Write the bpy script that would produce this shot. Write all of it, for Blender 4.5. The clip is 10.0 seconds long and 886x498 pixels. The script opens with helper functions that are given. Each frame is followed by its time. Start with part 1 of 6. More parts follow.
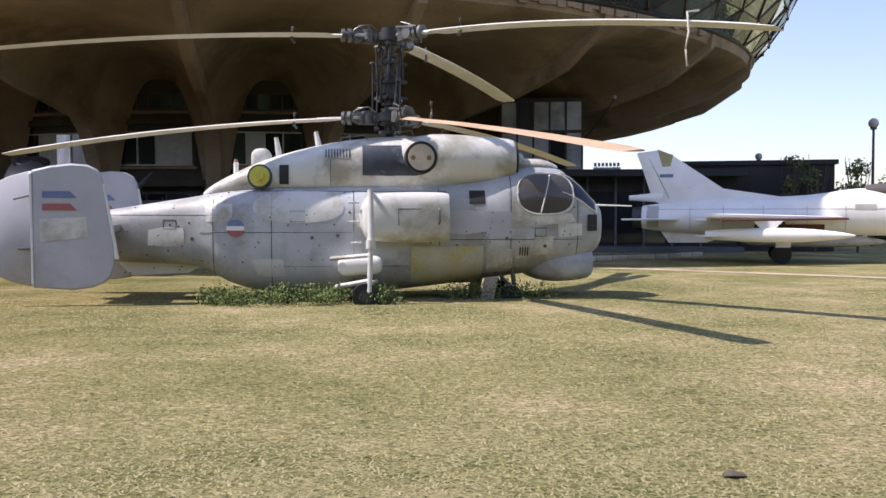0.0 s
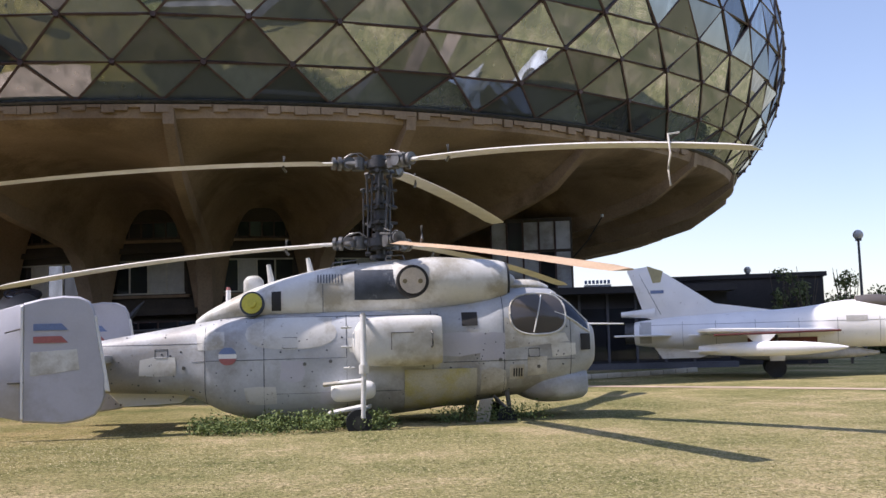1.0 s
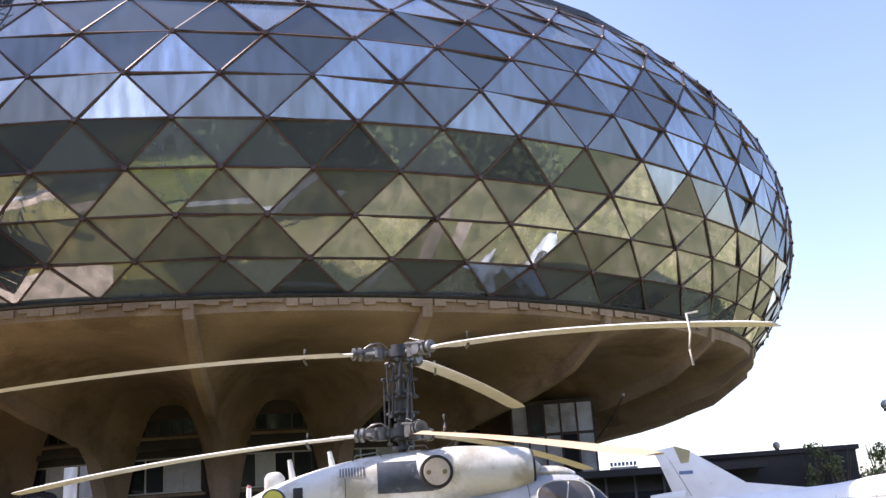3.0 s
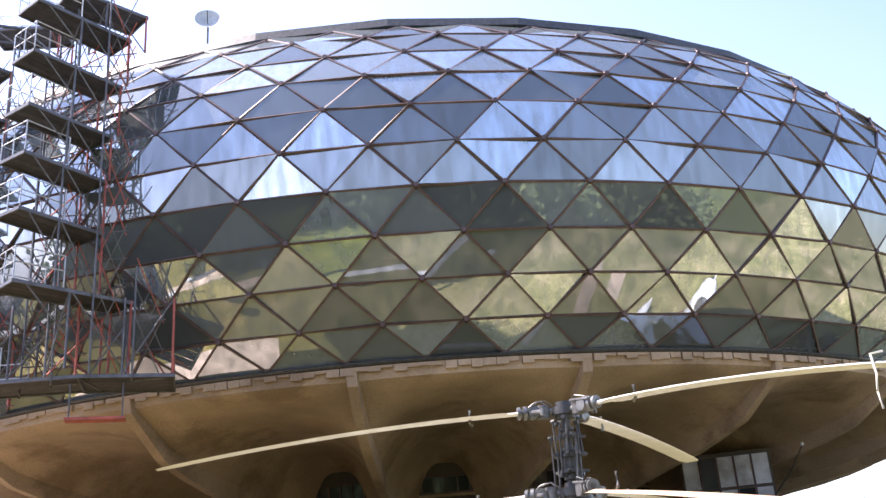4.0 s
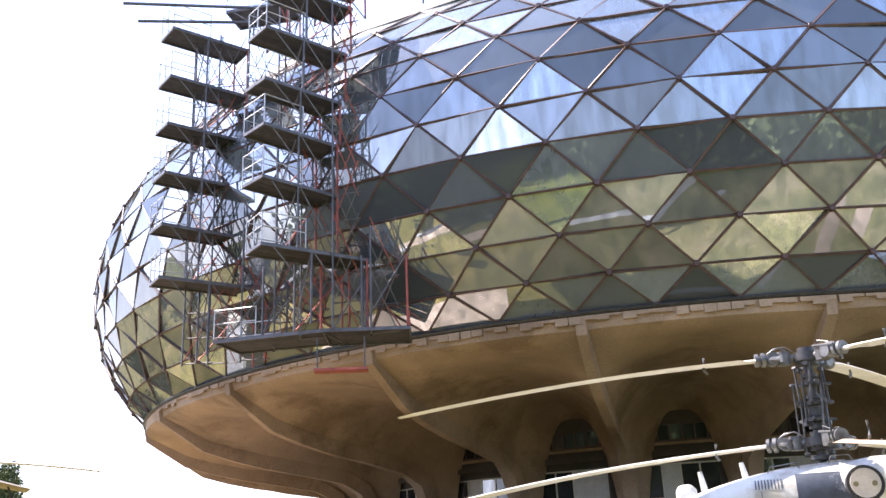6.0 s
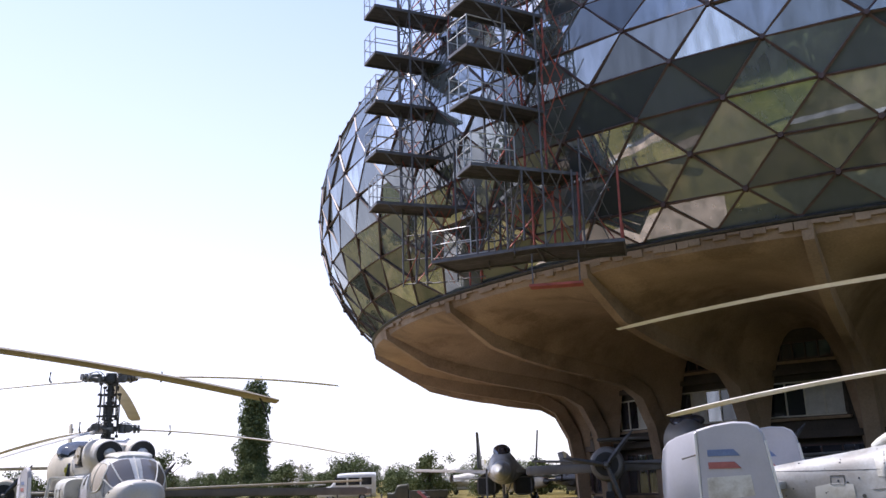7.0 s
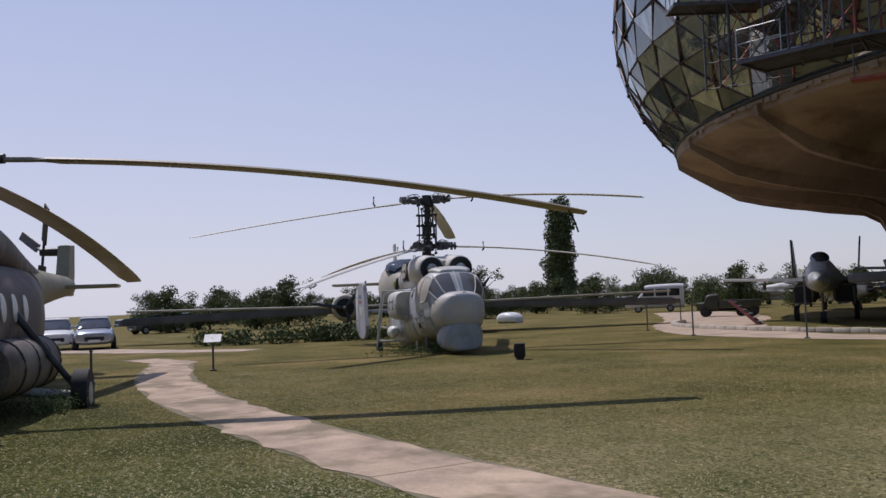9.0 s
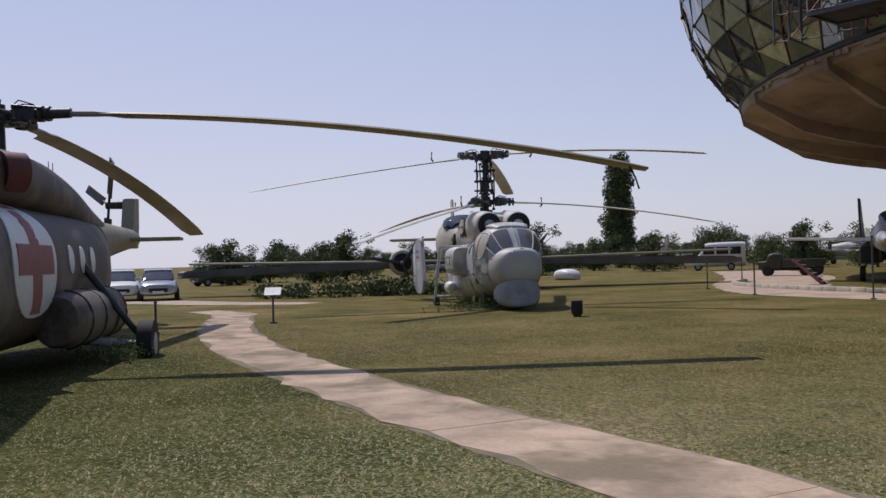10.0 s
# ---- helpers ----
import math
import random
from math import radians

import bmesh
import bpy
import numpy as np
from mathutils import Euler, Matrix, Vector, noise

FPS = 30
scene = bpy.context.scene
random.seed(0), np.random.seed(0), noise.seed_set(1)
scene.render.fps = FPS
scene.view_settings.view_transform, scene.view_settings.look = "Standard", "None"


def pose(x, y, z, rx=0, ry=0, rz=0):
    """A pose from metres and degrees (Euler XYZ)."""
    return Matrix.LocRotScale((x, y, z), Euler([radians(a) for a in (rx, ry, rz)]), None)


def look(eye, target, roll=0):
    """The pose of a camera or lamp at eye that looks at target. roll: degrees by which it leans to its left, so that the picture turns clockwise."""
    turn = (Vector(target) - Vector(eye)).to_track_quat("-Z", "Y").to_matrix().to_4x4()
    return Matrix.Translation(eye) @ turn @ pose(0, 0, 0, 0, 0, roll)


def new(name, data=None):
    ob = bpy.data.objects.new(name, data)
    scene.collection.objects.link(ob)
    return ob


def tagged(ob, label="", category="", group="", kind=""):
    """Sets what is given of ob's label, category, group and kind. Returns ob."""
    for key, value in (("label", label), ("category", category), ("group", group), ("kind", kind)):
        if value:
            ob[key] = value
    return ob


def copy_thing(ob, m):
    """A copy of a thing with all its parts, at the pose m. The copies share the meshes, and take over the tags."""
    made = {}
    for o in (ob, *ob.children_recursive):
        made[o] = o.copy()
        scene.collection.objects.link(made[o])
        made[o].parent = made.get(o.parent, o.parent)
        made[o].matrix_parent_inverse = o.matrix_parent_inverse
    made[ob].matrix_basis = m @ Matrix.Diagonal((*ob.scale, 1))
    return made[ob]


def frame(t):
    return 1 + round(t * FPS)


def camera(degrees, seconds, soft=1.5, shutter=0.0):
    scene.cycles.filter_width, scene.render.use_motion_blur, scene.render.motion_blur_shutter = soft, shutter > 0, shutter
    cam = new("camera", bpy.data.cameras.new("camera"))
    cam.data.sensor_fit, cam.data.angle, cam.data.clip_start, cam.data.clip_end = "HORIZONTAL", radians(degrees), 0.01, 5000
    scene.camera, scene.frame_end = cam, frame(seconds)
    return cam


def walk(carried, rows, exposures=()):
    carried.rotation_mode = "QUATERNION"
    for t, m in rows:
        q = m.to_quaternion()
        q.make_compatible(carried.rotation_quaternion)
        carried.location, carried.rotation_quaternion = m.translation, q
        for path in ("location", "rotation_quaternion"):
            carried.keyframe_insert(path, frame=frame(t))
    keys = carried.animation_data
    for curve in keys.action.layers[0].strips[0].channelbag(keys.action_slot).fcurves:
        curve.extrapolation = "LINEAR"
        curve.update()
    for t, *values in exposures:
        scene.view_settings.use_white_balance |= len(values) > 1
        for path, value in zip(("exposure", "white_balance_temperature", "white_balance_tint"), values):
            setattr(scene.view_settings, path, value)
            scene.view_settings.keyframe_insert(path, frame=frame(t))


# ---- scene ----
cam = camera(50.65, 10.0)
EYE = 1.65
ROWS = [
    (0.0, 0.146, 0.219, -0.056, -0.00, -2.00, -0.00),
    (0.5, 0.145, 0.175, -0.043, 0.58, 1.66, 0.42),
    (1.0, 0.149, 0.169, -0.023, -0.43, 5.37, 1.48),
    (1.5, 0.151, 0.124, -0.005, -1.33, 8.86, 1.80),
    (2.0, 0.148, 0.113, 0.001, -1.28, 11.22, 2.27),
    (2.2, 0.155, 0.113, 0.019, -1.17, 12.51, 2.63),
    (3.3, 0.016, 0.035, 0.072, 2.85, 18.02, 3.73),
    (3.5, -0.008, 0.014, 0.094, 4.82, 19.06, 3.84),
    (4.0, -0.064, 0.039, 0.045, 10.78, 20.80, 4.22),
    (4.5, -0.136, 0.070, 0.018, 15.49, 20.66, 4.01),
    (5.0, -0.115, 0.050, 0.024, 19.29, 20.64, 3.60),
    (5.2, -0.083, 0.001, 0.015, 20.09, 20.66, 3.08),
    (6.3, -0.018, -0.024, 0.102, 27.62, 17.57, 2.06),
    (6.5, -0.019, -0.051, 0.050, 30.22, 17.18, 1.84),
    (7.0, -0.028, -0.073, 0.014, 37.76, 13.78, 1.57),
    (7.5, -0.071, -0.108, -0.006, 42.79, 11.04, 1.80),
    (8.0, -0.037, -0.154, -0.024, 48.64, 8.26, 2.34),
    (8.5, -0.067, -0.167, -0.074, 53.38, 5.87, 2.41),
    (9.0, -0.072, -0.167, -0.079, 56.10, 3.23, 2.25),
    (9.5, -0.107, -0.163, -0.070, 57.31, 1.63, 2.06),
    (10.0, -0.111, -0.161, -0.072, 59.57, 0.63, 1.63),
]
EXPOSURES = [(0.0, 0.45, 6500, 21), (1.0, 0.42, 6450, 22), (2.0, 0.5, 6450, 23), (3.5, 1.42, 6550, 23), (4.5, 1.75, 6600, 23), (5.2, 1.8, 6600, 22), (6.5, 1.45, 6450, 21), (7.0, 0.48, 6300, 20), (7.5, -0.28, 6300, 20), (8.5, -0.7, 6200, 19), (10.0, -0.68, 6280, 19)]
walk(cam, [(t, pose(x, y, EYE + z, 90 + pitch, roll, yaw)) for t, x, y, z, yaw, pitch, roll in ROWS], EXPOSURES)

# ---- light ----
SUN_WAY = Vector((0.70, 0.06, -1.0)).normalized()
world = bpy.data.worlds.new("sky")
scene.world = world
world.use_nodes = True
wn = world.node_tree
sky = wn.nodes.new("ShaderNodeTexSky")
sky.sky_type, sky.sun_disc = "NISHITA", False
sky.sun_elevation, sky.sun_rotation = radians(54.9), radians(-94.9)
sky.air_density, sky.dust_density, sky.ozone_density = 1.0, 0.8, 1.6
# pale summer haze, thicker towards the sun and the horizon
wtc, dotn, fall, hmix = wn.nodes.new("ShaderNodeTexCoord"), wn.nodes.new("ShaderNodeVectorMath"), wn.nodes.new("ShaderNodeMapRange"), wn.nodes.new("ShaderNodeMix")
dotn.operation = "DOT_PRODUCT"
dotn.inputs[1].default_value = (-0.95, -0.08, -0.28)
wn.links.new(wtc.outputs["Generated"], dotn.inputs[0])
fall.inputs["From Min"].default_value, fall.inputs["From Max"].default_value = -0.5, 0.95
fall.inputs["To Min"].default_value, fall.inputs["To Max"].default_value = 0.08, 0.88
wn.links.new(dotn.outputs["Value"], fall.inputs["Value"])
hmix.data_type = "RGBA"
wn.links.new(fall.outputs["Result"], hmix.inputs["Factor"])
wn.links.new(sky.outputs[0], hmix.inputs["A"])
hsep, hramp = wn.nodes.new("ShaderNodeSeparateXYZ"), wn.nodes.new("ShaderNodeValToRGB")
wn.links.new(wtc.outputs["Generated"], hsep.inputs[0])
wn.links.new(hsep.outputs["Z"], hramp.inputs["Fac"])
hramp.color_ramp.elements[0].color, hramp.color_ramp.elements[1].color = (0.86, 0.89, 0.98, 1), (0.42, 0.56, 0.92, 1)
hramp.color_ramp.elements[1].position = 0.55
hgain = wn.nodes.new("ShaderNodeVectorMath")
hgain.operation, hgain.inputs["Scale"].default_value = "SCALE", 8.5
wn.links.new(hramp.outputs["Color"], hgain.inputs[0])
wn.links.new(hgain.outputs["Vector"], hmix.inputs["B"])
wn.links.new(hmix.outputs["Result"], wn.nodes["Background"].inputs[0])
wn.nodes["Background"].inputs[1].default_value = 0.142
sun_data = bpy.data.lights.new("sun", "SUN")
sun_data.energy, sun_data.angle, sun_data.color = 4.6, radians(0.55), (1.0, 0.95, 0.87)
sun = new("sun", sun_data)
sun.matrix_world = look((0, 0, 60), Vector((0, 0, 60)) + SUN_WAY)


# ---- materials ----
def mat(name, colour, rough=0.6, metal=0.0, vary=0.15, scale=3.0, fine=40.0, bump=0.15, stain=None, stain_at=0.62, piece=0.0, grit=0.3, speck=None):
    """A node material: base colour with broad stains and fine grain, and a fine relief."""
    m = bpy.data.materials.new(name)
    m.use_nodes = True
    nt = m.node_tree
    n, l = nt.nodes, nt.links
    bs = n["Principled BSDF"]
    bs.inputs["Roughness"].default_value, bs.inputs["Metallic"].default_value = rough, metal
    tc = n.new("ShaderNodeTexCoord")
    big, small = n.new("ShaderNodeTexNoise"), n.new("ShaderNodeTexNoise")
    big.inputs["Scale"].default_value, big.inputs["Detail"].default_value = scale, 6.0
    small.inputs["Scale"].default_value, small.inputs["Detail"].default_value = fine, 4.0
    for q in (big, small):
        l.new(tc.outputs["Object"], q.inputs["Vector"])
    ramp = n.new("ShaderNodeValToRGB")
    c = Vector(colour)
    ramp.color_ramp.elements[0].position, ramp.color_ramp.elements[1].position = 0.3, 0.7
    ramp.color_ramp.elements[0].color = (*(c * (1 - vary)), 1)
    ramp.color_ramp.elements[1].color = (*[min(1, q) for q in c * (1 + vary)], 1)
    l.new(big.outputs["Fac"], ramp.inputs["Fac"])
    out = ramp.outputs["Color"]
    if stain:
        st = n.new("ShaderNodeTexNoise")
        st.inputs["Scale"].default_value, st.inputs["Detail"].default_value = scale * 0.6, 9.0
        st.inputs["Roughness"].default_value = 0.65
        l.new(tc.outputs["Object"], st.inputs["Vector"])
        mr = n.new("ShaderNodeMapRange")
        mr.inputs["From Min"].default_value, mr.inputs["From Max"].default_value = stain_at - 0.06, stain_at + 0.06
        l.new(st.outputs["Fac"], mr.inputs["Value"])
        mx = n.new("ShaderNodeMix")
        mx.data_type = "RGBA"
        l.new(mr.outputs["Result"], mx.inputs["Factor"])
        l.new(out, mx.inputs["A"])
        mx.inputs["B"].default_value = (*stain, 1)
        out = mx.outputs["Result"]
    if speck:
        # scuffs and chips
        sk, lim, chip = n.new("ShaderNodeTexNoise"), n.new("ShaderNodeMapRange"), n.new("ShaderNodeMix")
        sk.inputs["Scale"].default_value, sk.inputs["Detail"].default_value, sk.inputs["Roughness"].default_value = 5.5, 8.0, 0.72
        l.new(tc.outputs["Object"], sk.inputs["Vector"])
        lim.inputs["From Min"].default_value, lim.inputs["From Max"].default_value, lim.inputs["To Max"].default_value = 0.635, 0.70, 0.8
        l.new(sk.outputs["Fac"], lim.inputs["Value"])
        chip.data_type = "RGBA"
        l.new(lim.outputs["Result"], chip.inputs["Factor"])
        l.new(out, chip.inputs["A"])
        chip.inputs["B"].default_value = (*speck, 1)
        out = chip.outputs["Result"]
    grain = n.new("ShaderNodeMix")
    grain.data_type, grain.blend_type = "RGBA", "OVERLAY"
    grain.inputs["Factor"].default_value = grit
    l.new(out, grain.inputs["A"])
    l.new(small.outputs["Fac"], grain.inputs["B"])
    out = grain.outputs["Result"]
    if piece:
        oi, hv = n.new("ShaderNodeObjectInfo"), n.new("ShaderNodeHueSaturation")
        mr = n.new("ShaderNodeMapRange")
        mr.inputs["To Min"].default_value, mr.inputs["To Max"].default_value = 1 - piece, 1 + piece
        l.new(oi.outputs["Random"], mr.inputs["Value"])
        l.new(mr.outputs["Result"], hv.inputs["Value"])
        l.new(out, hv.inputs["Color"])
        out = hv.outputs["Color"]
    l.new(out, bs.inputs["Base Color"])
    bp = n.new("ShaderNodeBump")
    bp.inputs["Strength"].default_value, bp.inputs["Distance"].default_value = bump, 0.02
    l.new(small.outputs["Fac"], bp.inputs["Height"])
    l.new(bp.outputs["Normal"], bs.inputs["Normal"])
    return m


def glazing(name, tint, mirror, rough=0.02, edge=0.12):
    """Dark reflecting glass: a mirror coat over a dim tinted body, both a little different from pane to pane."""
    m = bpy.data.materials.new(name)
    m.use_nodes = True
    n, l = m.node_tree.nodes, m.node_tree.links
    n.remove(n["Principled BSDF"])
    gl, df, mx = n.new("ShaderNodeBsdfGlossy"), n.new("ShaderNodeBsdfDiffuse"), n.new("ShaderNodeMixShader")
    oi, geo, tc, ns = n.new("ShaderNodeObjectInfo"), n.new("ShaderNodeNewGeometry"), n.new("ShaderNodeTexCoord"), n.new("ShaderNodeTexNoise")
    add = n.new("ShaderNodeMath")
    l.new(oi.outputs["Random"], add.inputs[0])
    l.new(geo.outputs["Random Per Island"], add.inputs[1])
    fr = n.new("ShaderNodeMath")
    fr.operation = "FRACT"
    l.new(add.outputs[0], fr.inputs[0])
    ramp = n.new("ShaderNodeValToRGB")
    e = ramp.color_ramp.elements
    t = Vector(tint)
    e[0].color, e[1].color = (*(t * 0.5), 1), (*(t * 1.5), 1)
    e.new(0.93).color = (*(t * 1.8), 1)
    l.new(fr.outputs[0], ramp.inputs["Fac"])
    l.new(ramp.outputs["Color"], df.inputs["Color"])
    # some panes are newer and mirror more, others are dull; dirt runs down all of them
    steps = n.new("ShaderNodeValToRGB")
    steps.color_ramp.interpolation = "CONSTANT"
    for at, v in ((0.0, 0.30), (0.22, 0.55), (0.45, 0.9), (0.62, 1.25), (0.86, 2.3)):
        el = steps.color_ramp.elements[0] if at == 0.0 else steps.color_ramp.elements.new(at)
        el.color = (v / 2.5, v / 2.5, v / 2.5, 1)
    steps.color_ramp.elements[-1].color = (0.95, 0.95, 0.95, 1)
    l.new(fr.outputs[0], steps.inputs["Fac"])
    mp, run, dirt, mr = n.new("ShaderNodeMapping"), n.new("ShaderNodeTexNoise"), n.new("ShaderNodeMapRange"), n.new("ShaderNodeMath")
    mp.inputs["Scale"].default_value = (2.2, 2.2, 0.5)
    l.new(tc.outputs["Object"], mp.inputs["Vector"])
    run.inputs["Scale"].default_value, run.inputs["Detail"].default_value, run.noise_dimensions = 1.3, 6.0, "4D"
    l.new(mp.outputs["Vector"], run.inputs["Vector"])
    wide = n.new("ShaderNodeMath")
    wide.operation, wide.inputs[1].default_value = "MULTIPLY", 40.0
    l.new(fr.outputs[0], wide.inputs[0])
    l.new(wide.outputs[0], run.inputs["W"])
    dirt.inputs["From Min"].default_value, dirt.inputs["From Max"].default_value = 0.35, 0.65
    dirt.inputs["To Min"].default_value, dirt.inputs["To Max"].default_value = mirror * 2.5 * 0.55, mirror * 2.5 * 1.2
    l.new(run.outputs["Fac"], dirt.inputs["Value"])
    mr.operation = "MULTIPLY"
    l.new(steps.outputs["Color"], mr.inputs[0])
    l.new(dirt.outputs["Result"], mr.inputs[1])
    lw, sq, tot = n.new("ShaderNodeLayerWeight"), n.new("ShaderNodeMath"), n.new("ShaderNodeMath")
    lw.inputs["Blend"].default_value = 0.5
    sq.operation, sq.inputs[1].default_value = "MULTIPLY", edge
    tot.use_clamp = True
    l.new(lw.outputs["Facing"], sq.inputs[0])
    l.new(sq.outputs[0], tot.inputs[0])
    l.new(mr.outputs[0], tot.inputs[1])
    l.new(tot.outputs[0], mx.inputs["Fac"])
    gl.inputs["Roughness"].default_value = rough
    gl.inputs["Color"].default_value = (0.84, 0.92, 1.0, 1)
    ns.inputs["Scale"].default_value = 0.6
    l.new(tc.outputs["Object"], ns.inputs["Vector"])
    bp = n.new("ShaderNodeBump")
    bp.inputs["Strength"].default_value, bp.inputs["Distance"].default_value = 0.08, 0.06
    l.new(ns.outputs["Fac"], bp.inputs["Height"])
    l.new(bp.outputs["Normal"], gl.inputs["Normal"])
    l.new(df.outputs[0], mx.inputs[1])
    l.new(gl.outputs[0], mx.inputs[2])
    l.new(mx.outputs[0], n["Material Output"].inputs["Surface"])
    return m


def lawn_material():
    """Dry mown lawn: straw and green patches in broad and fine noise."""
    m = bpy.data.materials.new("dry_lawn")
    m.use_nodes = True
    n, l = m.node_tree.nodes, m.node_tree.links
    bs, tc = n["Principled BSDF"], n.new("ShaderNodeTexCoord")
    bs.inputs["Roughness"].default_value = 0.95
    bs.inputs["Specular IOR Level"].default_value = 0.1

    def noise_node(scale, detail=5.0, rough=0.6):
        q = n.new("ShaderNodeTexNoise")
        q.inputs["Scale"].default_value, q.inputs["Detail"].default_value, q.inputs["Roughness"].default_value = scale, detail, rough
        l.new(tc.outputs["Object"], q.inputs["Vector"])
        return q

    patch, tuft, blade = noise_node(0.35, 6.0), noise_node(4.0, 6.0, 0.75), noise_node(16.0, 8.0, 0.88)
    add = n.new("ShaderNodeMath")
    add.operation = "MULTIPLY_ADD"
    l.new(tuft.outputs["Fac"], add.inputs[0])
    add.inputs[1].default_value = 0.62
    l.new(patch.outputs["Fac"], add.inputs[2])
    ramp = n.new("ShaderNodeValToRGB")
    e = ramp.color_ramp.elements
    e[0].position, e[0].color = 0.62, (0.13, 0.135, 0.05, 1)
    e[1].position, e[1].color = 0.98, (0.42, 0.335, 0.19, 1)
    e.new(0.76).color = (0.22, 0.205, 0.085, 1)
    e.new(0.86).color = (0.285, 0.25, 0.115, 1)
    l.new(add.outputs[0], ramp.inputs["Fac"])
    mx = n.new("ShaderNodeMix")
    mx.data_type, mx.blend_type = "RGBA", "OVERLAY"
    mx.inputs["Factor"].default_value = 0.9
    l.new(ramp.outputs["Color"], mx.inputs["A"])
    sharp = n.new("ShaderNodeMapRange")
    sharp.inputs["From Min"].default_value, sharp.inputs["From Max"].default_value = 0.36, 0.64
    sharp.inputs["To Min"].default_value, sharp.inputs["To Max"].default_value = 0.03, 0.95
    l.new(blade.outputs["Fac"], sharp.inputs["Value"])
    l.new(sharp.outputs["Result"], mx.inputs["B"])
    # olive lawn west of the path start, darkened in colour to balance the exposure
    sep, far, wide, add2 = n.new("ShaderNodeSeparateXYZ"), n.new("ShaderNodeMapRange"), noise_node(0.12, 4.0), n.new("ShaderNodeMath")
    l.new(tc.outputs["Object"], sep.inputs[0])
    add2.operation, add2.inputs[1].default_value = "MULTIPLY_ADD", 14.0
    l.new(wide.outputs["Fac"], add2.inputs[0])
    l.new(sep.outputs["X"], add2.inputs[2])
    far.inputs["From Min"].default_value, far.inputs["From Max"].default_value = 4.0, -4.0
    l.new(add2.outputs[0], far.inputs["Value"])
    green = n.new("ShaderNodeMix")
    green.data_type, green.blend_type = "RGBA", "MULTIPLY"
    l.new(far.outputs["Result"], green.inputs["Factor"])
    l.new(mx.outputs["Result"], green.inputs["A"])
    green.inputs["B"].default_value = (0.63, 0.575, 0.40, 1)
    # greener strip before the path, its colour darkened for the medical helicopter's shadow
    near, add3, lush_shade = n.new("ShaderNodeMapRange"), n.new("ShaderNodeMath"), n.new("ShaderNodeMix")
    add3.operation, add3.inputs[1].default_value = "MULTIPLY_ADD", 5.0
    l.new(patch.outputs["Fac"], add3.inputs[0])
    l.new(sep.outputs["Y"], add3.inputs[2])
    near.inputs["From Min"].default_value, near.inputs["From Max"].default_value = 9.0, 5.5
    l.new(add3.outputs[0], near.inputs["Value"])
    lush_shade.data_type, lush_shade.blend_type = "RGBA", "MULTIPLY"
    l.new(near.outputs["Result"], lush_shade.inputs["Factor"])
    l.new(green.outputs["Result"], lush_shade.inputs["A"])
    lush_shade.inputs["B"].default_value = (0.44, 0.56, 0.31, 1)
    l.new(lush_shade.outputs["Result"], bs.inputs["Base Color"])
    bp = n.new("ShaderNodeBump")
    bp.inputs["Strength"].default_value, bp.inputs["Distance"].default_value = 0.6, 0.05
    l.new(blade.outputs["Fac"], bp.inputs["Height"])
    l.new(bp.outputs["Normal"], bs.inputs["Normal"])
    return m


LAWN = lawn_material()
CREAM = mat("cream_mottled_paint", (0.60, 0.56, 0.47), 0.55, 0, 0.14, 1.2, 22, 0.04, (0.50, 0.50, 0.50), 0.5, grit=0.12, speck=(0.28, 0.24, 0.17))
GREY = mat("pale_grey_paint", (0.45, 0.47, 0.485), 0.5, 0, 0.26, 0.9, 22, 0.05, (0.29, 0.285, 0.27), 0.54, grit=0.14, speck=(0.16, 0.15, 0.13))
GREY_LIGHT = mat("light_grey_paint", (0.62, 0.62, 0.585), 0.5, 0, 0.14, 1.2, 22, 0.04, (0.36, 0.335, 0.27), 0.54, grit=0.12, speck=(0.2, 0.17, 0.12))
FIN_GREY = mat("fin_lilac_grey_paint", (0.46, 0.46, 0.50), 0.55, 0, 0.10, 1.1, 22, 0.03, (0.38, 0.37, 0.38), 0.6, grit=0.06)
BEIGE_PANEL = mat("faded_olive_panel_paint", (0.44, 0.43, 0.34), 0.55, 0, 0.12, 2.0, 40, 0.05, (0.42, 0.38, 0.16), 0.58)
STEEL = mat("worn_steel", (0.15, 0.15, 0.145), 0.45, 0.5, 0.3, 6, 50, 0.1, (0.12, 0.10, 0.08), 0.6)
DARK_STEEL = mat("oily_dark_steel", (0.07, 0.07, 0.07), 0.5, 0.5, 0.3, 6, 50, 0.1)
BLADE_PALE = mat("pale_blade_paint", (0.62, 0.60, 0.55), 0.5, 0, 0.1, 2, 30, 0.05)
BLADE_KHAKI = mat("khaki_grey_blade", (0.30, 0.26, 0.20), 0.55, 0, 0.18, 2, 30, 0.05)
BLADE_TAN = mat("weathered_tan_blade", (0.50, 0.35, 0.22), 0.6, 0, 0.15, 2, 30, 0.05)
BLACK = mat("black_rubber", (0.025, 0.025, 0.025), 0.8, 0, 0.2, 5, 60, 0.2)
SOOT = mat("sooty_blue_black", (0.045, 0.055, 0.07), 0.5, 0, 0.3, 4, 40, 0.1, (0.35, 0.37, 0.40), 0.66)
YELLOW = mat("yellow_cover_paint", (0.55, 0.50, 0.06), 0.5, 0, 0.15, 4, 40, 0.1)
RED = mat("faded_red_paint", (0.36, 0.12, 0.11), 0.6, 0, 0.1, 4, 40, 0.05)
BLUE = mat("faded_blue_paint", (0.15, 0.21, 0.37), 0.6, 0, 0.1, 4, 40, 0.05)
WHITE = mat("white_paint", (0.80, 0.80, 0.78), 0.4, 0, 0.05, 2, 30, 0.04)
COVER = mat("pale_exhaust_cover", (0.52, 0.47, 0.40), 0.7, 0, 0.1, 4, 40, 0.1)
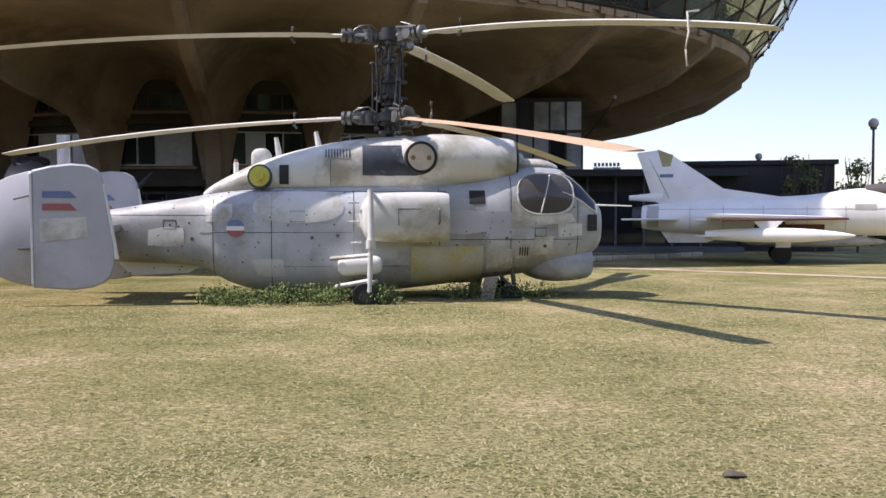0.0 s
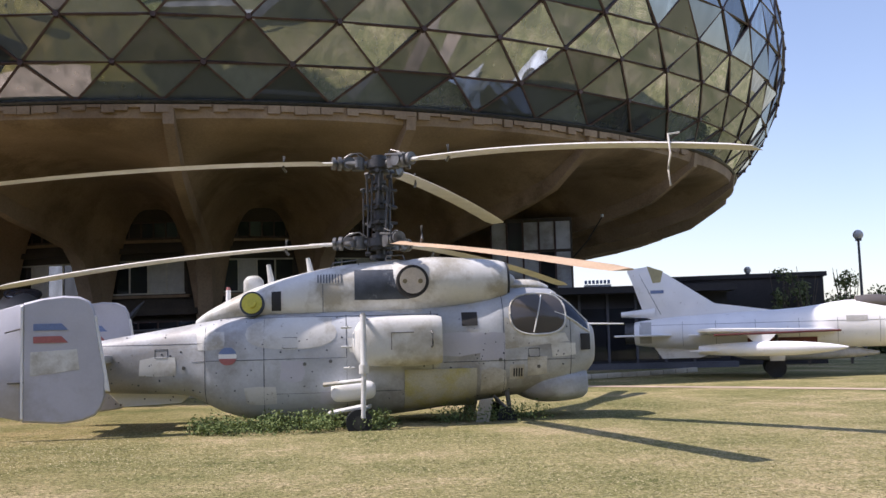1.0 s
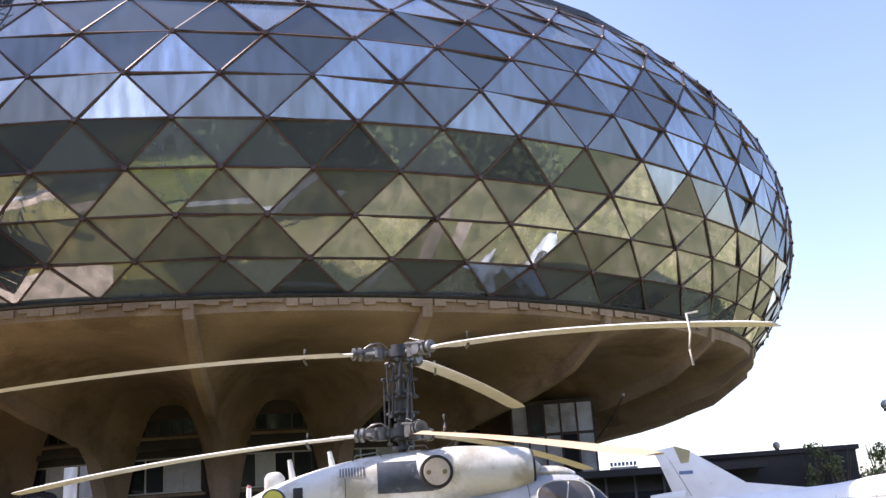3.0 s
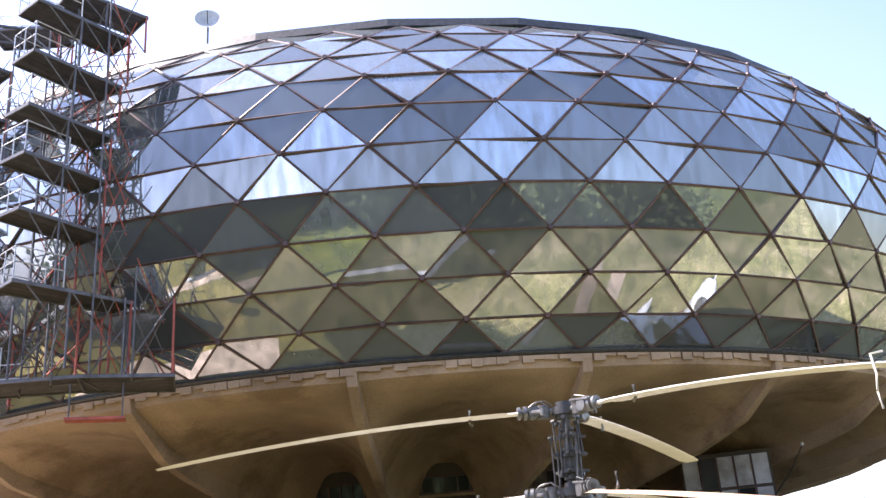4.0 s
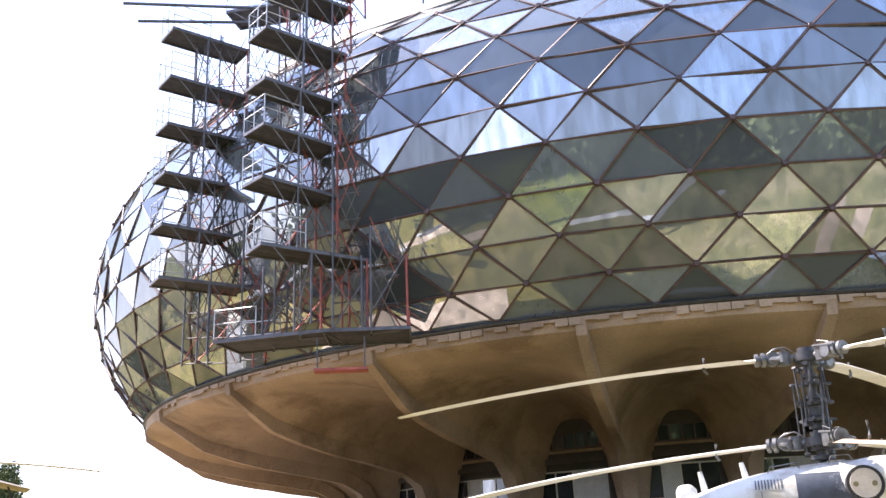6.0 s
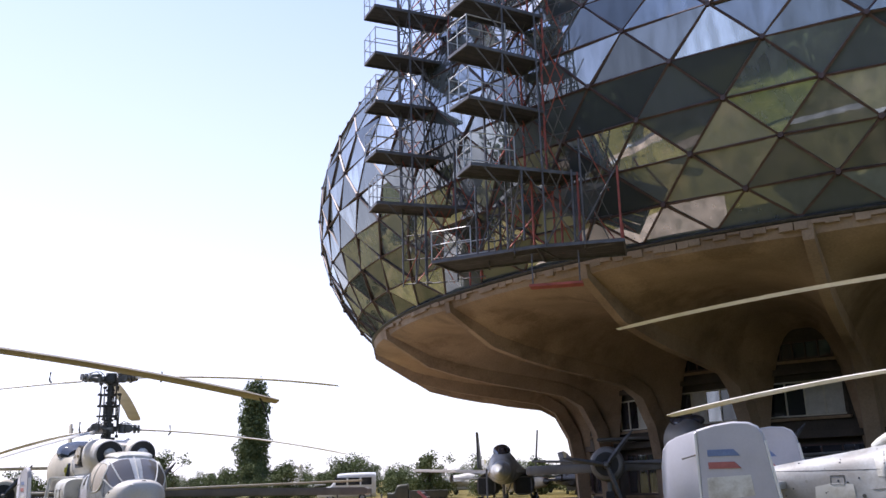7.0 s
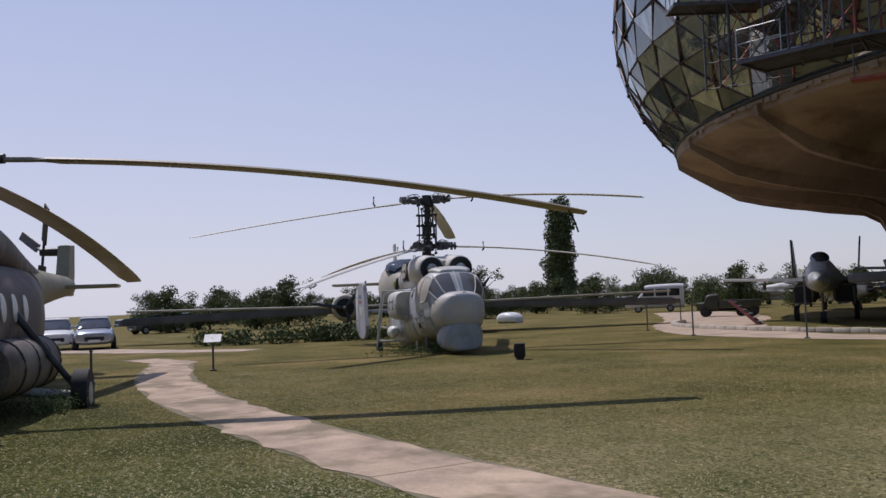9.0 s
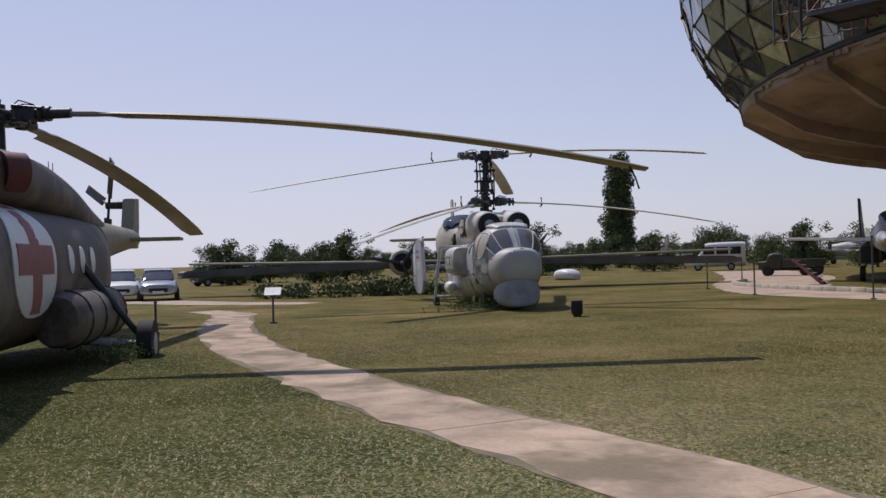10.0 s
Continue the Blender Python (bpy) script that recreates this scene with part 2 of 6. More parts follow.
COCKPIT = glazing("cockpit_glass", (0.16, 0.14, 0.12), 0.14, 0.05)
DARK_GLASS = glazing("dark_window_glass", (0.03, 0.03, 0.035), 0.08, 0.03)
FACADE_GLASS = glazing("facade_glass", (0.10, 0.112, 0.112), 0.195, 0.015, 0.27)
CONCRETE = mat("brown_stained_concrete", (0.32, 0.232, 0.153), 0.9, 0, 0.22, 0.5, 12, 0.3, (0.21, 0.145, 0.09), 0.56)
# plaster colour darkened so the hollows under the shell read as deep shade
DARK_WALL = mat("shade_darkened_plaster", (0.075, 0.062, 0.05), 0.9, 0, 0.25, 0.7, 14, 0.2)
FRAME_RUST = mat("brown_painted_steel", (0.075, 0.045, 0.042), 0.5, 0.2, 0.35, 3, 40, 0.1)
PATH = mat("pinkish_paving", (0.46, 0.35, 0.255), 0.9, 0, 0.25, 0.9, 25, 0.3, (0.30, 0.25, 0.18), 0.62)
DIRT = mat("joint_dirt", (0.20, 0.17, 0.10), 0.95, 0, 0.3, 2.0, 25, 0.4)
SLAB = mat("pinkish_slab", (0.47, 0.345, 0.24), 0.9, 0, 0.28, 1.3, 25, 0.4, (0.24, 0.185, 0.11), 0.54, piece=0.06)
KERB = mat("pale_kerb_stone", (0.52, 0.47, 0.38), 0.9, 0, 0.15, 2, 25, 0.3, piece=0.12)
BARK = mat("bark", (0.10, 0.08, 0.06), 0.9, 0, 0.3, 3, 20, 0.4)


# ---- mesh helpers ----
def part(name, bm, material, parent=None, label="", smooth=True):
    me = bpy.data.meshes.new(name)
    bm.to_mesh(me)
    bm.free()
    if smooth:
        me.polygons.foreach_set("use_smooth", [True] * len(me.polygons))
        me.set_sharp_from_angle(angle=radians(38))
    me.materials.append(material)
    ob = new(name, me)
    ob.parent = parent
    if label:
        ob["label"] = label
    return ob


def thing(name, m, label, category, group="", kind=""):
    ob = new(name)
    ob.matrix_world = m
    return tagged(ob, label, category, group, kind)


def box(bm, lo, hi, m=None, bevel=0.0):
    lo, hi = Vector(lo), Vector(hi)
    r = bmesh.ops.create_cube(bm, size=1.0, matrix=(m or Matrix()) @ Matrix.Translation((lo + hi) / 2) @ Matrix.Diagonal((*(hi - lo), 1)))
    if bevel:
        es = list({e for v in r["verts"] for e in v.link_edges})
        bmesh.ops.bevel(bm, geom=es, offset=bevel, segments=2, affect="EDGES", profile=0.5)
    return bm


def rod(bm, a, b, r1, r2=None, seg=8):
    a, b = Vector(a), Vector(b)
    d = b - a
    m = Matrix.Translation((a + b) / 2) @ d.to_track_quat("Z", "Y").to_matrix().to_4x4()
    bmesh.ops.create_cone(bm, cap_ends=True, segments=seg, radius1=r1, radius2=r1 if r2 is None else r2, depth=d.length, matrix=m)
    return bm


def tube(bm, pts, rads, seg=10):
    """A tube through points with a radius at each."""
    pts = [Vector(p) for p in pts]
    rings = []
    for i, p in enumerate(pts):
        d = (pts[min(i + 1, len(pts) - 1)] - pts[max(i - 1, 0)]).normalized()
        q = d.to_track_quat("Z", "Y")
        r = rads[i] if isinstance(rads, (list, tuple)) else rads
        rings.append([bm.verts.new(p + q @ Vector((r * math.cos(k * math.tau / seg), r * math.sin(k * math.tau / seg), 0))) for k in range(seg)])
    skin(bm, rings)
    return bm


def skin(bm, rings, caps=True):
    n = len(rings[0])
    for a, b in zip(rings, rings[1:]):
        for k in range(n):
            bm.faces.new((a[k], a[(k + 1) % n], b[(k + 1) % n], b[k]))
    if caps:
        bm.faces.new(rings[0][::-1])
        bm.faces.new(rings[-1])
    bmesh.ops.recalc_face_normals(bm, faces=bm.faces)


def loft(bm, sections, seg=28, power=2.6, along="x", side=0.0):
    """A body through superellipse sections (station, half width, bottom, top[, offset])."""
    fine = []
    for i in range(len(sections) - 1):
        p0, p1, p2, p3 = sections[max(i - 1, 0)], sections[i], sections[i + 1], sections[min(i + 2, len(sections) - 1)]
        for j in range(3):
            t = j / 3
            fine.append([0.5 * (2 * b + (c - a) * t + (2 * a - 5 * b + 4 * c - d) * t * t + (3 * b - a - 3 * c + d) * t ** 3) for a, b, c, d in zip(p0, p1, p2, p3)])
    fine.append(list(sections[-1]))
    rings = []
    for s in fine:
        x, hw, zb, zt = s[:4]
        ring = []
        for k in range(seg):
            a = math.tau * k / seg
            ca, sa = math.cos(a), math.sin(a)
            y = side + hw * math.copysign(abs(ca) ** (2 / power), ca)
            z = (zb + zt) / 2 + (zt - zb) / 2 * math.copysign(abs(sa) ** (2 / power), sa)
            ring.append(bm.verts.new((x, y, z)))
        rings.append(ring)
    skin(bm, rings)
    return bm


def plate(bm, outline, thick, m=None):
    """A slab from an outline in x and z, its thickness along y, edges a little rounded."""
    m = m or Matrix()
    n = len(outline)
    rings = []
    for dy, sh in ((-0.5, 0.97), (-0.3, 1.0), (0.3, 1.0), (0.5, 0.97)):
        cx, cz = sum(p[0] for p in outline) / n, sum(p[1] for p in outline) / n
        rings.append([bm.verts.new(m @ Vector((cx + (x - cx) * sh, dy * thick, cz + (z - cz) * sh))) for x, z in outline])
    skin(bm, rings)
    return bm


def disc(bm, centre, way, r, depth, seg=24):
    c, w = Vector(centre), Vector(way).normalized()
    return rod(bm, c - w * depth / 2, c + w * depth / 2, r, None, seg)


def bars(bm, pairs, r, seg=4):
    for a, b in pairs:
        rod(bm, a, b, r, None, seg)
    return bm


# ---- ground ----
bm = bmesh.new()
bmesh.ops.create_grid(bm, x_segments=2, y_segments=2, size=2500)
tagged(part("ground", bm, LAWN, None, "", False), "dry mown lawn in straw and green patches", "lawn", "", "structure")


def strip(name, pts, widths, z, material, label, category):
    """A ground strip along a line, with a slightly ragged edge."""
    bm = bmesh.new()
    pts = [Vector((*p, 0)) for p in pts]
    left, right = [], []
    for i in range(len(pts) - 1):
        p0, p1, p2, p3 = pts[max(i - 1, 0)], pts[i], pts[i + 1], pts[min(i + 2, len(pts) - 1)]
        for j in range(12):
            t = j / 12
            c = 0.5 * (2 * p1 + (p2 - p0) * t + (2 * p0 - 5 * p1 + 4 * p2 - p3) * t * t + (3 * p1 - p0 - 3 * p2 + p3) * t ** 3)
            d = 0.5 * ((p2 - p0) + 2 * (2 * p0 - 5 * p1 + 4 * p2 - p3) * t + 3 * (3 * p1 - p0 - 3 * p2 + p3) * t * t)
            s = Vector((-d.y, d.x, 0)).normalized() * (widths[i] * (1 - t) + widths[i + 1] * t) / 2
            k = random.uniform(-0.05, 0.05)
            left.append(bm.verts.new(c + s * (1 + k) + Vector((0, 0, z))))
            right.append(bm.verts.new(c - s * (1 - k) + Vector((0, 0, z))))
    for i in range(len(left) - 1):
        bm.faces.new((right[i], right[i + 1], left[i + 1], left[i]))
    return tagged(part(name, bm, material, None, "", False), label, category, "", "structure")


strip("footpath", [(2.5, 3.2), (-1.5, 4.2), (-4.6, 4.5), (-7.2, 4.6), (-10.6, 4.8), (-15.5, 5.3), (-21.0, 6.4), (-26.0, 8.0), (-29.5, 9.2), (-33.0, 9.0)],
      [1.5, 1.5, 1.4, 1.35, 1.3, 1.3, 1.4, 1.4, 1.2, 1.2], 0.006, DIRT, "pinkish worn concrete footpath across the lawn", "path")
PATH_LINE = [(2.5, 3.2), (-1.5, 4.2), (-4.6, 4.5), (-7.2, 4.6), (-10.6, 4.8), (-15.5, 5.3), (-21.0, 6.4), (-26.0, 8.0), (-29.5, 9.2), (-33.0, 9.0)]
strip("far_footpath", [(2.0, 30.2), (6.0, 28.4), (11.5, 24.4), (20.0, 18.0)], [0.7, 0.7, 0.7, 0.8], 0.012, PATH, "narrow pale footpath behind the helicopter", "path")
strip("forecourt", [(-14.0, 26.2), (-19.0, 26.6), (-24.0, 29.0), (-30.0, 35.0), (-38.0, 45.0), (-52.0, 58.0)], [2.0, 2.6, 4.2, 5.0, 6.0, 5.0], 0.010, PATH, "pinkish paved drive curving round the museum", "drive")
strip("road", [(-60.0, -2.0), (-45.0, 8.8), (-38.0, 11.6), (-34.0, 14.0)], [4.0, 3.0, 2.2, 1.5], 0.012, PATH, "pale gravel parking strip", "road")

# ---- museum building ----
CX, CY = -12.95, 62.39
FACE = radians(-11.87)
# the lawn falls a little away from the level museum
LEAN = Matrix.Rotation(radians(0.735), 4, "X") @ Matrix.Rotation(radians(-0.4225), 4, "Y")


def ring(r, deg, z):
    """A point on the rotunda, by radius, angle from the front (towards its right) and height."""
    a = radians(deg)
    x, y = r * math.sin(a), -r * math.cos(a)
    return Vector((CX + x * math.cos(-FACE) - y * math.sin(-FACE), CY + x * math.sin(-FACE) + y * math.cos(-FACE), z))


museum = thing("museum_building", Matrix.Translation((CX, CY, 0)) @ LEAN, "round concrete museum with a bulging glass drum of triangular panes", "museum", "", "structure")
HOME = Matrix.Translation((-CX, -CY, 0))


def local(bm):
    bmesh.ops.transform(bm, matrix=HOME, verts=bm.verts)
    return bm


# radius and height of each ring of lattice joints, from the rim up
RINGS = [(31.8, 10.09), (32.78, 11.11), (33.67, 12.38), (34.35, 13.78), (34.77, 15.33), (34.88, 16.89), (34.73, 18.46), (34.31, 19.93), (33.56, 21.3), (32.5, 22.71), (31.03, 24.06)]
NROW = len(RINGS) - 1
lattice, hubs = bmesh.new(), bmesh.new()
far_glass_v, far_glass_f = [], []
near_meshes = {}


def node_point(i, k):
    r, z = RINGS[i]
    return ring(r, 3.4 + 5 * k + (2.5 if i % 2 == 0 else 0), z)


def pane(i, k, corners, key):
    c = sum(corners, Vector()) / 3
    inner = [c + (p - c) * 0.955 for p in corners]
    deg = 3.4 + 5 * k
    deg = (deg + 180) % 360 - 180
    nor = (inner[1] - inner[0]).cross(inner[2] - inner[0]).normalized()
    if nor.dot(c - Vector((CX, CY, 16.2))) < 0:
        inner[1], inner[2] = inner[2], inner[1]
        nor = -nor
    tilt = Matrix.Rotation(random.gauss(0, 0.028), 4, (inner[0] - c).normalized()) @ Matrix.Rotation(random.gauss(0, 0.028), 4, nor.cross(inner[0] - c).normalized())
    if -42 < deg < 33:
        turn = Matrix.Rotation(radians(5 * k), 4, "Z")
        if key not in near_meshes:
            me = bpy.data.meshes.new("pane")
            back = [turn.inverted() @ (p - c) for p in inner]
            bn = turn.inverted() @ nor
            vs = back + [p - bn * 0.03 for p in back]
            me.from_pydata(vs, [], [(0, 1, 2), (5, 4, 3), (0, 3, 4, 1), (1, 4, 5, 2), (2, 5, 3, 0)])
            me.materials.append(FACADE_GLASS)
            near_meshes[key] = me
        ob = new("pane", near_meshes[key])
        ob.parent = museum
        ob.matrix_basis = Matrix.Translation(c - Vector((CX, CY, 0))) @ tilt @ turn
    else:
        b = len(far_glass_v)
        far_glass_v.extend([c + tilt @ (p - c) for p in inner])
        far_glass_f.append((b, b + 1, b + 2))


for i in range(NROW):
    for k in range(72):
        a, b = node_point(i, k), node_point(i, k + 1)
        if i % 2 == 0:
            up, dn0, dn1 = node_point(i + 1, k + 1), node_point(i + 1, k), node_point(i + 1, k + 1)
        else:
            up, dn0, dn1 = node_point(i + 1, k), node_point(i + 1, k - 1), node_point(i + 1, k)
        pane(i, k, [a, b, up], (i, 0))
        pane(i, k, [dn0, dn1, a], (i, 1))
        rod(lattice, a, b, 0.057, None, 4)
        rod(lattice, a, up, 0.057, None, 4)
        rod(lattice, a, dn0, 0.057, None, 4)
        out = (a - Vector((CX, CY, 16.2))).normalized()
        rod(hubs, a - out * 0.05, a + out * 0.1, 0.14, 0.09, 8)
part("facade_lattice", local(lattice), FRAME_RUST, museum, "dark brown triangular steel glazing lattice", False)["kind"] = "stuff"
part("lattice_joint", local(hubs), FRAME_RUST, museum, "round lattice joints", False)["kind"] = "stuff"
me = bpy.data.meshes.new("facade_glass")
me.from_pydata([v - Vector((CX, CY, 0)) for v in far_glass_v], [], far_glass_f)
me.materials.append(FACADE_GLASS)
fg = new("facade_glass", me)
fg.parent = museum
tagged(fg, "triangular reflecting facade panes", "", "", "stuff")


def revolve(profile, seg=144):
    bm = bmesh.new()
    rings = [[bm.verts.new(ring(r, 360 * k / seg, z)) for k in range(seg)] for r, z in profile]
    for a, b in zip(rings, rings[1:]):
        for k in range(seg):
            bm.faces.new((a[k], a[(k + 1) % seg], b[(k + 1) % seg], b[k]))
    bmesh.ops.recalc_face_normals(bm, faces=bm.faces)
    return bm


rt, zt = RINGS[-1]
part("roof", local(revolve([(rt - 0.2, zt - 0.1), (rt + 0.12, zt + 0.02), (rt + 0.02, zt + 0.42), (rt - 0.6, zt + 0.62), (18, zt + 1.9), (8, zt + 2.4), (0.05, zt + 2.6)], 36)), DARK_STEEL, museum, "dark metal roof edge", False)
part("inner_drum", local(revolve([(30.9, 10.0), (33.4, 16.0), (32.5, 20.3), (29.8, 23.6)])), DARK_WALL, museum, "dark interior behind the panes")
part("rim_flashing", local(revolve([(31.4, 10.08), (31.92, 10.1), (31.99, 10.03), (31.92, 9.96), (31.3, 9.94)])), DARK_STEEL, museum, "dark metal rim flashing")
RIB = [(31.82, 9.95), (31.65, 9.48), (30.7, 9.0), (29.4, 8.3), (27.9, 7.85), (26.2, 7.45), (23.9, 7.05), (21.9, 6.65), (20.7, 5.9), (19.9, 4.3), (19.55, 2.2), (19.45, -0.5)]
MID = [(31.85, 9.95), (31.78, 9.5), (31.4, 9.3), (30.3, 9.2), (28.6, 9.15), (26.6, 9.05), (24.3, 8.95), (22.4, 8.85), (21.0, 8.7), (20.2, 8.5), (19.6, 8.3), (19.0, 8.1)]
bm = bmesh.new()
rings = []
SEG = 24 * 24
for k in range(SEG):
    u = abs((k % 24) - 12) / 12 * 7.5
    u = 7.5 - u
    w = 1.0 if u < 0.35 else max(0.0, 1 - (u - 0.35) / 6.6) ** 2.6
    deg = -3.8 + 15 * k / 24
    rings.append([bm.verts.new(ring(m[0] + (q[0] - m[0]) * w, deg, m[1] + (q[1] - m[1]) * w)) for q, m in zip(RIB, MID)])
for k in range(SEG):
    a, b = rings[k], rings[(k + 1) % SEG]
    for j in range(len(a) - 1):
        bm.faces.new((a[j], b[j], b[j + 1], a[j + 1]))
bmesh.ops.recalc_face_normals(bm, faces=bm.faces)
part("ribbed_shell", local(bm), CONCRETE, museum, "brown stained concrete shell with curved ribs")
# raised crest along each rib
for k in range(24):
    bm = bmesh.new()
    rings = []
    for i, (r, z) in enumerate(RIB):
        r0, z0 = RIB[max(i - 1, 0)]
        r1, z1 = RIB[min(i + 1, len(RIB) - 1)]
        nr, nz = -(z0 - z1), (r0 - r1)
        ln = math.hypot(nr, nz)
        nr, nz = -nr / ln, -nz / ln
        up = 0.12 + 0.42 * min(1.0, i / 3)
        half = 0.24 if i < 8 else 0.42
        hw = math.degrees(half / r)
        d = -3.8 + 15 * k
        rings.append([bm.verts.new(ring(r - nr * 0.15, d - hw, z - nz * 0.15)), bm.verts.new(ring(r + nr * up, d - hw * 0.75, z + nz * up)),
                      bm.verts.new(ring(r + nr * up, d + hw * 0.75, z + nz * up)), bm.verts.new(ring(r - nr * 0.15, d + hw, z - nz * 0.15))])
    skin(bm, rings)
    part("shell_rib", local(bm), CONCRETE, museum, "raised curved concrete rib")
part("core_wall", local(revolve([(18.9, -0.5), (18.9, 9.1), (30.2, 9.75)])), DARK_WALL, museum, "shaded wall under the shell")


# ---- naval helicopter with two rotors on one mast ----
def dense(sections):
    out = []
    for i in range(len(sections) - 1):
        p0, p1, p2, p3 = sections[max(i - 1, 0)], sections[i], sections[i + 1], sections[min(i + 2, len(sections) - 1)]
        for j in range(3):
            t = j / 3
            out.append([0.5 * (2 * b + (c - a) * t + (2 * a - 5 * b + 4 * c - d) * t * t + (3 * b - a - 3 * c + d) * t ** 3) for a, b, c, d in zip(p0, p1, p2, p3)])
    out.append(list(sections[-1]))
    return out


class Skin:
    """The surface of a lofted body, to lay patches on."""

    def __init__(self, sections, power):
        d = sorted(dense(sections))
        self.a, self.p = np.array(d), power

    def at(self, x, z, side, lift=0.008):
        hw, zb, zt = (np.interp(x, self.a[:, 0], self.a[:, k]) for k in (1, 2, 3))
        zn = max(-0.985, min(0.985, (z - (zb + zt) / 2) / ((zt - zb) / 2)))
        y = hw * (1 - abs(zn) ** self.p) ** (1 / self.p)
        return Vector((x, side * (y + lift), z))

    def turn(self, x, deg, lift=0.01):
        hw, zb, zt = (np.interp(x, self.a[:, 0], self.a[:, k]) for k in (1, 2, 3))
        ca, sa = math.cos(radians(deg)), math.sin(radians(deg))
        f = 2 / self.p
        return Vector((x, (hw + lift) * math.copysign(abs(ca) ** f, ca), (zb + zt) / 2 + ((zt - zb) / 2 + lift) * math.copysign(abs(sa) ** f, sa)))

    def patch(self, bm, outline, side, lift=0.008):
        """A thin panel with the given x, z outline, following the body's side."""
        fine = []
        for (x0, z0), (x1, z1) in zip(outline, outline[1:] + outline[:1]):
            for j in range(6):
                fine.append((x0 + (x1 - x0) * j / 6, z0 + (z1 - z0) * j / 6))
        n = len(fine)
        cx, cz = sum(p[0] for p in fine) / n, sum(p[1] for p in fine) / n
        rings = []
        for s, up in ((1.0, -0.02), (1.0, lift), (0.85, lift), (0.7, lift), (0.55, lift), (0.4, lift), (0.2, lift)):
            rings.append([bm.verts.new(self.at(cx + (x - cx) * s, cz + (z - cz) * s, side, up)) for x, z in fine])
        c = bm.verts.new(self.at(cx, cz, side, lift))
        for a, b in zip(rings, rings[1:]):
            for k in range(n):
                bm.faces.new((a[k], a[(k + 1) % n], b[(k + 1) % n], b[k]))
        for k in range(n):
            bm.faces.new((rings[-1][k], rings[-1][(k + 1) % n], c))
        bmesh.ops.recalc_face_normals(bm, faces=bm.faces)
        return bm


def oval(cx, cz, rx, rz, n=16, power=2.0):
    f = 2 / power
    return [(cx + rx * math.copysign(abs(math.cos(a)) ** f, math.cos(a)), cz + rz * math.copysign(abs(math.sin(a)) ** f, math.sin(a))) for a in [math.tau * k / n for k in range(n)]]


def rect(x0, z0, x1, z1):
    return [(x0, z0), (x1, z0), (x1, z1), (x0, z1)]


def blade_mesh(bm, length, chord, root, droop, thick=0.055, shank=0.32, coning=0.03, twist=-4, straight=0.45):
    """A drooping rotor blade along x from the hub: narrow shank, notch, then full chord to a slanted tip."""
    n = 18
    rings = []
    st = [root, root + 0.5, shank * length * 0.45, shank * length * 0.5] + [shank * length * 0.5 + (length - shank * length * 0.5) * (k / n) for k in range(1, n + 1)]
    for i, x in enumerate(st):
        u = x / length
        c = chord * (0.42 if i < 2 else 0.5 if i == 2 else 1.0)
        h = thick * (1.4 if i < 2 else 1.0)
        if i == len(st) - 1:
            c, h = c * 0.75, h * 0.5
        z = coning * x * (1 - u) - droop * (straight * u + (1 - straight) * u * u)
        a = radians(twist * u)
        prof = [(-0.25, 0), (-0.18, 0.45), (0.0, 0.6), (0.3, 0.4), (0.75, 0.0), (0.3, -0.3), (0.0, -0.4), (-0.18, -0.35)]
        ringv = []
        for py, pz in prof:
            y, zz = py * c, pz * h
            ringv.append(bm.verts.new((x, y * math.cos(a) - zz * math.sin(a), z + y * math.sin(a) + zz * math.cos(a))))
        rings.append(ringv)
    skin(bm, rings)
    return bm


def hub_mesh(bm, angles, z, reach=0.95, r=0.12):
    """Rotor hub: a centre drum, and for each blade a sleeve with hinges, bolts and a pitch horn."""
    if not angles:
        disc(bm, (0, 0, z), (0, 0, 1), 0.26, 0.16, 16)
        disc(bm, (0, 0, z + 0.1), (0, 0, 1), 0.16, 0.16, 12)
        disc(bm, (0, 0, z - 0.1), (0, 0, 1), 0.2, 0.1, 12)
    for a in angles:
        c, s = math.cos(radians(a)), math.sin(radians(a))

        def p(x, y, h):
            return (x * c - y * s, x * s + y * c, z + h)
        rod(bm, p(0.2, 0, 0), p(reach, 0, 0), r * 0.62, r * 0.5, 10)
        disc(bm, p(0.42, 0, 0), (0, 0, 1), 0.13, 0.26, 12)
        disc(bm, p(0.62, 0, 0), (-s, c, 0), 0.12, 0.3, 12)
        disc(bm, p(0.8, 0, 0), (c, s, 0), 0.14, 0.07, 12)
        disc(bm, p(0.92, 0, 0), (c, s, 0), 0.13, 0.06, 12)
        rod(bm, p(0.75, 0.05, 0), p(0.5, 0.34, -0.04), 0.04, None, 6)
        disc(bm, p(0.5, 0.34, -0.05), (0, 0, 1), 0.05, 0.14, 8)
        rod(bm, p(0.35, -0.14, 0.14), p(0.85, -0.14, 0.08), 0.025, None, 6)
        tube(bm, [p(0.25, 0.1, 0.1), p(0.4, 0.14, 0.2), p(0.6, 0.12, 0.18), p(0.72, 0.06, 0.1)], 0.014, 6)
        tube(bm, [p(0.3, -0.06, 0.12), p(0.45, -0.1, 0.23), p(0.7, -0.08, 0.15)], 0.012, 6)
    return bm


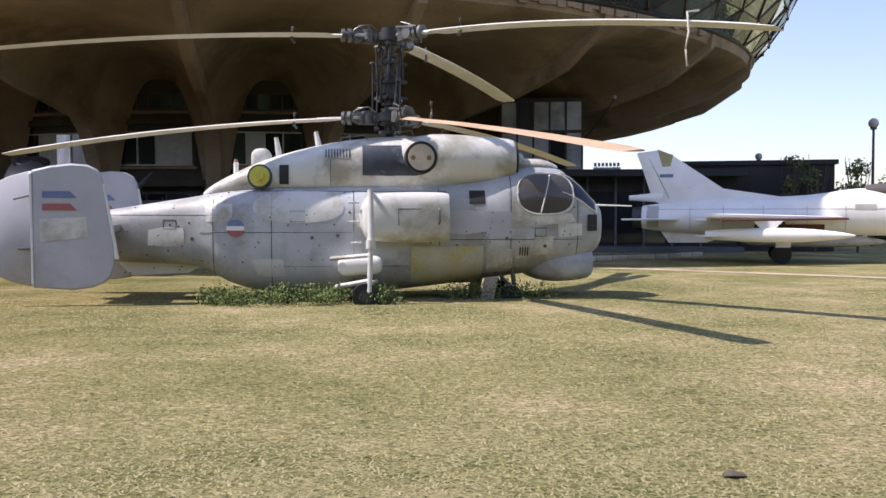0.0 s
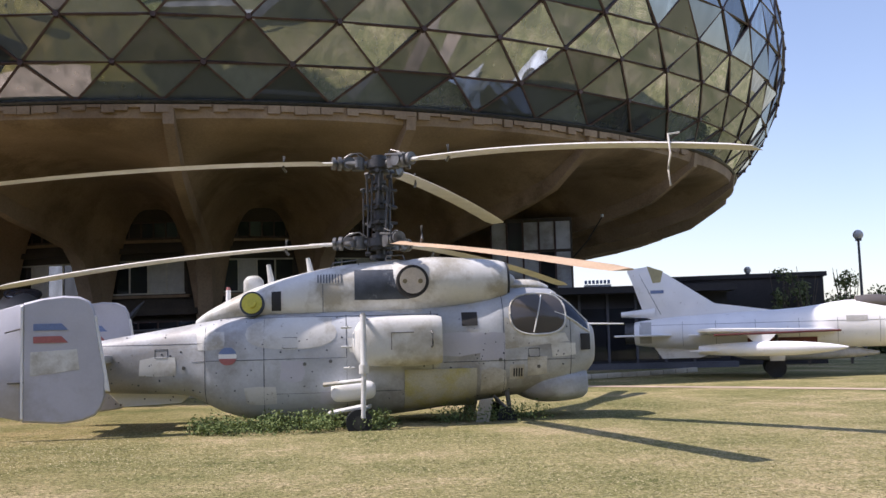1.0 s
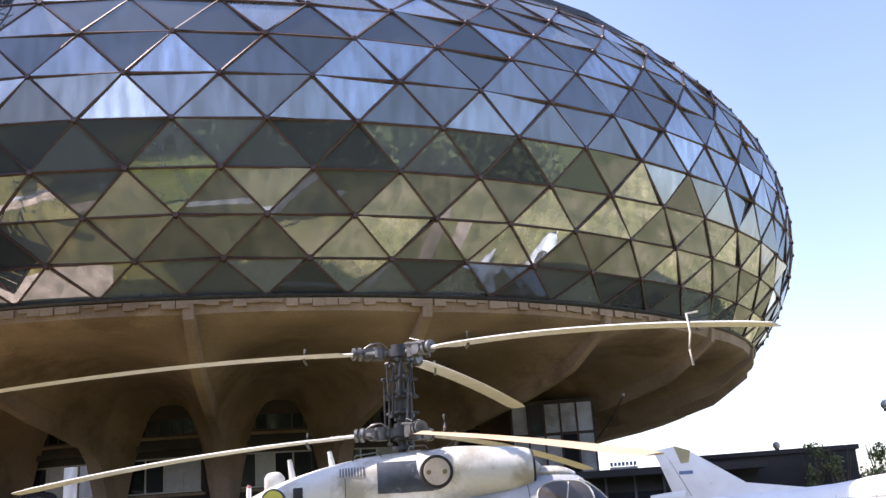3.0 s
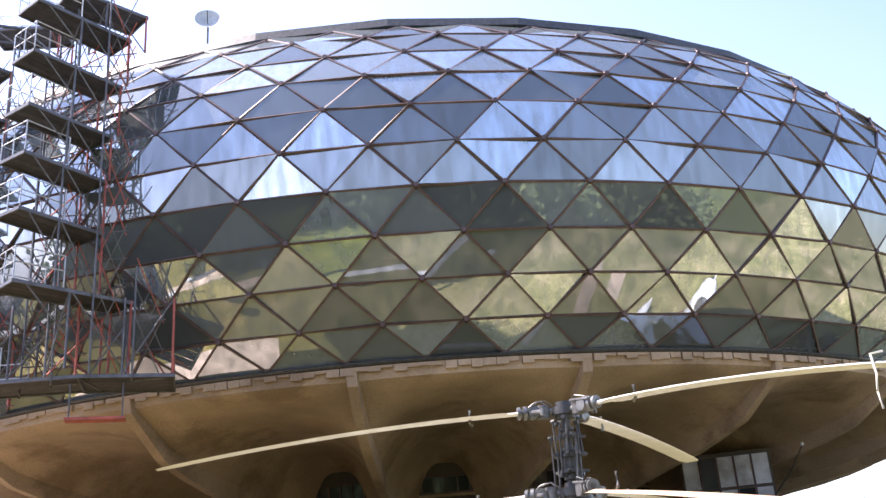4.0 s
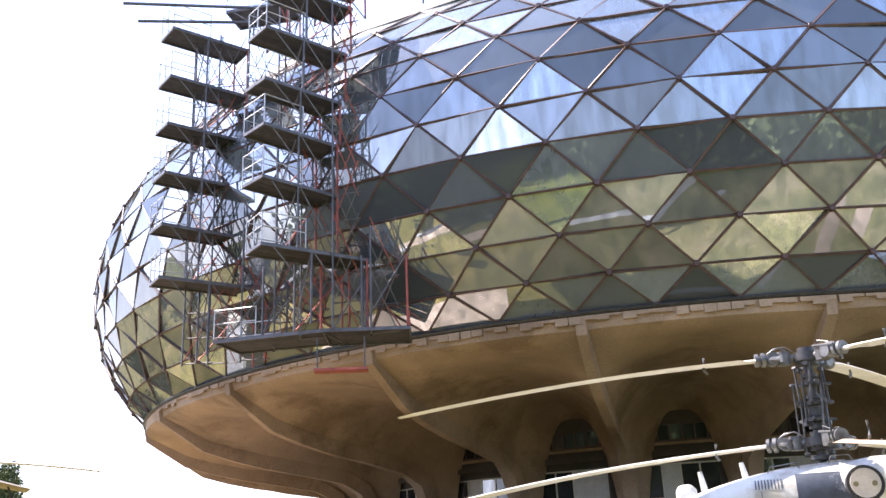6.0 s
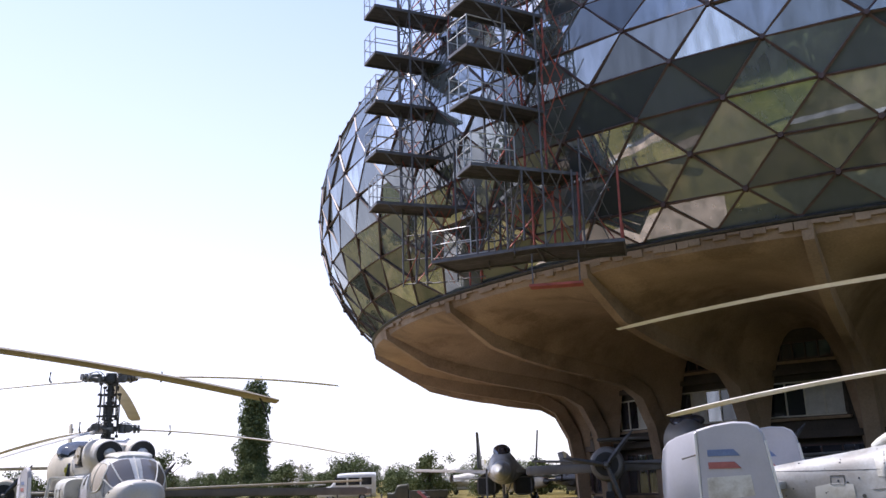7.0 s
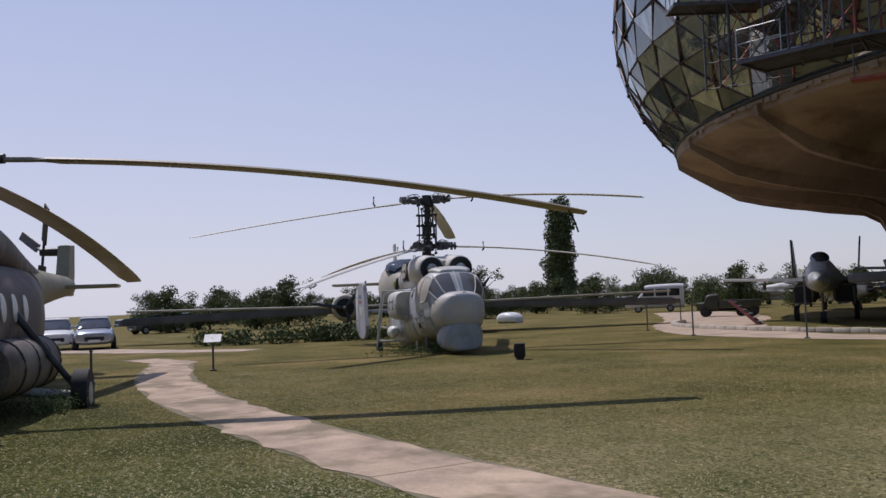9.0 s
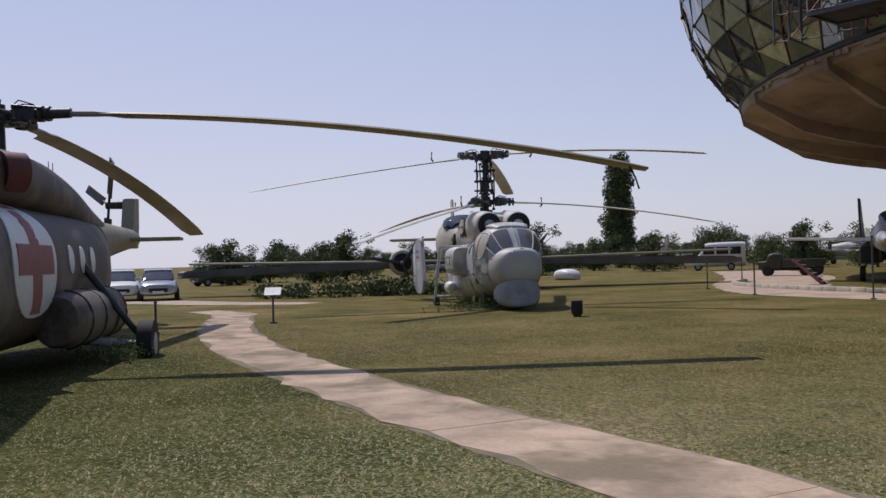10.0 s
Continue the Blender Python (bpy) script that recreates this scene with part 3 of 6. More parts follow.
BODY = [(4.27, 0.12, 1.45, 1.75), (4.2, 0.45, 1.15, 1.93), (4.0, 0.66, 0.95, 2.1), (3.7, 0.82, 0.8, 2.42), (3.35, 0.92, 0.7, 2.68), (2.9, 0.98, 0.62, 2.79),
        (2.35, 1.0, 0.55, 2.74), (1.9, 1.0, 0.5, 2.58), (1.2, 1.0, 0.4, 2.46), (0.0, 1.0, 0.27, 2.43), (-1.4, 1.0, 0.19, 2.4), (-2.4, 0.97, 0.26, 2.34), (-3.1, 0.87, 0.45, 2.25),
        (-3.7, 0.68, 0.75, 2.12), (-4.6, 0.5, 0.82, 1.98), (-5.4, 0.4, 0.86, 1.85), (-6.0, 0.3, 0.95, 1.75), (-6.25, 0.2, 1.1, 1.65)]
COWL = [(2.0, 0.55, 2.2, 3.1), (1.5, 0.7, 2.15, 3.22), (0.8, 0.8, 2.1, 3.3), (-0.2, 0.82, 2.1, 3.28), (-1.2, 0.78, 2.1, 3.15), (-2.2, 0.68, 2.1, 2.9), (-2.9, 0.55, 2.1, 2.62), (-3.4, 0.38, 2.08, 2.35), (-3.6, 0.2, 2.05, 2.2)]


def ka_helicopter(m, label, up, up_droop, low, low_droop, heading, dome=False):
    """m: pose on the ground under the mast. up, low: world angles of the blades of each rotor."""
    h = thing("helicopter", m, label, "helicopter", "naval helicopters")
    body, cowl = Skin(BODY, 3.0), Skin(COWL, 2.6)
    PANE, COAT = (COVER, CREAM) if dome else (COCKPIT, GREY_LIGHT)
    part("fuselage", loft(bmesh.new(), BODY, 44, 3.0), GREY, h)
    part("engine_cowling", loft(bmesh.new(), COWL, 32, 2.6), COAT, h, "whitish engine and gearbox cowling")
    radome = [(4.02, 0.5, 0.62, 1.05), (3.92, 0.68, 0.48, 1.1), (3.4, 0.78, 0.42, 1.1), (2.95, 0.74, 0.46, 1.05), (2.65, 0.5, 0.6, 0.95)]
    if dome:
        radome = [(4.45, 0.4, 0.42, 1.05), (4.36, 0.56, 0.3, 1.14), (3.8, 0.62, 0.26, 1.18), (3.1, 0.56, 0.32, 1.12), (2.8, 0.4, 0.5, 1.0)]
    part("chin_radome", loft(bmesh.new(), radome, 28, 3.2), GREY, h, "rounded pale grey chin radome")
    part("cockpit_roof", loft(bmesh.new(), [(3.3, 0.45, 2.6, 2.76), (3.0, 0.62, 2.6, 2.87), (2.5, 0.62, 2.6, 2.86), (2.2, 0.4, 2.55, 2.75)], 20, 2.4), GREY_LIGHT, h)
    for s in (-1, 1):
        # engine nacelle with its intake, exhaust and cover
        nac = part("engine_nacelle", loft(bmesh.new(), [(2.42, 0.36, 2.46, 3.18), (2.3, 0.42, 2.4, 3.24), (1.6, 0.46, 2.34, 3.3), (0.8, 0.46, 2.32, 3.32), (0.2, 0.36, 2.4, 3.2)], 24, 2.1, side=s * 0.47), COAT, h)
        part("intake_ring", disc(bmesh.new(), (2.41, s * 0.47, 2.82), (1, 0, 0), 0.37, 0.1), BLACK, nac, "dark intake lip")
        b = bmesh.new()
        bmesh.ops.create_uvsphere(b, u_segments=14, v_segments=8, radius=0.17, matrix=Matrix.Translation((2.46, s * 0.47, 2.82)))
        part("intake_bullet", b, GREY_LIGHT, nac)
        part("exhaust_surround", cowl.patch(bmesh.new(), rect(-0.55, 2.5, 0.5, 3.08), s, 0.02), SOOT, h, "sooty blue-black exhaust panel")
        part("exhaust_pipe", disc(bmesh.new(), (0.55, s * 0.86, 2.83), (0.1, s, 0.1), 0.31, 0.22), BLACK, h, "black exhaust ring")
        part("exhaust_cover", disc(bmesh.new(), (0.55, s * 0.9, 2.835), (0.1, s, 0.1), 0.25, 0.2), COVER, h, "pale round exhaust cover")
        for k in (-1, 1):
            part("cover_handle", disc(bmesh.new(), (0.55 + k * 0.15, s * 1.0, 2.83), (0.1, s, 0.1), 0.045, 0.05, 10), DIRT, h)
        part("vent_ring", disc(bmesh.new(), (-2.48, s * 0.64, 2.47), (-0.15, s, 0.15), 0.235, 0.12, 20), SOOT, h)
        part("vent_disc", disc(bmesh.new(), (-2.48, s * 0.67, 2.475), (-0.15, s, 0.15), 0.195, 0.12, 20), YELLOW, h, "yellow round vent cover")
        part("vent_cap", disc(bmesh.new(), (-2.48, s * 0.72, 2.48), (-0.15, s, 0.15), 0.085, 0.12, 14), YELLOW, h)
        part("cooling_hatch", cowl.patch(bmesh.new(), rect(-2.12, 2.33, -1.94, 2.7), s, 0.01), BLACK, h, "dark cooling opening")
        part("louvre_panel", cowl.patch(bmesh.new(), rect(-1.28, 2.82, -0.8, 3.03), s, 0.006), GREY_LIGHT, h)
        for k in range(9):
            x = -1.25 + 0.055 * k
            part("louvre", cowl.patch(bmesh.new(), rect(x, 2.84, x + 0.022, 3.01), s, 0.014), SOOT, h)
        # cockpit and cabin glazing
        part("side_window", body.patch(bmesh.new(), oval(2.97, 2.16, 0.54, 0.38, 20, 2.7), s, 0.03), PANE, h, "hazy bulged cockpit side window")
        rim = oval(2.97, 2.16, 0.56, 0.4, 24, 2.7)
        part("window_rim", tube(bmesh.new(), [body.at(x, z, s, 0.02) for x, z in rim + rim[:1]], 0.022, 6), GREY_LIGHT, h)
        part("window_bar", tube(bmesh.new(), [body.at(2.86 + 0.04 * k, 1.8 + 0.145 * k, s, 0.035) for k in range(6)], 0.014, 6), GREY_LIGHT, h)
        part("door_panel", body.patch(bmesh.new(), [(2.3, 1.5), (3.58, 1.62), (3.5, 1.78), (2.52, 1.7), (2.34, 2.1), (2.3, 2.1)], s, 0.007), GREY_LIGHT, h)
        part("cabin_window", body.patch(bmesh.new(), rect(1.48, 1.96, 1.78, 2.22), s, 0.016), BLACK, h, "small dark square window")
        part("cabin_door", body.patch(bmesh.new(), rect(1.02, 1.42, 2.24, 2.3), s, 0.005), GREY, h, "grey sliding cabin door")
        part("nose_window", body.patch(bmesh.new(), rect(3.84, 1.44, 4.06, 1.76), s, 0.03), BLACK, h, "small dark lower nose window")
        part("access_panel", body.patch(bmesh.new(), rect(2.38, 0.92, 2.66, 1.2), s, 0.012), GREY_LIGHT, h)
        for k in range(4):
            part("grille_slot", body.patch(bmesh.new(), rect(2.45 + 0.05 * k, 0.97, 2.475 + 0.05 * k, 1.13), s, 0.018), BLACK, h)
        part("belly_panel", body.patch(bmesh.new(), rect(0.36, 0.42, 1.74, 1.16), s, 0.03), BEIGE_PANEL, h, "faded olive patched side panel")
        part("skin_panel", body.patch(bmesh.new(), oval(-1.75, 1.9, 0.85, 0.3, 20, 2.4), s, 0.006), GREY_LIGHT, h, "whitish scuffed skin panel")
        part("skin_panel", body.patch(bmesh.new(), rect(-2.2, 0.5, -0.7, 1.42), s, 0.004), GREY, h)
        # national roundel: blue, white and red bands
        for z0, z1, c in ((0.04, 0.16, BLUE), (-0.045, 0.045, WHITE), (-0.16, -0.04, RED)):
            pts = [(-2.92 + 0.17 * math.cos(t) * 1.0, 1.5 + max(z0, min(z1, 0.17 * math.sin(t)))) for t in [math.tau * k / 24 for k in range(24)]]
            keep = []
            for x, z in pts:
                lim = math.sqrt(max(0.0, 0.17 ** 2 - (z - 1.5) ** 2))
                q = (max(-2.92 - lim, min(-2.92 + lim, x)), z)
                if not keep or (abs(q[0] - keep[-1][0]) + abs(q[1] - keep[-1][1])) > 0.004:
                    keep.append(q)
            part("roundel_band", body.patch(bmesh.new(), keep, s, 0.012), c, h)
        # side box pod
        pod = part("side_pod", loft(bmesh.new(), [(1.05, 0.34, 1.32, 2.1), (0.98, 0.4, 1.25, 2.17), (0.3, 0.42, 1.23, 2.18), (-0.35, 0.4, 1.26, 2.14), (-0.52, 0.3, 1.35, 2.02), (-0.6, 0.12, 1.55, 1.85)], 24, 3.6, side=s * 1.02), GREY_LIGHT, h, "whitish boxy side pod")
        y = s * 1.45
        b = bmesh.new()
        tube(b, [(0.1, y, 1.55), (0.1, y, 1.86), (0.52, y, 1.86)], 0.01, 6)
        part("pod_hatch_edge", b, STEEL, pod)
        b = bmesh.new()
        tube(b, [(0.84, y, 1.58), (0.86, y + s * 0.04, 1.62), (0.86, y + s * 0.04, 1.84), (0.84, y, 1.88)], 0.02, 6)
        part("pod_handle", b, STEEL, pod)
        # main wheel leg
        b = bmesh.new()
        rod(b, (-0.42, s * 1.55, 2.2), (-0.42, s * 1.7, 1.25), 0.05, 0.065, 12)
        rod(b, (-0.42, s * 1.7, 1.27), (-0.45, s * 1.78, 0.35), 0.045, 0.05, 12)
        disc(b, (-0.42, s * 1.7, 1.22), (0, 0, 1), 0.09, 0.16, 12)
        rod(b, (-0.42, s * 1.55, 2.2), (-0.42, s * 0.8, 2.2), 0.045, None, 8)
        part("landing_strut", b, GREY_LIGHT, h, "pale oleo strut")
        b = bmesh.new()
        rod(b, (-0.42, s * 1.72, 1.02), (-1.15, s * 1.3, 0.94), 0.04, None, 8)
        rod(b, (-0.44, s * 1.76, 0.56), (-1.05, s * 1.3, 0.42), 0.045, None, 8)
        rod(b, (-0.44, s * 1.76, 0.5), (-0.3, s * 0.9, 0.5), 0.045, None, 8)
        part("landing_brace", b, GREY_LIGHT, h)
        for z, x in ((1.98, -0.72), (1.62, -0.72), (1.23, -0.68)):
            b = bmesh.new()
            rod(b, (x, s * 1.0, z), (x + 0.02, s * 1.22, z), 0.025, None, 8)
            rod(b, (x - 0.1, s * 1.2, z), (x + 0.1, s * 1.2, z), 0.02, None, 6)
            part("lug", b, GREY_LIGHT, h)
        part("main_wheel", disc(bmesh.new(), (-0.52, s * 1.72, 0.27), (0, 1, 0), 0.24, 0.16, 24), BLACK, h, "black main wheel")
        part("main_hub", disc(bmesh.new(), (-0.52, s * 1.72, 0.27), (0, 1, 0), 0.12, 0.18, 16), DARK_STEEL, h)
        part("float_canister", loft(bmesh.new(), [(-0.2, 0.08, 0.74, 0.9), (-0.28, 0.16, 0.66, 0.98), (-0.6, 0.18, 0.62, 1.02), (-0.92, 0.17, 0.62, 0.98), (-1.02, 0.08, 0.72, 0.88)], 18, 2.1, side=s * 1.2), WHITE, h, "whitish wrapped float canister")
        # nose wheel
        b = bmesh.new()
        rod(b, (2.35, s * 0.68, 0.75), (2.42, s * 0.7, 0.2), 0.045, None, 8)
        rod(b, (2.1, s * 0.66, 0.6), (2.4, s * 0.7, 0.3), 0.03, None, 8)
        part("nose_strut", b, STEEL, h)
        part("nose_wheel", disc(bmesh.new(), (2.34, s * 0.7, 0.19), (0, 1, 0), 0.19, 0.12, 18), BLACK, h, "small black nose wheel")
        part("wheel_door", plate(bmesh.new(), [(1.78, 0.55), (2.05, 0.58), (1.95, 0.12), (1.7, 0.12)], 0.04, Matrix.Translation((0, s * 0.92, 0))), GREY_LIGHT, h)
        # tail fins
        fin_at = Matrix.Translation((0.24, s * 1.22, 0)) @ Matrix.Rotation(radians(s * -2), 4, "Z")
        fin = part("tail_fin", plate(bmesh.new(), [(-6.62, 2.54), (-6.3, 2.62), (-5.95, 2.66), (-5.68, 2.64), (-5.52, 2.56), (-5.44, 2.42), (-5.36, 1.9), (-5.24, 1.2), (-5.24, 0.85), (-5.3, 0.66), (-5.42, 0.53), (-5.62, 0.45), (-5.95, 0.41), (-6.62, 0.46)], 0.14, fin_at), FIN_GREY, h, "pale lilac-grey tail fin with rounded corners")
        part("rudder", plate(bmesh.new(), [(-6.65, 2.53), (-7.0, 2.43), (-7.18, 2.34), (-7.28, 2.2), (-7.33, 1.9), (-7.34, 1.0), (-7.3, 0.8), (-7.18, 0.66), (-6.98, 0.56), (-6.65, 0.48)], 0.09, fin_at), FIN_GREY, fin)
        part("fin_slat", plate(bmesh.new(), [(-5.47, 2.3), (-5.4, 2.3), (-5.16, 0.95), (-5.23, 0.95)], 0.1, fin_at), WHITE, fin, "white leading edge slat")
        part("hinge_strip", plate(bmesh.new(), [(-6.66, 2.5), (-6.62, 2.52), (-6.6, 0.5), (-6.64, 0.5)], 0.17, fin_at), WHITE, fin)
        for z0, c in ((2.05, BLUE), (1.83, RED)):
            part("flag_stripe", plate(bmesh.new(), [(-6.45, z0), (-5.85, z0), (-5.97, z0 + 0.12), (-6.45, z0 + 0.12)], 0.165, fin_at), c, fin)
        part("fin_patch", plate(bmesh.new(), [(-6.5, 1.25), (-5.65, 1.35), (-5.7, 1.72), (-6.5, 1.68)], 0.155, fin_at), GREY_LIGHT, fin)
        b = bmesh.new()
        rod(b, fin_at @ Vector((-6.62, s * 0.05, 2.1)), fin_at @ Vector((-6.9, s * 0.16, 2.02)), 0.015, None, 6)
        part("rudder_horn", b, STEEL, fin)
        b = bmesh.new()
        rod(b, fin_at @ Vector((-6.6, s * 0.05, 1.15)), fin_at @ Vector((-6.85, s * 0.12, 1.15)), 0.02, None, 6)
        part("rudder_horn", b, STEEL, fin)
        part("grab_rail", tube(bmesh.new(), [(0.05, s * 0.55, 3.24), (0.1, s * 0.56, 3.36), (0.4, s * 0.56, 3.37), (0.45, s * 0.55, 3.26)], 0.012, 6), STEEL, h)
        part("grab_rail", tube(bmesh.new(), [(-1.0, s * 0.45, 3.14), (-0.95, s * 0.46, 3.24), (-0.5, s * 0.46, 3.29), (-0.45, s * 0.45, 3.2)], 0.012, 6), STEEL, h)
    # windscreen panes over the sloping nose
    for a0, a1 in ((22, 86), (94, 158)):
        b = bmesh.new()
        xs = [3.42, 3.55, 3.68, 3.8, 3.92, 4.02]
        grid = [[b.verts.new(body.turn(x, a0 + (a1 - a0) * k / 8, 0.014)) for k in range(9)] for x in xs]
        for g0, g1 in zip(grid, grid[1:]):
            for k in range(8):
                b.faces.new((g0[k], g1[k], g1[k + 1], g0[k + 1]))
        bmesh.ops.recalc_face_normals(b, faces=b.faces)
        part("windscreen", b, COCKPIT if dome else DARK_GLASS, h, "dusty curved windscreen pane")
    for deg in (20, 54, 90, 126, 160):
        part("windscreen_frame", tube(bmesh.new(), [body.turn(x, deg, 0.012) for x in (3.3, 3.5, 3.7, 3.9, 4.06)], 0.022, 6), GREY_LIGHT, h)
    part("windscreen_sill", tube(bmesh.new(), [body.turn(4.06, a, 0.01) for a in range(20, 161, 10)], 0.02, 6), GREY_LIGHT, h)
    if dome:
        nose = [(4.5, 0.15, 1.4, 1.75), (4.43, 0.48, 1.12, 1.98), (4.2, 0.68, 0.95, 2.05), (3.75, 0.82, 0.88, 2.1), (3.3, 0.88, 0.85, 2.04), (2.9, 0.86, 0.85, 1.94)]
        part("nose_dome", loft(bmesh.new(), nose, 30, 2.7), CREAM, h, "bulbous pale grey nose with stains")
        part("nose_ring", disc(bmesh.new(), (4.36, 0.05, 1.95), (0.8, 0, 0.5), 0.1, 0.05), BLACK, h, "dark ring on the nose")
    # tailplane, tail skid fairing
    part("tailplane", plate(bmesh.new(), [(-5.1, -1.2), (-5.1, 1.2), (-6.2, 1.2), (-6.2, -1.2)], 0.14, Matrix.Translation((0, 0, 1.5)) @ Matrix.Rotation(radians(-90), 4, "X")), GREY, h)
    part("tail_keel", plate(bmesh.new(), [(-3.6, 0.85), (-3.9, 0.62), (-5.0, 0.58), (-5.3, 0.9)], 0.12), WHITE, h, "white ventral tail keel")
    # aerials and bumps along the cowling
    part("aerial_box", loft(bmesh.new(), [(-2.32, 0.1, 2.75, 2.95), (-2.42, 0.14, 2.7, 3.05), (-2.62, 0.14, 2.65, 3.04), (-2.7, 0.08, 2.6, 2.95)], 14, 3), GREY_LIGHT, h)
    part("beacon", rod(bmesh.new(), (-3.0, 0, 2.55), (-3.0, 0, 2.78), 0.05, 0.045, 10), WHITE, h)
    part("beacon_lens", rod(bmesh.new(), (-3.0, 0, 2.78), (-3.0, 0, 2.84), 0.045, 0.03, 10), RED, h, "red beacon lens")
    for x, z0, z1 in ((-2.2, 2.85, 3.28), (-1.42, 3.02, 3.4)):
        part("blade_aerial", rod(bmesh.new(), (x + 0.04, 0.1, z0), (x - 0.03, 0.1, z1), 0.07, 0.04, 8), GREY_LIGHT, h)
    part("nose_probe", rod(bmesh.new(), (4.1, -0.3, 1.95), (4.85, -0.35, 1.93), 0.02, 0.012, 8), WHITE, h)
    part("sill_band", tube(bmesh.new(), [cowl.at(x, 2.14, -1, 0.0) for x in (-3.4, -2.6, -1.8, -1.0, 0.0)], 0.014, 6), SOOT, h)
    # skin seams
    for x in (-3.35, -2.25, -0.72, 0.9, 2.28, 3.62):
        part("skin_seam", tube(bmesh.new(), [body.turn(x, 180 + 6 * k, 0.001) for k in range(-8, 39)], 0.007, 4), SOOT, h)
    for s in (-1, 1):
        for z, x0, x1 in ((1.42, -3.6, -0.75), (2.2, -3.3, 1.0), (1.28, 1.1, 3.7), (0.78, -2.2, 0.3), (1.75, -5.6, -3.4)):
            part("skin_seam", tube(bmesh.new(), [body.at(x0 + (x1 - x0) * k / 12, z, s, 0.001) for k in range(13)], 0.006, 4), SOOT, h)
        for x in (-1.15, 1.35):
            part("cowling_seam", tube(bmesh.new(), [cowl.at(x, 2.15 + 0.08 * k, s, 0.001) for k in range(12)], 0.006, 4), SOOT, h)
        for x, z in ((-1.5, 1.32), (-1.02, 1.36), (-3.75, 1.3), (2.2, 1.3), (2.95, 1.15)):
            part("port_plug", disc(bmesh.new(), body.at(x, z, s, 0.0), (0, 1, 0), 0.035, 0.03, 10), STEEL, h)
    # repainted and bleached patches, fasteners and access doors along both sides
    g = random.Random(71 if dome else 70)
    for s in (-1, 1):
        for x0, z0, w, hh, c in ((-2.6, 0.62, 0.55, 0.3, GREY_LIGHT), (-1.95, 1.02, 0.42, 0.34, FIN_GREY), (-1.2, 0.55, 0.7, 0.28, FIN_GREY), (-0.68, 1.5, 0.2, 0.3, GREY_LIGHT), (0.98, 1.42, 0.9, 0.42, FIN_GREY), (1.8, 1.3, 0.5, 0.5, FIN_GREY), (1.82, 0.62, 0.5, 0.5, GREY_LIGHT), (2.72, 1.0, 0.4, 0.34, GREY_LIGHT), (3.2, 1.34, 0.5, 0.26, GREY_LIGHT), (-4.6, 1.15, 0.7, 0.34, GREY_LIGHT), (-3.5, 1.62, 0.5, 0.36, GREY_LIGHT), (-2.3, 2.05, 1.3, 0.16, GREY_LIGHT), (-0.2, 2.25, 0.9, 0.1, GREY_LIGHT)):
            part("paint_patch", body.patch(bmesh.new(), [(x0 + u * w + g.uniform(-0.03, 0.03), z0 + v * hh + g.uniform(-0.03, 0.03)) for u, v in ((0, 0), (0.5, -0.05), (1, 0), (1.03, 0.5), (1, 1), (0.45, 1.04), (0, 1))], s, 0.0055), c, h)
        b = bmesh.new()
        for k in range(150):
            x, z = g.uniform(-5.5, 3.6), g.uniform(0.6, 2.2)
            disc(b, body.at(x, z, s, 0.001), (0, 1, 0), g.uniform(0.008, 0.02), 0.012, 6)
        part("fastener", b, SOOT, h, "dark fasteners and chips")["kind"] = "stuff"
        for x, z, w, hh in ((-1.9, 1.62, 0.26, 0.2), (-4.3, 1.5, 0.24, 0.16), (0.55, 0.95, 0.2, 0.2), (2.75, 1.34, 0.22, 0.16), (-0.15, 2.5, 0.2, 0.16), (1.25, 2.62, 0.3, 0.22)):
            sk = cowl if z > 2.4 else body
            part("access_door", tube(bmesh.new(), [sk.at(x + u * w, z + v * hh, s, 0.004) for u, v in ((0, 0), (1, 0), (1, 1), (0, 1), (0, 0))], 0.007, 4), SOOT, h)
    # mast between the rotors
    rel = heading
    ups, lows = [a - rel for a in up], [a - rel for a in low]
    b = bmesh.new()
    rod(b, (0, 0, 3.2), (0, 0, 5.3), 0.1, 0.09, 14)
    for z, r in ((3.38, 0.22), (3.95, 0.15), (4.08, 0.21), (4.38, 0.2), (4.5, 0.13), (4.75, 0.2), (4.9, 0.14)):
        disc(b, (0, 0, z), (0, 0, 1), r, 0.07, 16)
    disc(b, (0, 0, 4.24), (0, 0, 1), 0.14, 0.2, 14)
    part("rotor_mast", b, DARK_STEEL, h, "greasy dark steel rotor mast")
    b = bmesh.new()
    for k in range(3):
        for off, r, z0, z1 in ((20, 0.3, 4.4, 5.1), (70, 0.26, 3.45, 4.4), (45, 0.34, 3.75, 4.75), (95, 0.22, 4.0, 5.0)):
            a = radians(120 * k + off)
            rod(b, (r * math.cos(a), r * math.sin(a), z0), (r * 0.95 * math.cos(a + 0.2), r * 0.95 * math.sin(a + 0.2), z1), 0.022, None, 6)
            disc(b, (r * math.cos(a), r * math.sin(a), z0), (math.cos(a), math.sin(a), 0), 0.045, 0.09, 8)
            disc(b, (r * math.cos(a), r * math.sin(a), z1), (math.cos(a), math.sin(a), 0), 0.045, 0.09, 8)
        a = radians(120 * k + 20)
        for z in (4.08, 4.75, 4.4):
            rod(b, (0, 0, z), (0.38 * math.cos(a), 0.38 * math.sin(a), z), 0.045, 0.03, 6)
    part("control_linkage", b, DARK_STEEL, h, "dark pitch control rods and levers")
    for name, angles, z in (("upper_hub", ups, 5.26), ("lower_hub", lows, 3.68)):
        hub = part(name, hub_mesh(bmesh.new(), [], z), DARK_STEEL, h, "oily dark steel rotor hub")
        for a in angles:
            part("blade_sleeve", hub_mesh(bmesh.new(), [a], z), STEEL, hub, "worn steel blade sleeve with hinges")
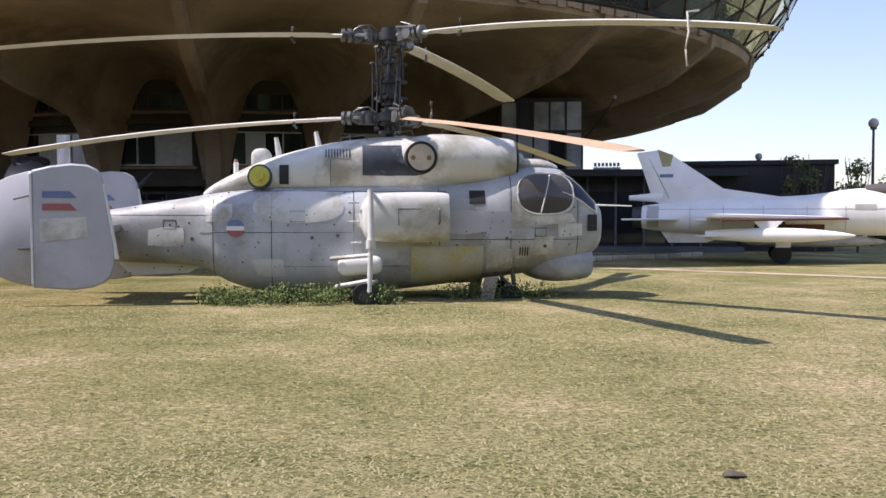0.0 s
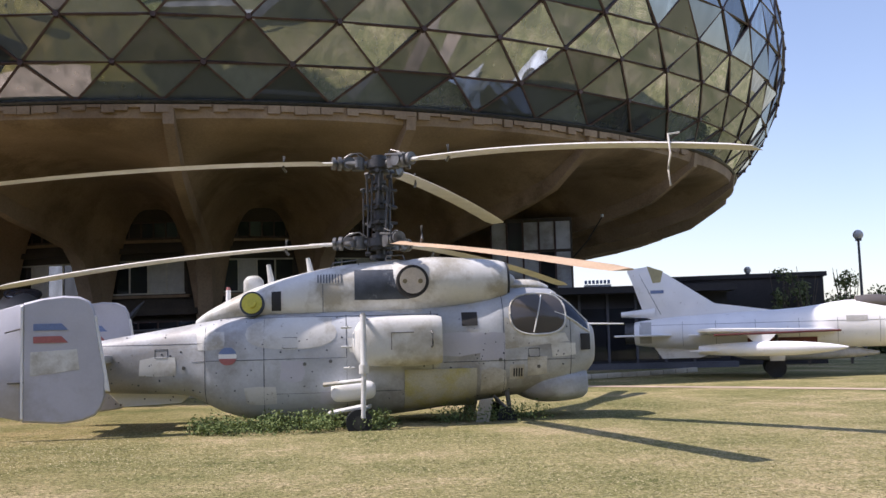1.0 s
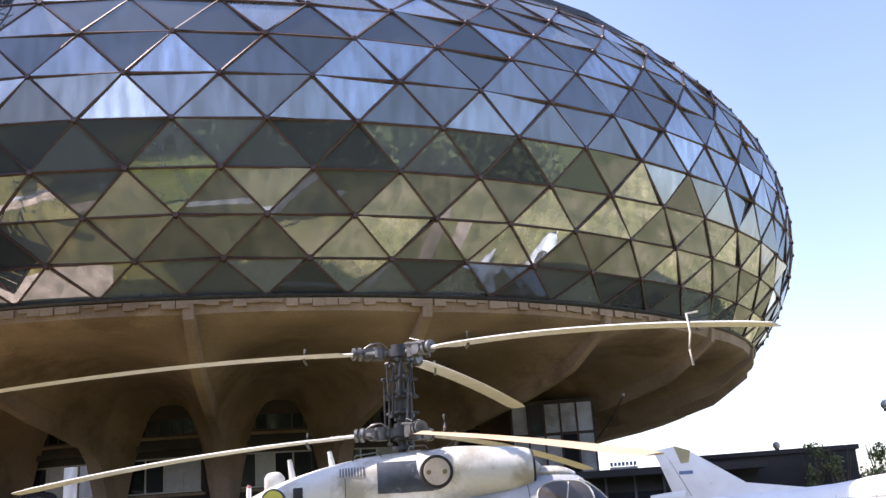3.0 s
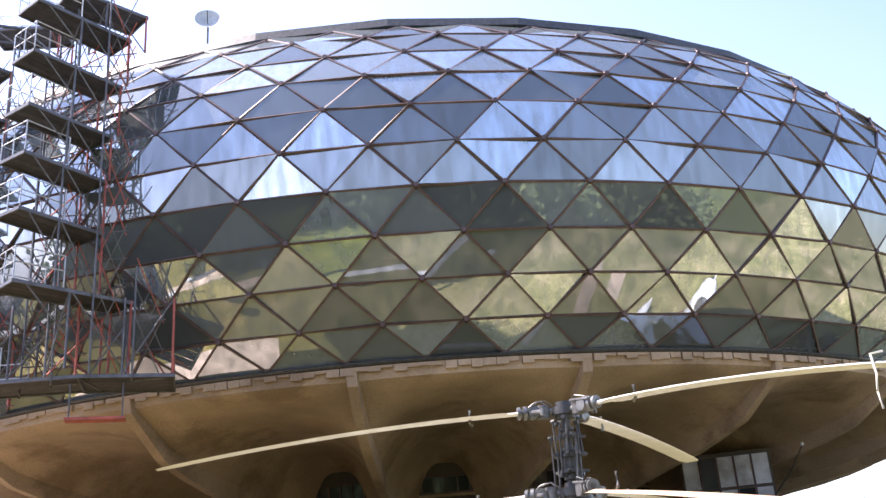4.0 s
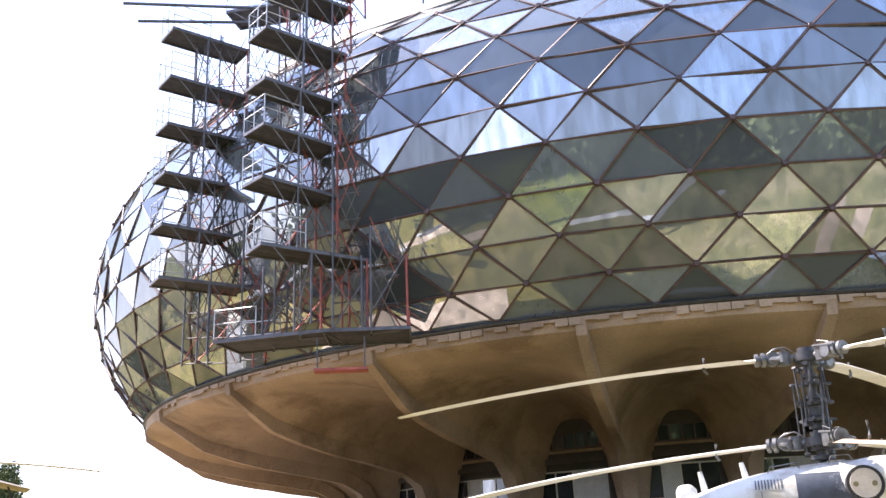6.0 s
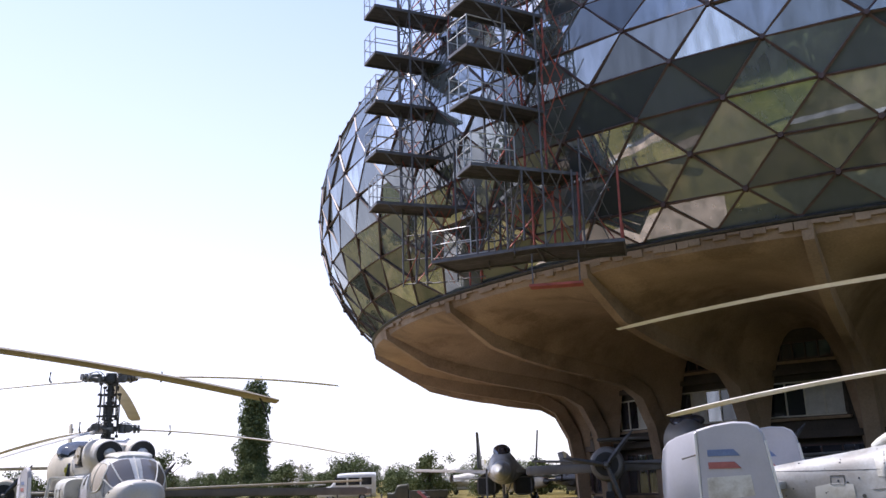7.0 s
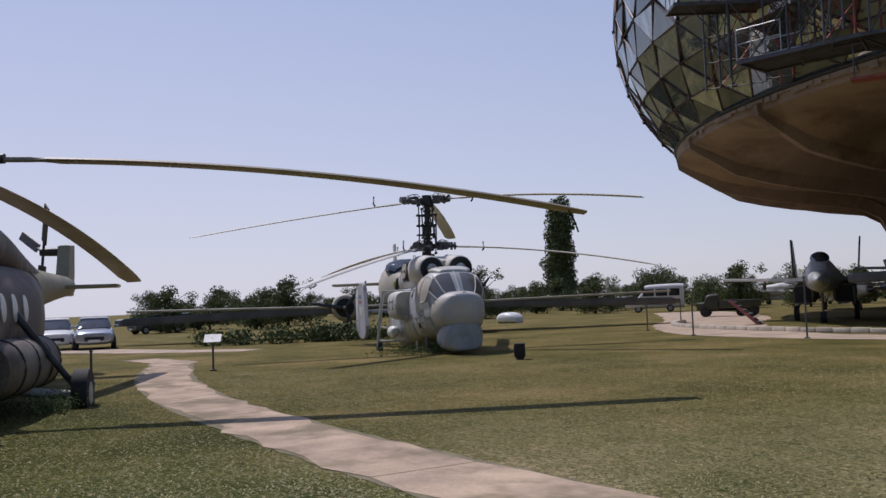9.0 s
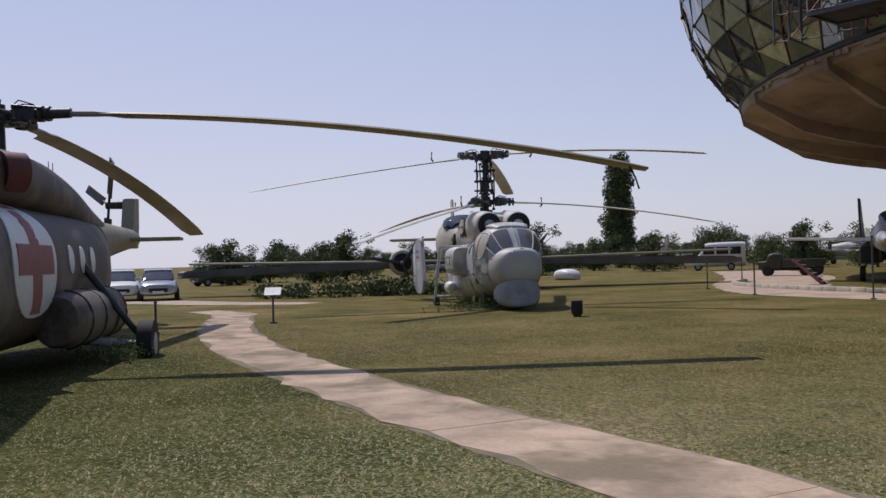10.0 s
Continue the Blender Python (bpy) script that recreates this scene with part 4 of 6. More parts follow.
    for angles, droops, z, hand in ((ups, up_droop, 5.26, 1), (lows, low_droop, 3.68, -1)):
        for a, d in zip(angles, droops):
            b = blade_mesh(bmesh.new(), 7.95, 0.46, 0.95, d, 0.055, 0.32, 0.03 if d < 1 else 0.0, -4, 0.45 if d < 1 else 0.8)
            bl = part("rotor_blade", b, BLADE_TAN if hand < 0 and a == angles[2] and not dome else BLADE_PALE, h, "drooping rotor blade, weathered to tan" if hand < 0 and a == angles[2] and not dome else "pale drooping rotor blade")
            if hand < 0:
                bl.data.transform(Matrix.Diagonal((1, -1, 1, 1)))
                bl.data.flip_normals()
            bl.matrix_local = Matrix.Translation((0, 0, z)) @ Matrix.Rotation(radians(a), 4, "Z")
            part("blade_weight", tube(bmesh.new(), [(1.9, 0.02, 0.12), (1.92, 0.02, -0.12), (1.86, 0.02, -0.2)], 0.03, 6), STEEL, bl)
    return h


K1 = ka_helicopter(pose(-0.92, 18.9, -0.13, 0, 0, 6.0), "pale grey naval helicopter parked on weedy lawn, weathered paint", (68, 194.5, 316), (0.35, 0.65, 0.9), (56, 176, 296), (0.6, 0.68, 1.15), 6.0)
K2 = ka_helicopter(pose(-26.9, 17.34, -0.2, 0, 0, -20.2), "pale grey naval helicopter facing the path, beige-streaked paint", (19, 139, 258), (0.65, 0.8, 1.2), (61.5, 181.5, 301.5), (0.9, 0.8, 1.4), -20.2, True)
rope = part("blade_rope", tube(bmesh.new(), [(0.08, 0.1, 0.1), (0.0, -0.1, 0.06), (0.06, -0.16, -0.25), (0.0, -0.14, -0.5), (0.03, -0.14, -0.75)], 0.018, 6), mat("pale_rope", (0.6, 0.57, 0.5), 0.9), K1, "pale rope tied round a blade")
rope.matrix_local = Matrix.Rotation(radians(316 - 6), 4, "Z") @ Matrix.Translation((6.62, 0, 5.26 - 0.56))


# ---- more materials ----
MIG_WHITE = mat("silver_white_paint", (0.87, 0.86, 0.84), 0.35, 0, 0.05, 1.2, 30, 0.04, (0.62, 0.59, 0.54), 0.68, speck=(0.45, 0.4, 0.36))
DARK_RED = mat("dark_red_cover", (0.16, 0.045, 0.04), 0.6, 0, 0.15, 3, 30, 0.05)
OLIVE_TAN = mat("tan_panel_paint", (0.40, 0.36, 0.20), 0.6, 0, 0.1, 3, 30, 0.05)
CAMO = mat("brown_green_camouflage", (0.10, 0.068, 0.052), 0.6, 0, 0.3, 0.9, 25, 0.06, (0.22, 0.185, 0.145), 0.53, speck=(0.3, 0.27, 0.22))
TAN = mat("khaki_paint", (0.31, 0.275, 0.185), 0.6, 0, 0.12, 1.5, 30, 0.05)
DULL_METAL = mat("dull_dark_aircraft_metal", (0.13, 0.125, 0.12), 0.5, 0.1, 0.25, 1.2, 30, 0.05)
PALE_METAL = mat("pale_aircraft_paint", (0.46, 0.45, 0.42), 0.5, 0, 0.15, 1.2, 30, 0.05, (0.30, 0.29, 0.26), 0.6)
BEIGE = mat("beige_aircraft_paint", (0.46, 0.41, 0.31), 0.55, 0, 0.15, 1.2, 30, 0.05)
SCAFFOLD = mat("dark_grey_steel_tube", (0.10, 0.10, 0.11), 0.5, 0.3, 0.3, 3, 40, 0.1)
SCAFFOLD_RED = mat("rusty_red_steel_tube", (0.33, 0.08, 0.06), 0.6, 0.2, 0.3, 3, 40, 0.1)
RAIL_PALE = mat("galvanised_rail", (0.42, 0.43, 0.44), 0.45, 0.5, 0.2, 3, 40, 0.1)
DECK = mat("dark_plank", (0.045, 0.042, 0.045), 0.8, 0, 0.3, 3, 30, 0.2, piece=0.3)
ANNEX = mat("dark_annex_wall", (0.035, 0.032, 0.033), 0.8, 0, 0.3, 0.7, 12, 0.2)
ANNEX_PALE = mat("grey_annex_wall", (0.10, 0.10, 0.11), 0.8, 0, 0.2, 0.7, 12, 0.2)
PALE_FRAME = mat("pale_window_frame", (0.55, 0.54, 0.46), 0.6, 0, 0.1, 3, 30, 0.05)
CURTAIN = mat("pale_curtain", (0.5, 0.5, 0.46), 0.9, 0, 0.1, 3, 30, 0.05)
CAR_SILVER = mat("silver_car_paint", (0.42, 0.45, 0.50), 0.25, 0.5, 0.04, 2, 60, 0.0)
CAR_WHITE = mat("white_car_paint", (0.78, 0.78, 0.77), 0.3, 0, 0.04, 2, 60, 0.0)
GREEN_PAINT = mat("army_green_paint", (0.045, 0.05, 0.03), 0.6, 0, 0.2, 2, 30, 0.05)
GLOBE = mat("milky_lamp_globe", (0.55, 0.55, 0.55), 0.3, 0, 0.05, 2, 30, 0.0)


def wing(bm, pts, thick, m=None):
    """A flat wing from an outline in x and y, thinning to its rim."""
    return plate(bm, pts, thick, (m or Matrix()) @ Matrix.Rotation(radians(-90), 4, "X") @ Matrix.Diagonal((1, 1, -1, 1)))


# ---- delta-winged jet ----
def delta_jet(m, label, paint, tanks=True, group="", nose_cone=None):
    """Nose along x, origin on the ground under the main wheels."""
    j = thing("jet_fighter", m, label, "jet fighter", group)
    body = [(7.3, 0.3, 1.35, 1.95), (6.8, 0.42, 1.22, 2.1), (5.0, 0.56, 1.05, 2.3), (3.6, 0.62, 1.02, 2.62), (2.6, 0.64, 1.02, 2.72), (1.0, 0.66, 1.0, 2.5), (-1.5, 0.66, 1.0, 2.38), (-3.5, 0.6, 1.08, 2.28), (-4.8, 0.5, 1.2, 2.15), (-5.0, 0.44, 1.26, 2.1)]
    part("fuselage", loft(bmesh.new(), body, 28, 2.1), paint, j)
    part("nose_cone", rod(bmesh.new(), (7.25, 0, 1.65), (8.0, 0, 1.65), 0.3, 0.03, 16), nose_cone or DARK_STEEL, j)
    part("pitot", rod(bmesh.new(), (7.2, 0, 2.0), (9.0, 0, 2.05), 0.025, 0.01, 6), paint, j)
    part("canopy", loft(bmesh.new(), [(4.9, 0.1, 2.2, 2.4), (4.4, 0.3, 2.2, 2.72), (3.6, 0.36, 2.3, 2.9), (2.9, 0.25, 2.4, 2.85)], 18, 2.0), COCKPIT, j)
    part("jet_pipe", disc(bmesh.new(), (-5.1, 0, 1.68), (1, 0, 0), 0.4, 0.5), DARK_STEEL, j)
    fin = part("tail_fin", plate(bmesh.new(), [(-5.2, 4.15), (-4.35, 4.25), (-3.75, 3.95), (-2.0, 2.75), (0.6, 2.35), (-4.2, 2.15), (-4.6, 2.3)], 0.12), paint, j)
    part("fin_tip", plate(bmesh.new(), [(-4.45, 4.27), (-3.85, 4.05), (-3.95, 3.62), (-4.25, 3.6)], 0.15), OLIVE_TAN, fin, "tan aerial panel on the fin")
    part("rudder", plate(bmesh.new(), [(-5.22, 4.1), (-4.95, 4.1), (-4.3, 2.5), (-4.55, 2.5)], 0.09), paint, fin)
    part("brake_pod", rod(bmesh.new(), (-5.5, 0, 2.42), (-4.2, 0, 2.45), 0.1, 0.2, 12), paint, j)
    part("ventral_fin", plate(bmesh.new(), [(-1.6, 1.05), (-4.3, 1.15), (-4.0, 0.7), (-2.6, 0.72)], 0.05), paint, j)
    for s in (-1, 1):
        w = part("wing", wing(bmesh.new(), [(2.3, s * 0.5), (-2.1, s * 3.55), (-2.6, s * 3.55), (-2.5, s * 0.5)], 0.14, Matrix.Translation((0, 0, 1.62)) @ Matrix.Rotation(radians(-s * 2), 4, "X")), paint, j)
        part("flap", wing(bmesh.new(), [(-2.48, s * 0.7), (-2.58, s * 2.2), (-2.95, s * 2.2), (-2.95, s * 0.7)], 0.06, Matrix.Translation((0, 0, 1.58))), paint, w)
        part("stabilator", wing(bmesh.new(), [(-3.5, s * 0.5), (-5.1, s * 1.9), (-5.6, s * 1.9), (-4.9, s * 0.5)], 0.07, Matrix.Translation((0, 0, 1.6))), paint, j)
        for y in (1.6, 2.5):
            part("pylon", plate(bmesh.new(), [(0.0, 1.55), (-1.0, 1.55), (-0.7, 1.25), (-0.3, 1.25)], 0.07, Matrix.Translation((0, s * y, 0))), paint, w)
        b = bmesh.new()
        rod(b, (0.1, s * 0.9, 1.5), (0.0, s * 1.35, 0.4), 0.06, None, 8)
        part("landing_leg", b, STEEL, j)
        part("main_wheel", disc(bmesh.new(), (0, s * 1.35, 0.35), (0, 1, 0), 0.35, 0.2, 20), BLACK, j)
        part("wheel_door", plate(bmesh.new(), [(0.4, 1.3), (-0.2, 1.3), (-0.2, 0.6), (0.3, 0.6)], 0.03, Matrix.Translation((0, s * 1.45, 0))), paint, j)
        if tanks:
            t = part("drop_tank", loft(bmesh.new(), [(2.3, 0.03, 1.03, 1.09), (1.7, 0.14, 0.92, 1.2), (0.6, 0.24, 0.82, 1.3), (-0.8, 0.25, 0.81, 1.31), (-2.0, 0.2, 0.86, 1.26), (-2.6, 0.14, 0.92, 1.2)], 18, 2.0, side=s * 2.5), paint, j, "pale drop tank with fins")
            part("tank_fin", wing(bmesh.new(), [(-1.9, s * 2.5 - 0.4), (-2.9, s * 2.5 - 0.4), (-2.9, s * 2.5 + 0.4), (-1.9, s * 2.5 + 0.4)], 0.04, Matrix.Translation((0, 0, 1.02))), paint, t)
    part("belly_pod", loft(bmesh.new(), [(3.6, 0.05, 0.75, 0.85), (2.6, 0.2, 0.62, 1.02), (0.8, 0.26, 0.58, 1.08), (-0.8, 0.22, 0.62, 1.05), (-1.4, 0.08, 0.75, 0.95)], 18, 2.0), PALE_METAL, j)
    part("nose_leg", rod(bmesh.new(), (4.9, 0, 1.2), (4.8, 0, 0.3), 0.05, None, 8), STEEL, j)
    part("nose_wheel", disc(bmesh.new(), (4.8, 0, 0.26), (0, 1, 0), 0.26, 0.15, 16), BLACK, j)
    return j


white_jet = delta_jet(pose(11.75, 32.5, 0, 0, 0, -17) @ Matrix.Scale(0.93, 4), "silver-white delta-winged jet fighter with drop tanks, on the lawn", MIG_WHITE)
JET_SIDE = Skin([(7.3, 0.3, 1.35, 1.95), (6.8, 0.42, 1.22, 2.1), (5.0, 0.56, 1.05, 2.3), (3.6, 0.62, 1.02, 2.62), (2.6, 0.64, 1.02, 2.72), (1.0, 0.66, 1.0, 2.5), (-1.5, 0.66, 1.0, 2.38), (-3.5, 0.6, 1.08, 2.28), (-4.8, 0.5, 1.2, 2.15), (-5.0, 0.44, 1.26, 2.1)], 2.1)
for s in (-1, 1):
    part("wheel_bay", JET_SIDE.patch(bmesh.new(), rect(-0.9, 1.06, 1.5, 1.42), s, 0.01), DARK_RED, white_jet, "dark open wheel bay")
    part("exhaust_band", JET_SIDE.patch(bmesh.new(), rect(-4.8, 1.3, -4.35, 2.1), s, 0.008), PALE_METAL, white_jet, "bare metal band at the jet pipe")
    part("stencil_panel", JET_SIDE.patch(bmesh.new(), rect(2.5, 1.95, 3.2, 2.15), s, 0.008), PALE_METAL, white_jet)
    for x in (-3.2, -2.0, -0.6, 0.9, 2.2, 3.6):
        part("skin_seam", tube(bmesh.new(), [JET_SIDE.at(x, 1.2 + 0.1 * k, s, 0.001) for k in range(10)], 0.006, 4), STEEL, white_jet)
    part("seam_line", tube(bmesh.new(), [JET_SIDE.at(-4.6 + 0.6 * k, 1.98, s, 0.001) for k in range(15)], 0.006, 4), STEEL, white_jet)
    part("wing_edge", rod(bmesh.new(), (2.3, s * 0.6, 1.63), (-2.05, s * 3.55, 1.57), 0.035, None, 6), DARK_RED, white_jet, "dark red wing edge strip")
    part("fin_flash", box(bmesh.new(), (-4.35, s * 0.075 - 0.004, 3.2), (-3.85, s * 0.075 + 0.004, 3.32)), BLUE, white_jet, "small faded blue fin flash", False)
    part("fin_seam", rod(bmesh.new(), (-4.75, s * 0.05, 3.95), (-4.0, s * 0.066, 2.4), 0.012, None, 5), STEEL, white_jet)
for x, y, r, p in ((-52.0, 76.0, -30, PALE_METAL), (-61.0, 80.0, 10, PALE_METAL), (-43.5, 76.0, -50, BEIGE), (-70.0, 66.0, 150, PALE_METAL), (-47.0, 84.0, 200, PALE_METAL), (-38.0, 58.0, -40, BEIGE), (-33.5, 61.0, -20, DULL_METAL)):
    delta_jet(pose(x, y, 0, 0, 0, r) @ Matrix.Scale(0.8, 4), "weathered pale jet fighter in the far display row", p, False, "far display jets")


# ---- twin-finned jet ----
def twin_fin_jet(m):
    """Nose along x, origin on the ground under the main wheels."""
    j = thing("jet_fighter", m, "grey twin-finned jet fighter parked in the shade of the museum", "jet fighter")
    part("fuselage", loft(bmesh.new(), [(7.4, 0.5, 1.75, 2.75), (6.2, 0.6, 1.6, 3.1), (5.2, 0.66, 1.55, 3.35), (3.8, 0.8, 1.55, 3.2), (1.5, 1.1, 1.6, 2.75), (-2.0, 1.2, 1.55, 2.6), (-5.2, 0.9, 1.6, 2.4)], 28, 2.2), PALE_METAL, j)
    part("nose_radome", loft(bmesh.new(), [(7.38, 0.5, 1.76, 2.74), (8.3, 0.36, 1.88, 2.58), (9.1, 0.16, 2.02, 2.36), (9.5, 0.03, 2.14, 2.22)], 24, 2.0), GREY, j, "pale grey nose radome")
    part("canopy", loft(bmesh.new(), [(6.3, 0.15, 2.85, 3.1), (5.6, 0.4, 2.9, 3.5), (4.7, 0.46, 2.95, 3.6), (3.6, 0.3, 2.9, 3.25)], 18, 2.0), DARK_GLASS, j)
    for s in (-1, 1):
        duct = part("engine_duct", loft(bmesh.new(), [(2.9, 0.52, 0.95, 1.95), (1.5, 0.58, 0.95, 2.05), (-2.0, 0.62, 1.0, 2.2), (-5.6, 0.5, 1.2, 2.2)], 20, 3.2, side=s * 1.0), DULL_METAL, j)
        part("intake_cover", box(bmesh.new(), (2.88, s * 1.0 - 0.42, 1.05), (2.94, s * 1.0 + 0.42, 1.88), None, 0.02), BLACK, duct)
        part("jet_pipe", disc(bmesh.new(), (-5.8, s * 1.0, 1.7), (1, 0, 0), 0.44, 0.6), DARK_STEEL, duct)
        w = part("wing", wing(bmesh.new(), [(5.0, s * 0.7), (2.2, s * 1.7), (-1.6, s * 5.6), (-2.7, s * 5.6), (-3.0, s * 0.9)], 0.16, Matrix.Translation((0, 0, 2.2)) @ Matrix.Rotation(radians(-s * 2.5), 4, "X")), PALE_METAL, j)
        part("pylon", plate(bmesh.new(), [(0.4, 2.1), (-1.4, 2.1), (-1.1, 1.75), (0.1, 1.75)], 0.08, Matrix.Translation((0, s * 3.2, 0))), DULL_METAL, w)
        part("tail_fin", plate(bmesh.new(), [(-1.8, 2.5), (-4.4, 4.75), (-5.6, 4.75), (-5.3, 2.4)], 0.1, Matrix.Translation((0, s * 1.5, 0)) @ Matrix.Rotation(radians(-s * 5), 4, "X")), DULL_METAL, j)
        part("stabilator", wing(bmesh.new(), [(-4.0, s * 1.3), (-5.9, s * 3.7), (-6.7, s * 3.7), (-6.0, s * 1.2)], 0.08, Matrix.Translation((0, 0, 1.9))), PALE_METAL, j)
        part("landing_leg", rod(bmesh.new(), (-0.4, s * 1.2, 1.5), (-0.4, s * 1.55, 0.45), 0.08, None, 8), STEEL, j)
        part("main_wheel", disc(bmesh.new(), (-0.4, s * 1.55, 0.42), (0, 1, 0), 0.42, 0.26, 20), BLACK, j)
    part("nose_leg", rod(bmesh.new(), (4.2, 0, 1.6), (4.0, 0, 0.3), 0.07, None, 8), STEEL, j)
    part("nose_wheel", disc(bmesh.new(), (4.0, 0, 0.28), (0, 1, 0), 0.28, 0.3, 18), BLACK, j)
    return j


twin_fin_jet(pose(-26.8, 39.6, 0, 0, 0, -58) @ Matrix.Scale(0.86, 4))


# ---- twin-engined propeller transport ----
def transport(m, label, span, paint, wing_paint, wing_z, nacelle_y, fus_r=1.25):
    p = thing("propeller_aircraft", m, label, "aircraft")
    c = wing_z + 0.9
    part("fuselage", loft(bmesh.new(), [(4.6, 0.25 * fus_r, c - 0.4, c + 0.1), (4.2, 0.55 * fus_r, c - 0.8 * fus_r, c + 0.5), (3.2, 0.85 * fus_r, c - fus_r, c + 0.95 * fus_r), (1.5, fus_r, c - fus_r, c + 1.15 * fus_r), (-3, fus_r, c - fus_r, c + 1.1 * fus_r), (-8, 0.6 * fus_r, c - 0.5, c + 0.9 * fus_r), (-12, 0.2, c + 0.1, c + 0.7)], 24, 2.1), paint, p)
    part("cockpit_glazing", loft(bmesh.new(), [(3.75, 0.45 * fus_r, c + 0.35, c + 0.8 * fus_r), (3.3, 0.78 * fus_r, c + 0.4, c + 1.0 * fus_r), (2.9, 0.8 * fus_r, c + 0.5, c + 1.1 * fus_r)], 18, 2.2), DARK_GLASS, p)
    part("tail_fin", plate(bmesh.new(), [(-9, c + 0.6), (-10.8, c + 3.0), (-12.2, c + 3.0), (-12.3, c + 0.3)], 0.15), paint, p)
    part("tailplane", wing(bmesh.new(), [(-10, -4), (-9.4, 0), (-10, 4), (-11.6, 4), (-11.8, -4)], 0.15, Matrix.Translation((0, 0, c + 0.5))), paint, p)
    for s in (-1, 1):
        w = part("wing", wing(bmesh.new(), [(1.9, s * 0.6), (0.9, s * span / 2 * 0.97), (0.4, s * span / 2), (-0.6, s * span / 2 * 0.98), (-2.2, s * 0.6)], 0.38, Matrix.Translation((0, 0, wing_z)) @ Matrix.Rotation(radians(s * 1.2), 4, "X")), wing_paint, p)
        part("deicing_edge", rod(bmesh.new(), (1.88, s * 0.8, wing_z + 0.03), (0.95, s * span / 2 * 0.95, wing_z + 0.24), 0.07, 0.05, 8), paint, w)
        n = part("engine_nacelle", loft(bmesh.new(), [(3.1, 0.5, wing_z - 0.5, wing_z + 0.55), (2.9, 0.62, wing_z - 0.6, wing_z + 0.68), (1.8, 0.66, wing_z - 0.65, wing_z + 0.7), (0, 0.5, wing_z - 0.5, wing_z + 0.5), (-2, 0.2, wing_z - 0.2, wing_z + 0.2)], 22, 2.0, side=s * nacelle_y), paint, p)
        part("cowl_opening", disc(bmesh.new(), (3.1, s * nacelle_y, wing_z + 0.03), (1, 0, 0), 0.45, 0.06), BLACK, n)
        hub = part("propeller_hub", rod(bmesh.new(), (3.1, s * nacelle_y, wing_z), (3.5, s * nacelle_y, wing_z), 0.16, 0.06, 12), STEEL, n)
        for k in range(3):
            a = radians(120 * k + 50)
            e = Vector((0, math.cos(a), math.sin(a)))
            o = Vector((3.3, s * nacelle_y, wing_z))
            part("propeller_blade", tube(bmesh.new(), [o, o + e * 0.5, o + e * 1.2, o + e * 1.65], [0.07, 0.11, 0.09, 0.03], 6), DARK_STEEL, hub)
        part("landing_leg", rod(bmesh.new(), (1.2, s * nacelle_y, wing_z - 0.4), (1.4, s * nacelle_y, 0.45), 0.09, None, 8), STEEL, p)
        part("main_wheel", disc(bmesh.new(), (1.4, s * nacelle_y, 0.5), (0, 1, 0), 0.5, 0.3, 20), BLACK, p)
    return p


transport(pose(-41.4, 25.2, 0, 0, 0, -29), "beige twin-engined propeller transport with dark wings, behind the helicopter", 29.0, BEIGE, DULL_METAL, 1.45, 3.0)
transport(pose(-16.0, 36.7, 0, 0, 0, -64), "dark twin-engined propeller aircraft in the shade of the museum", 13.0, DULL_METAL, DULL_METAL, 2.0, 3.1, 0.8)


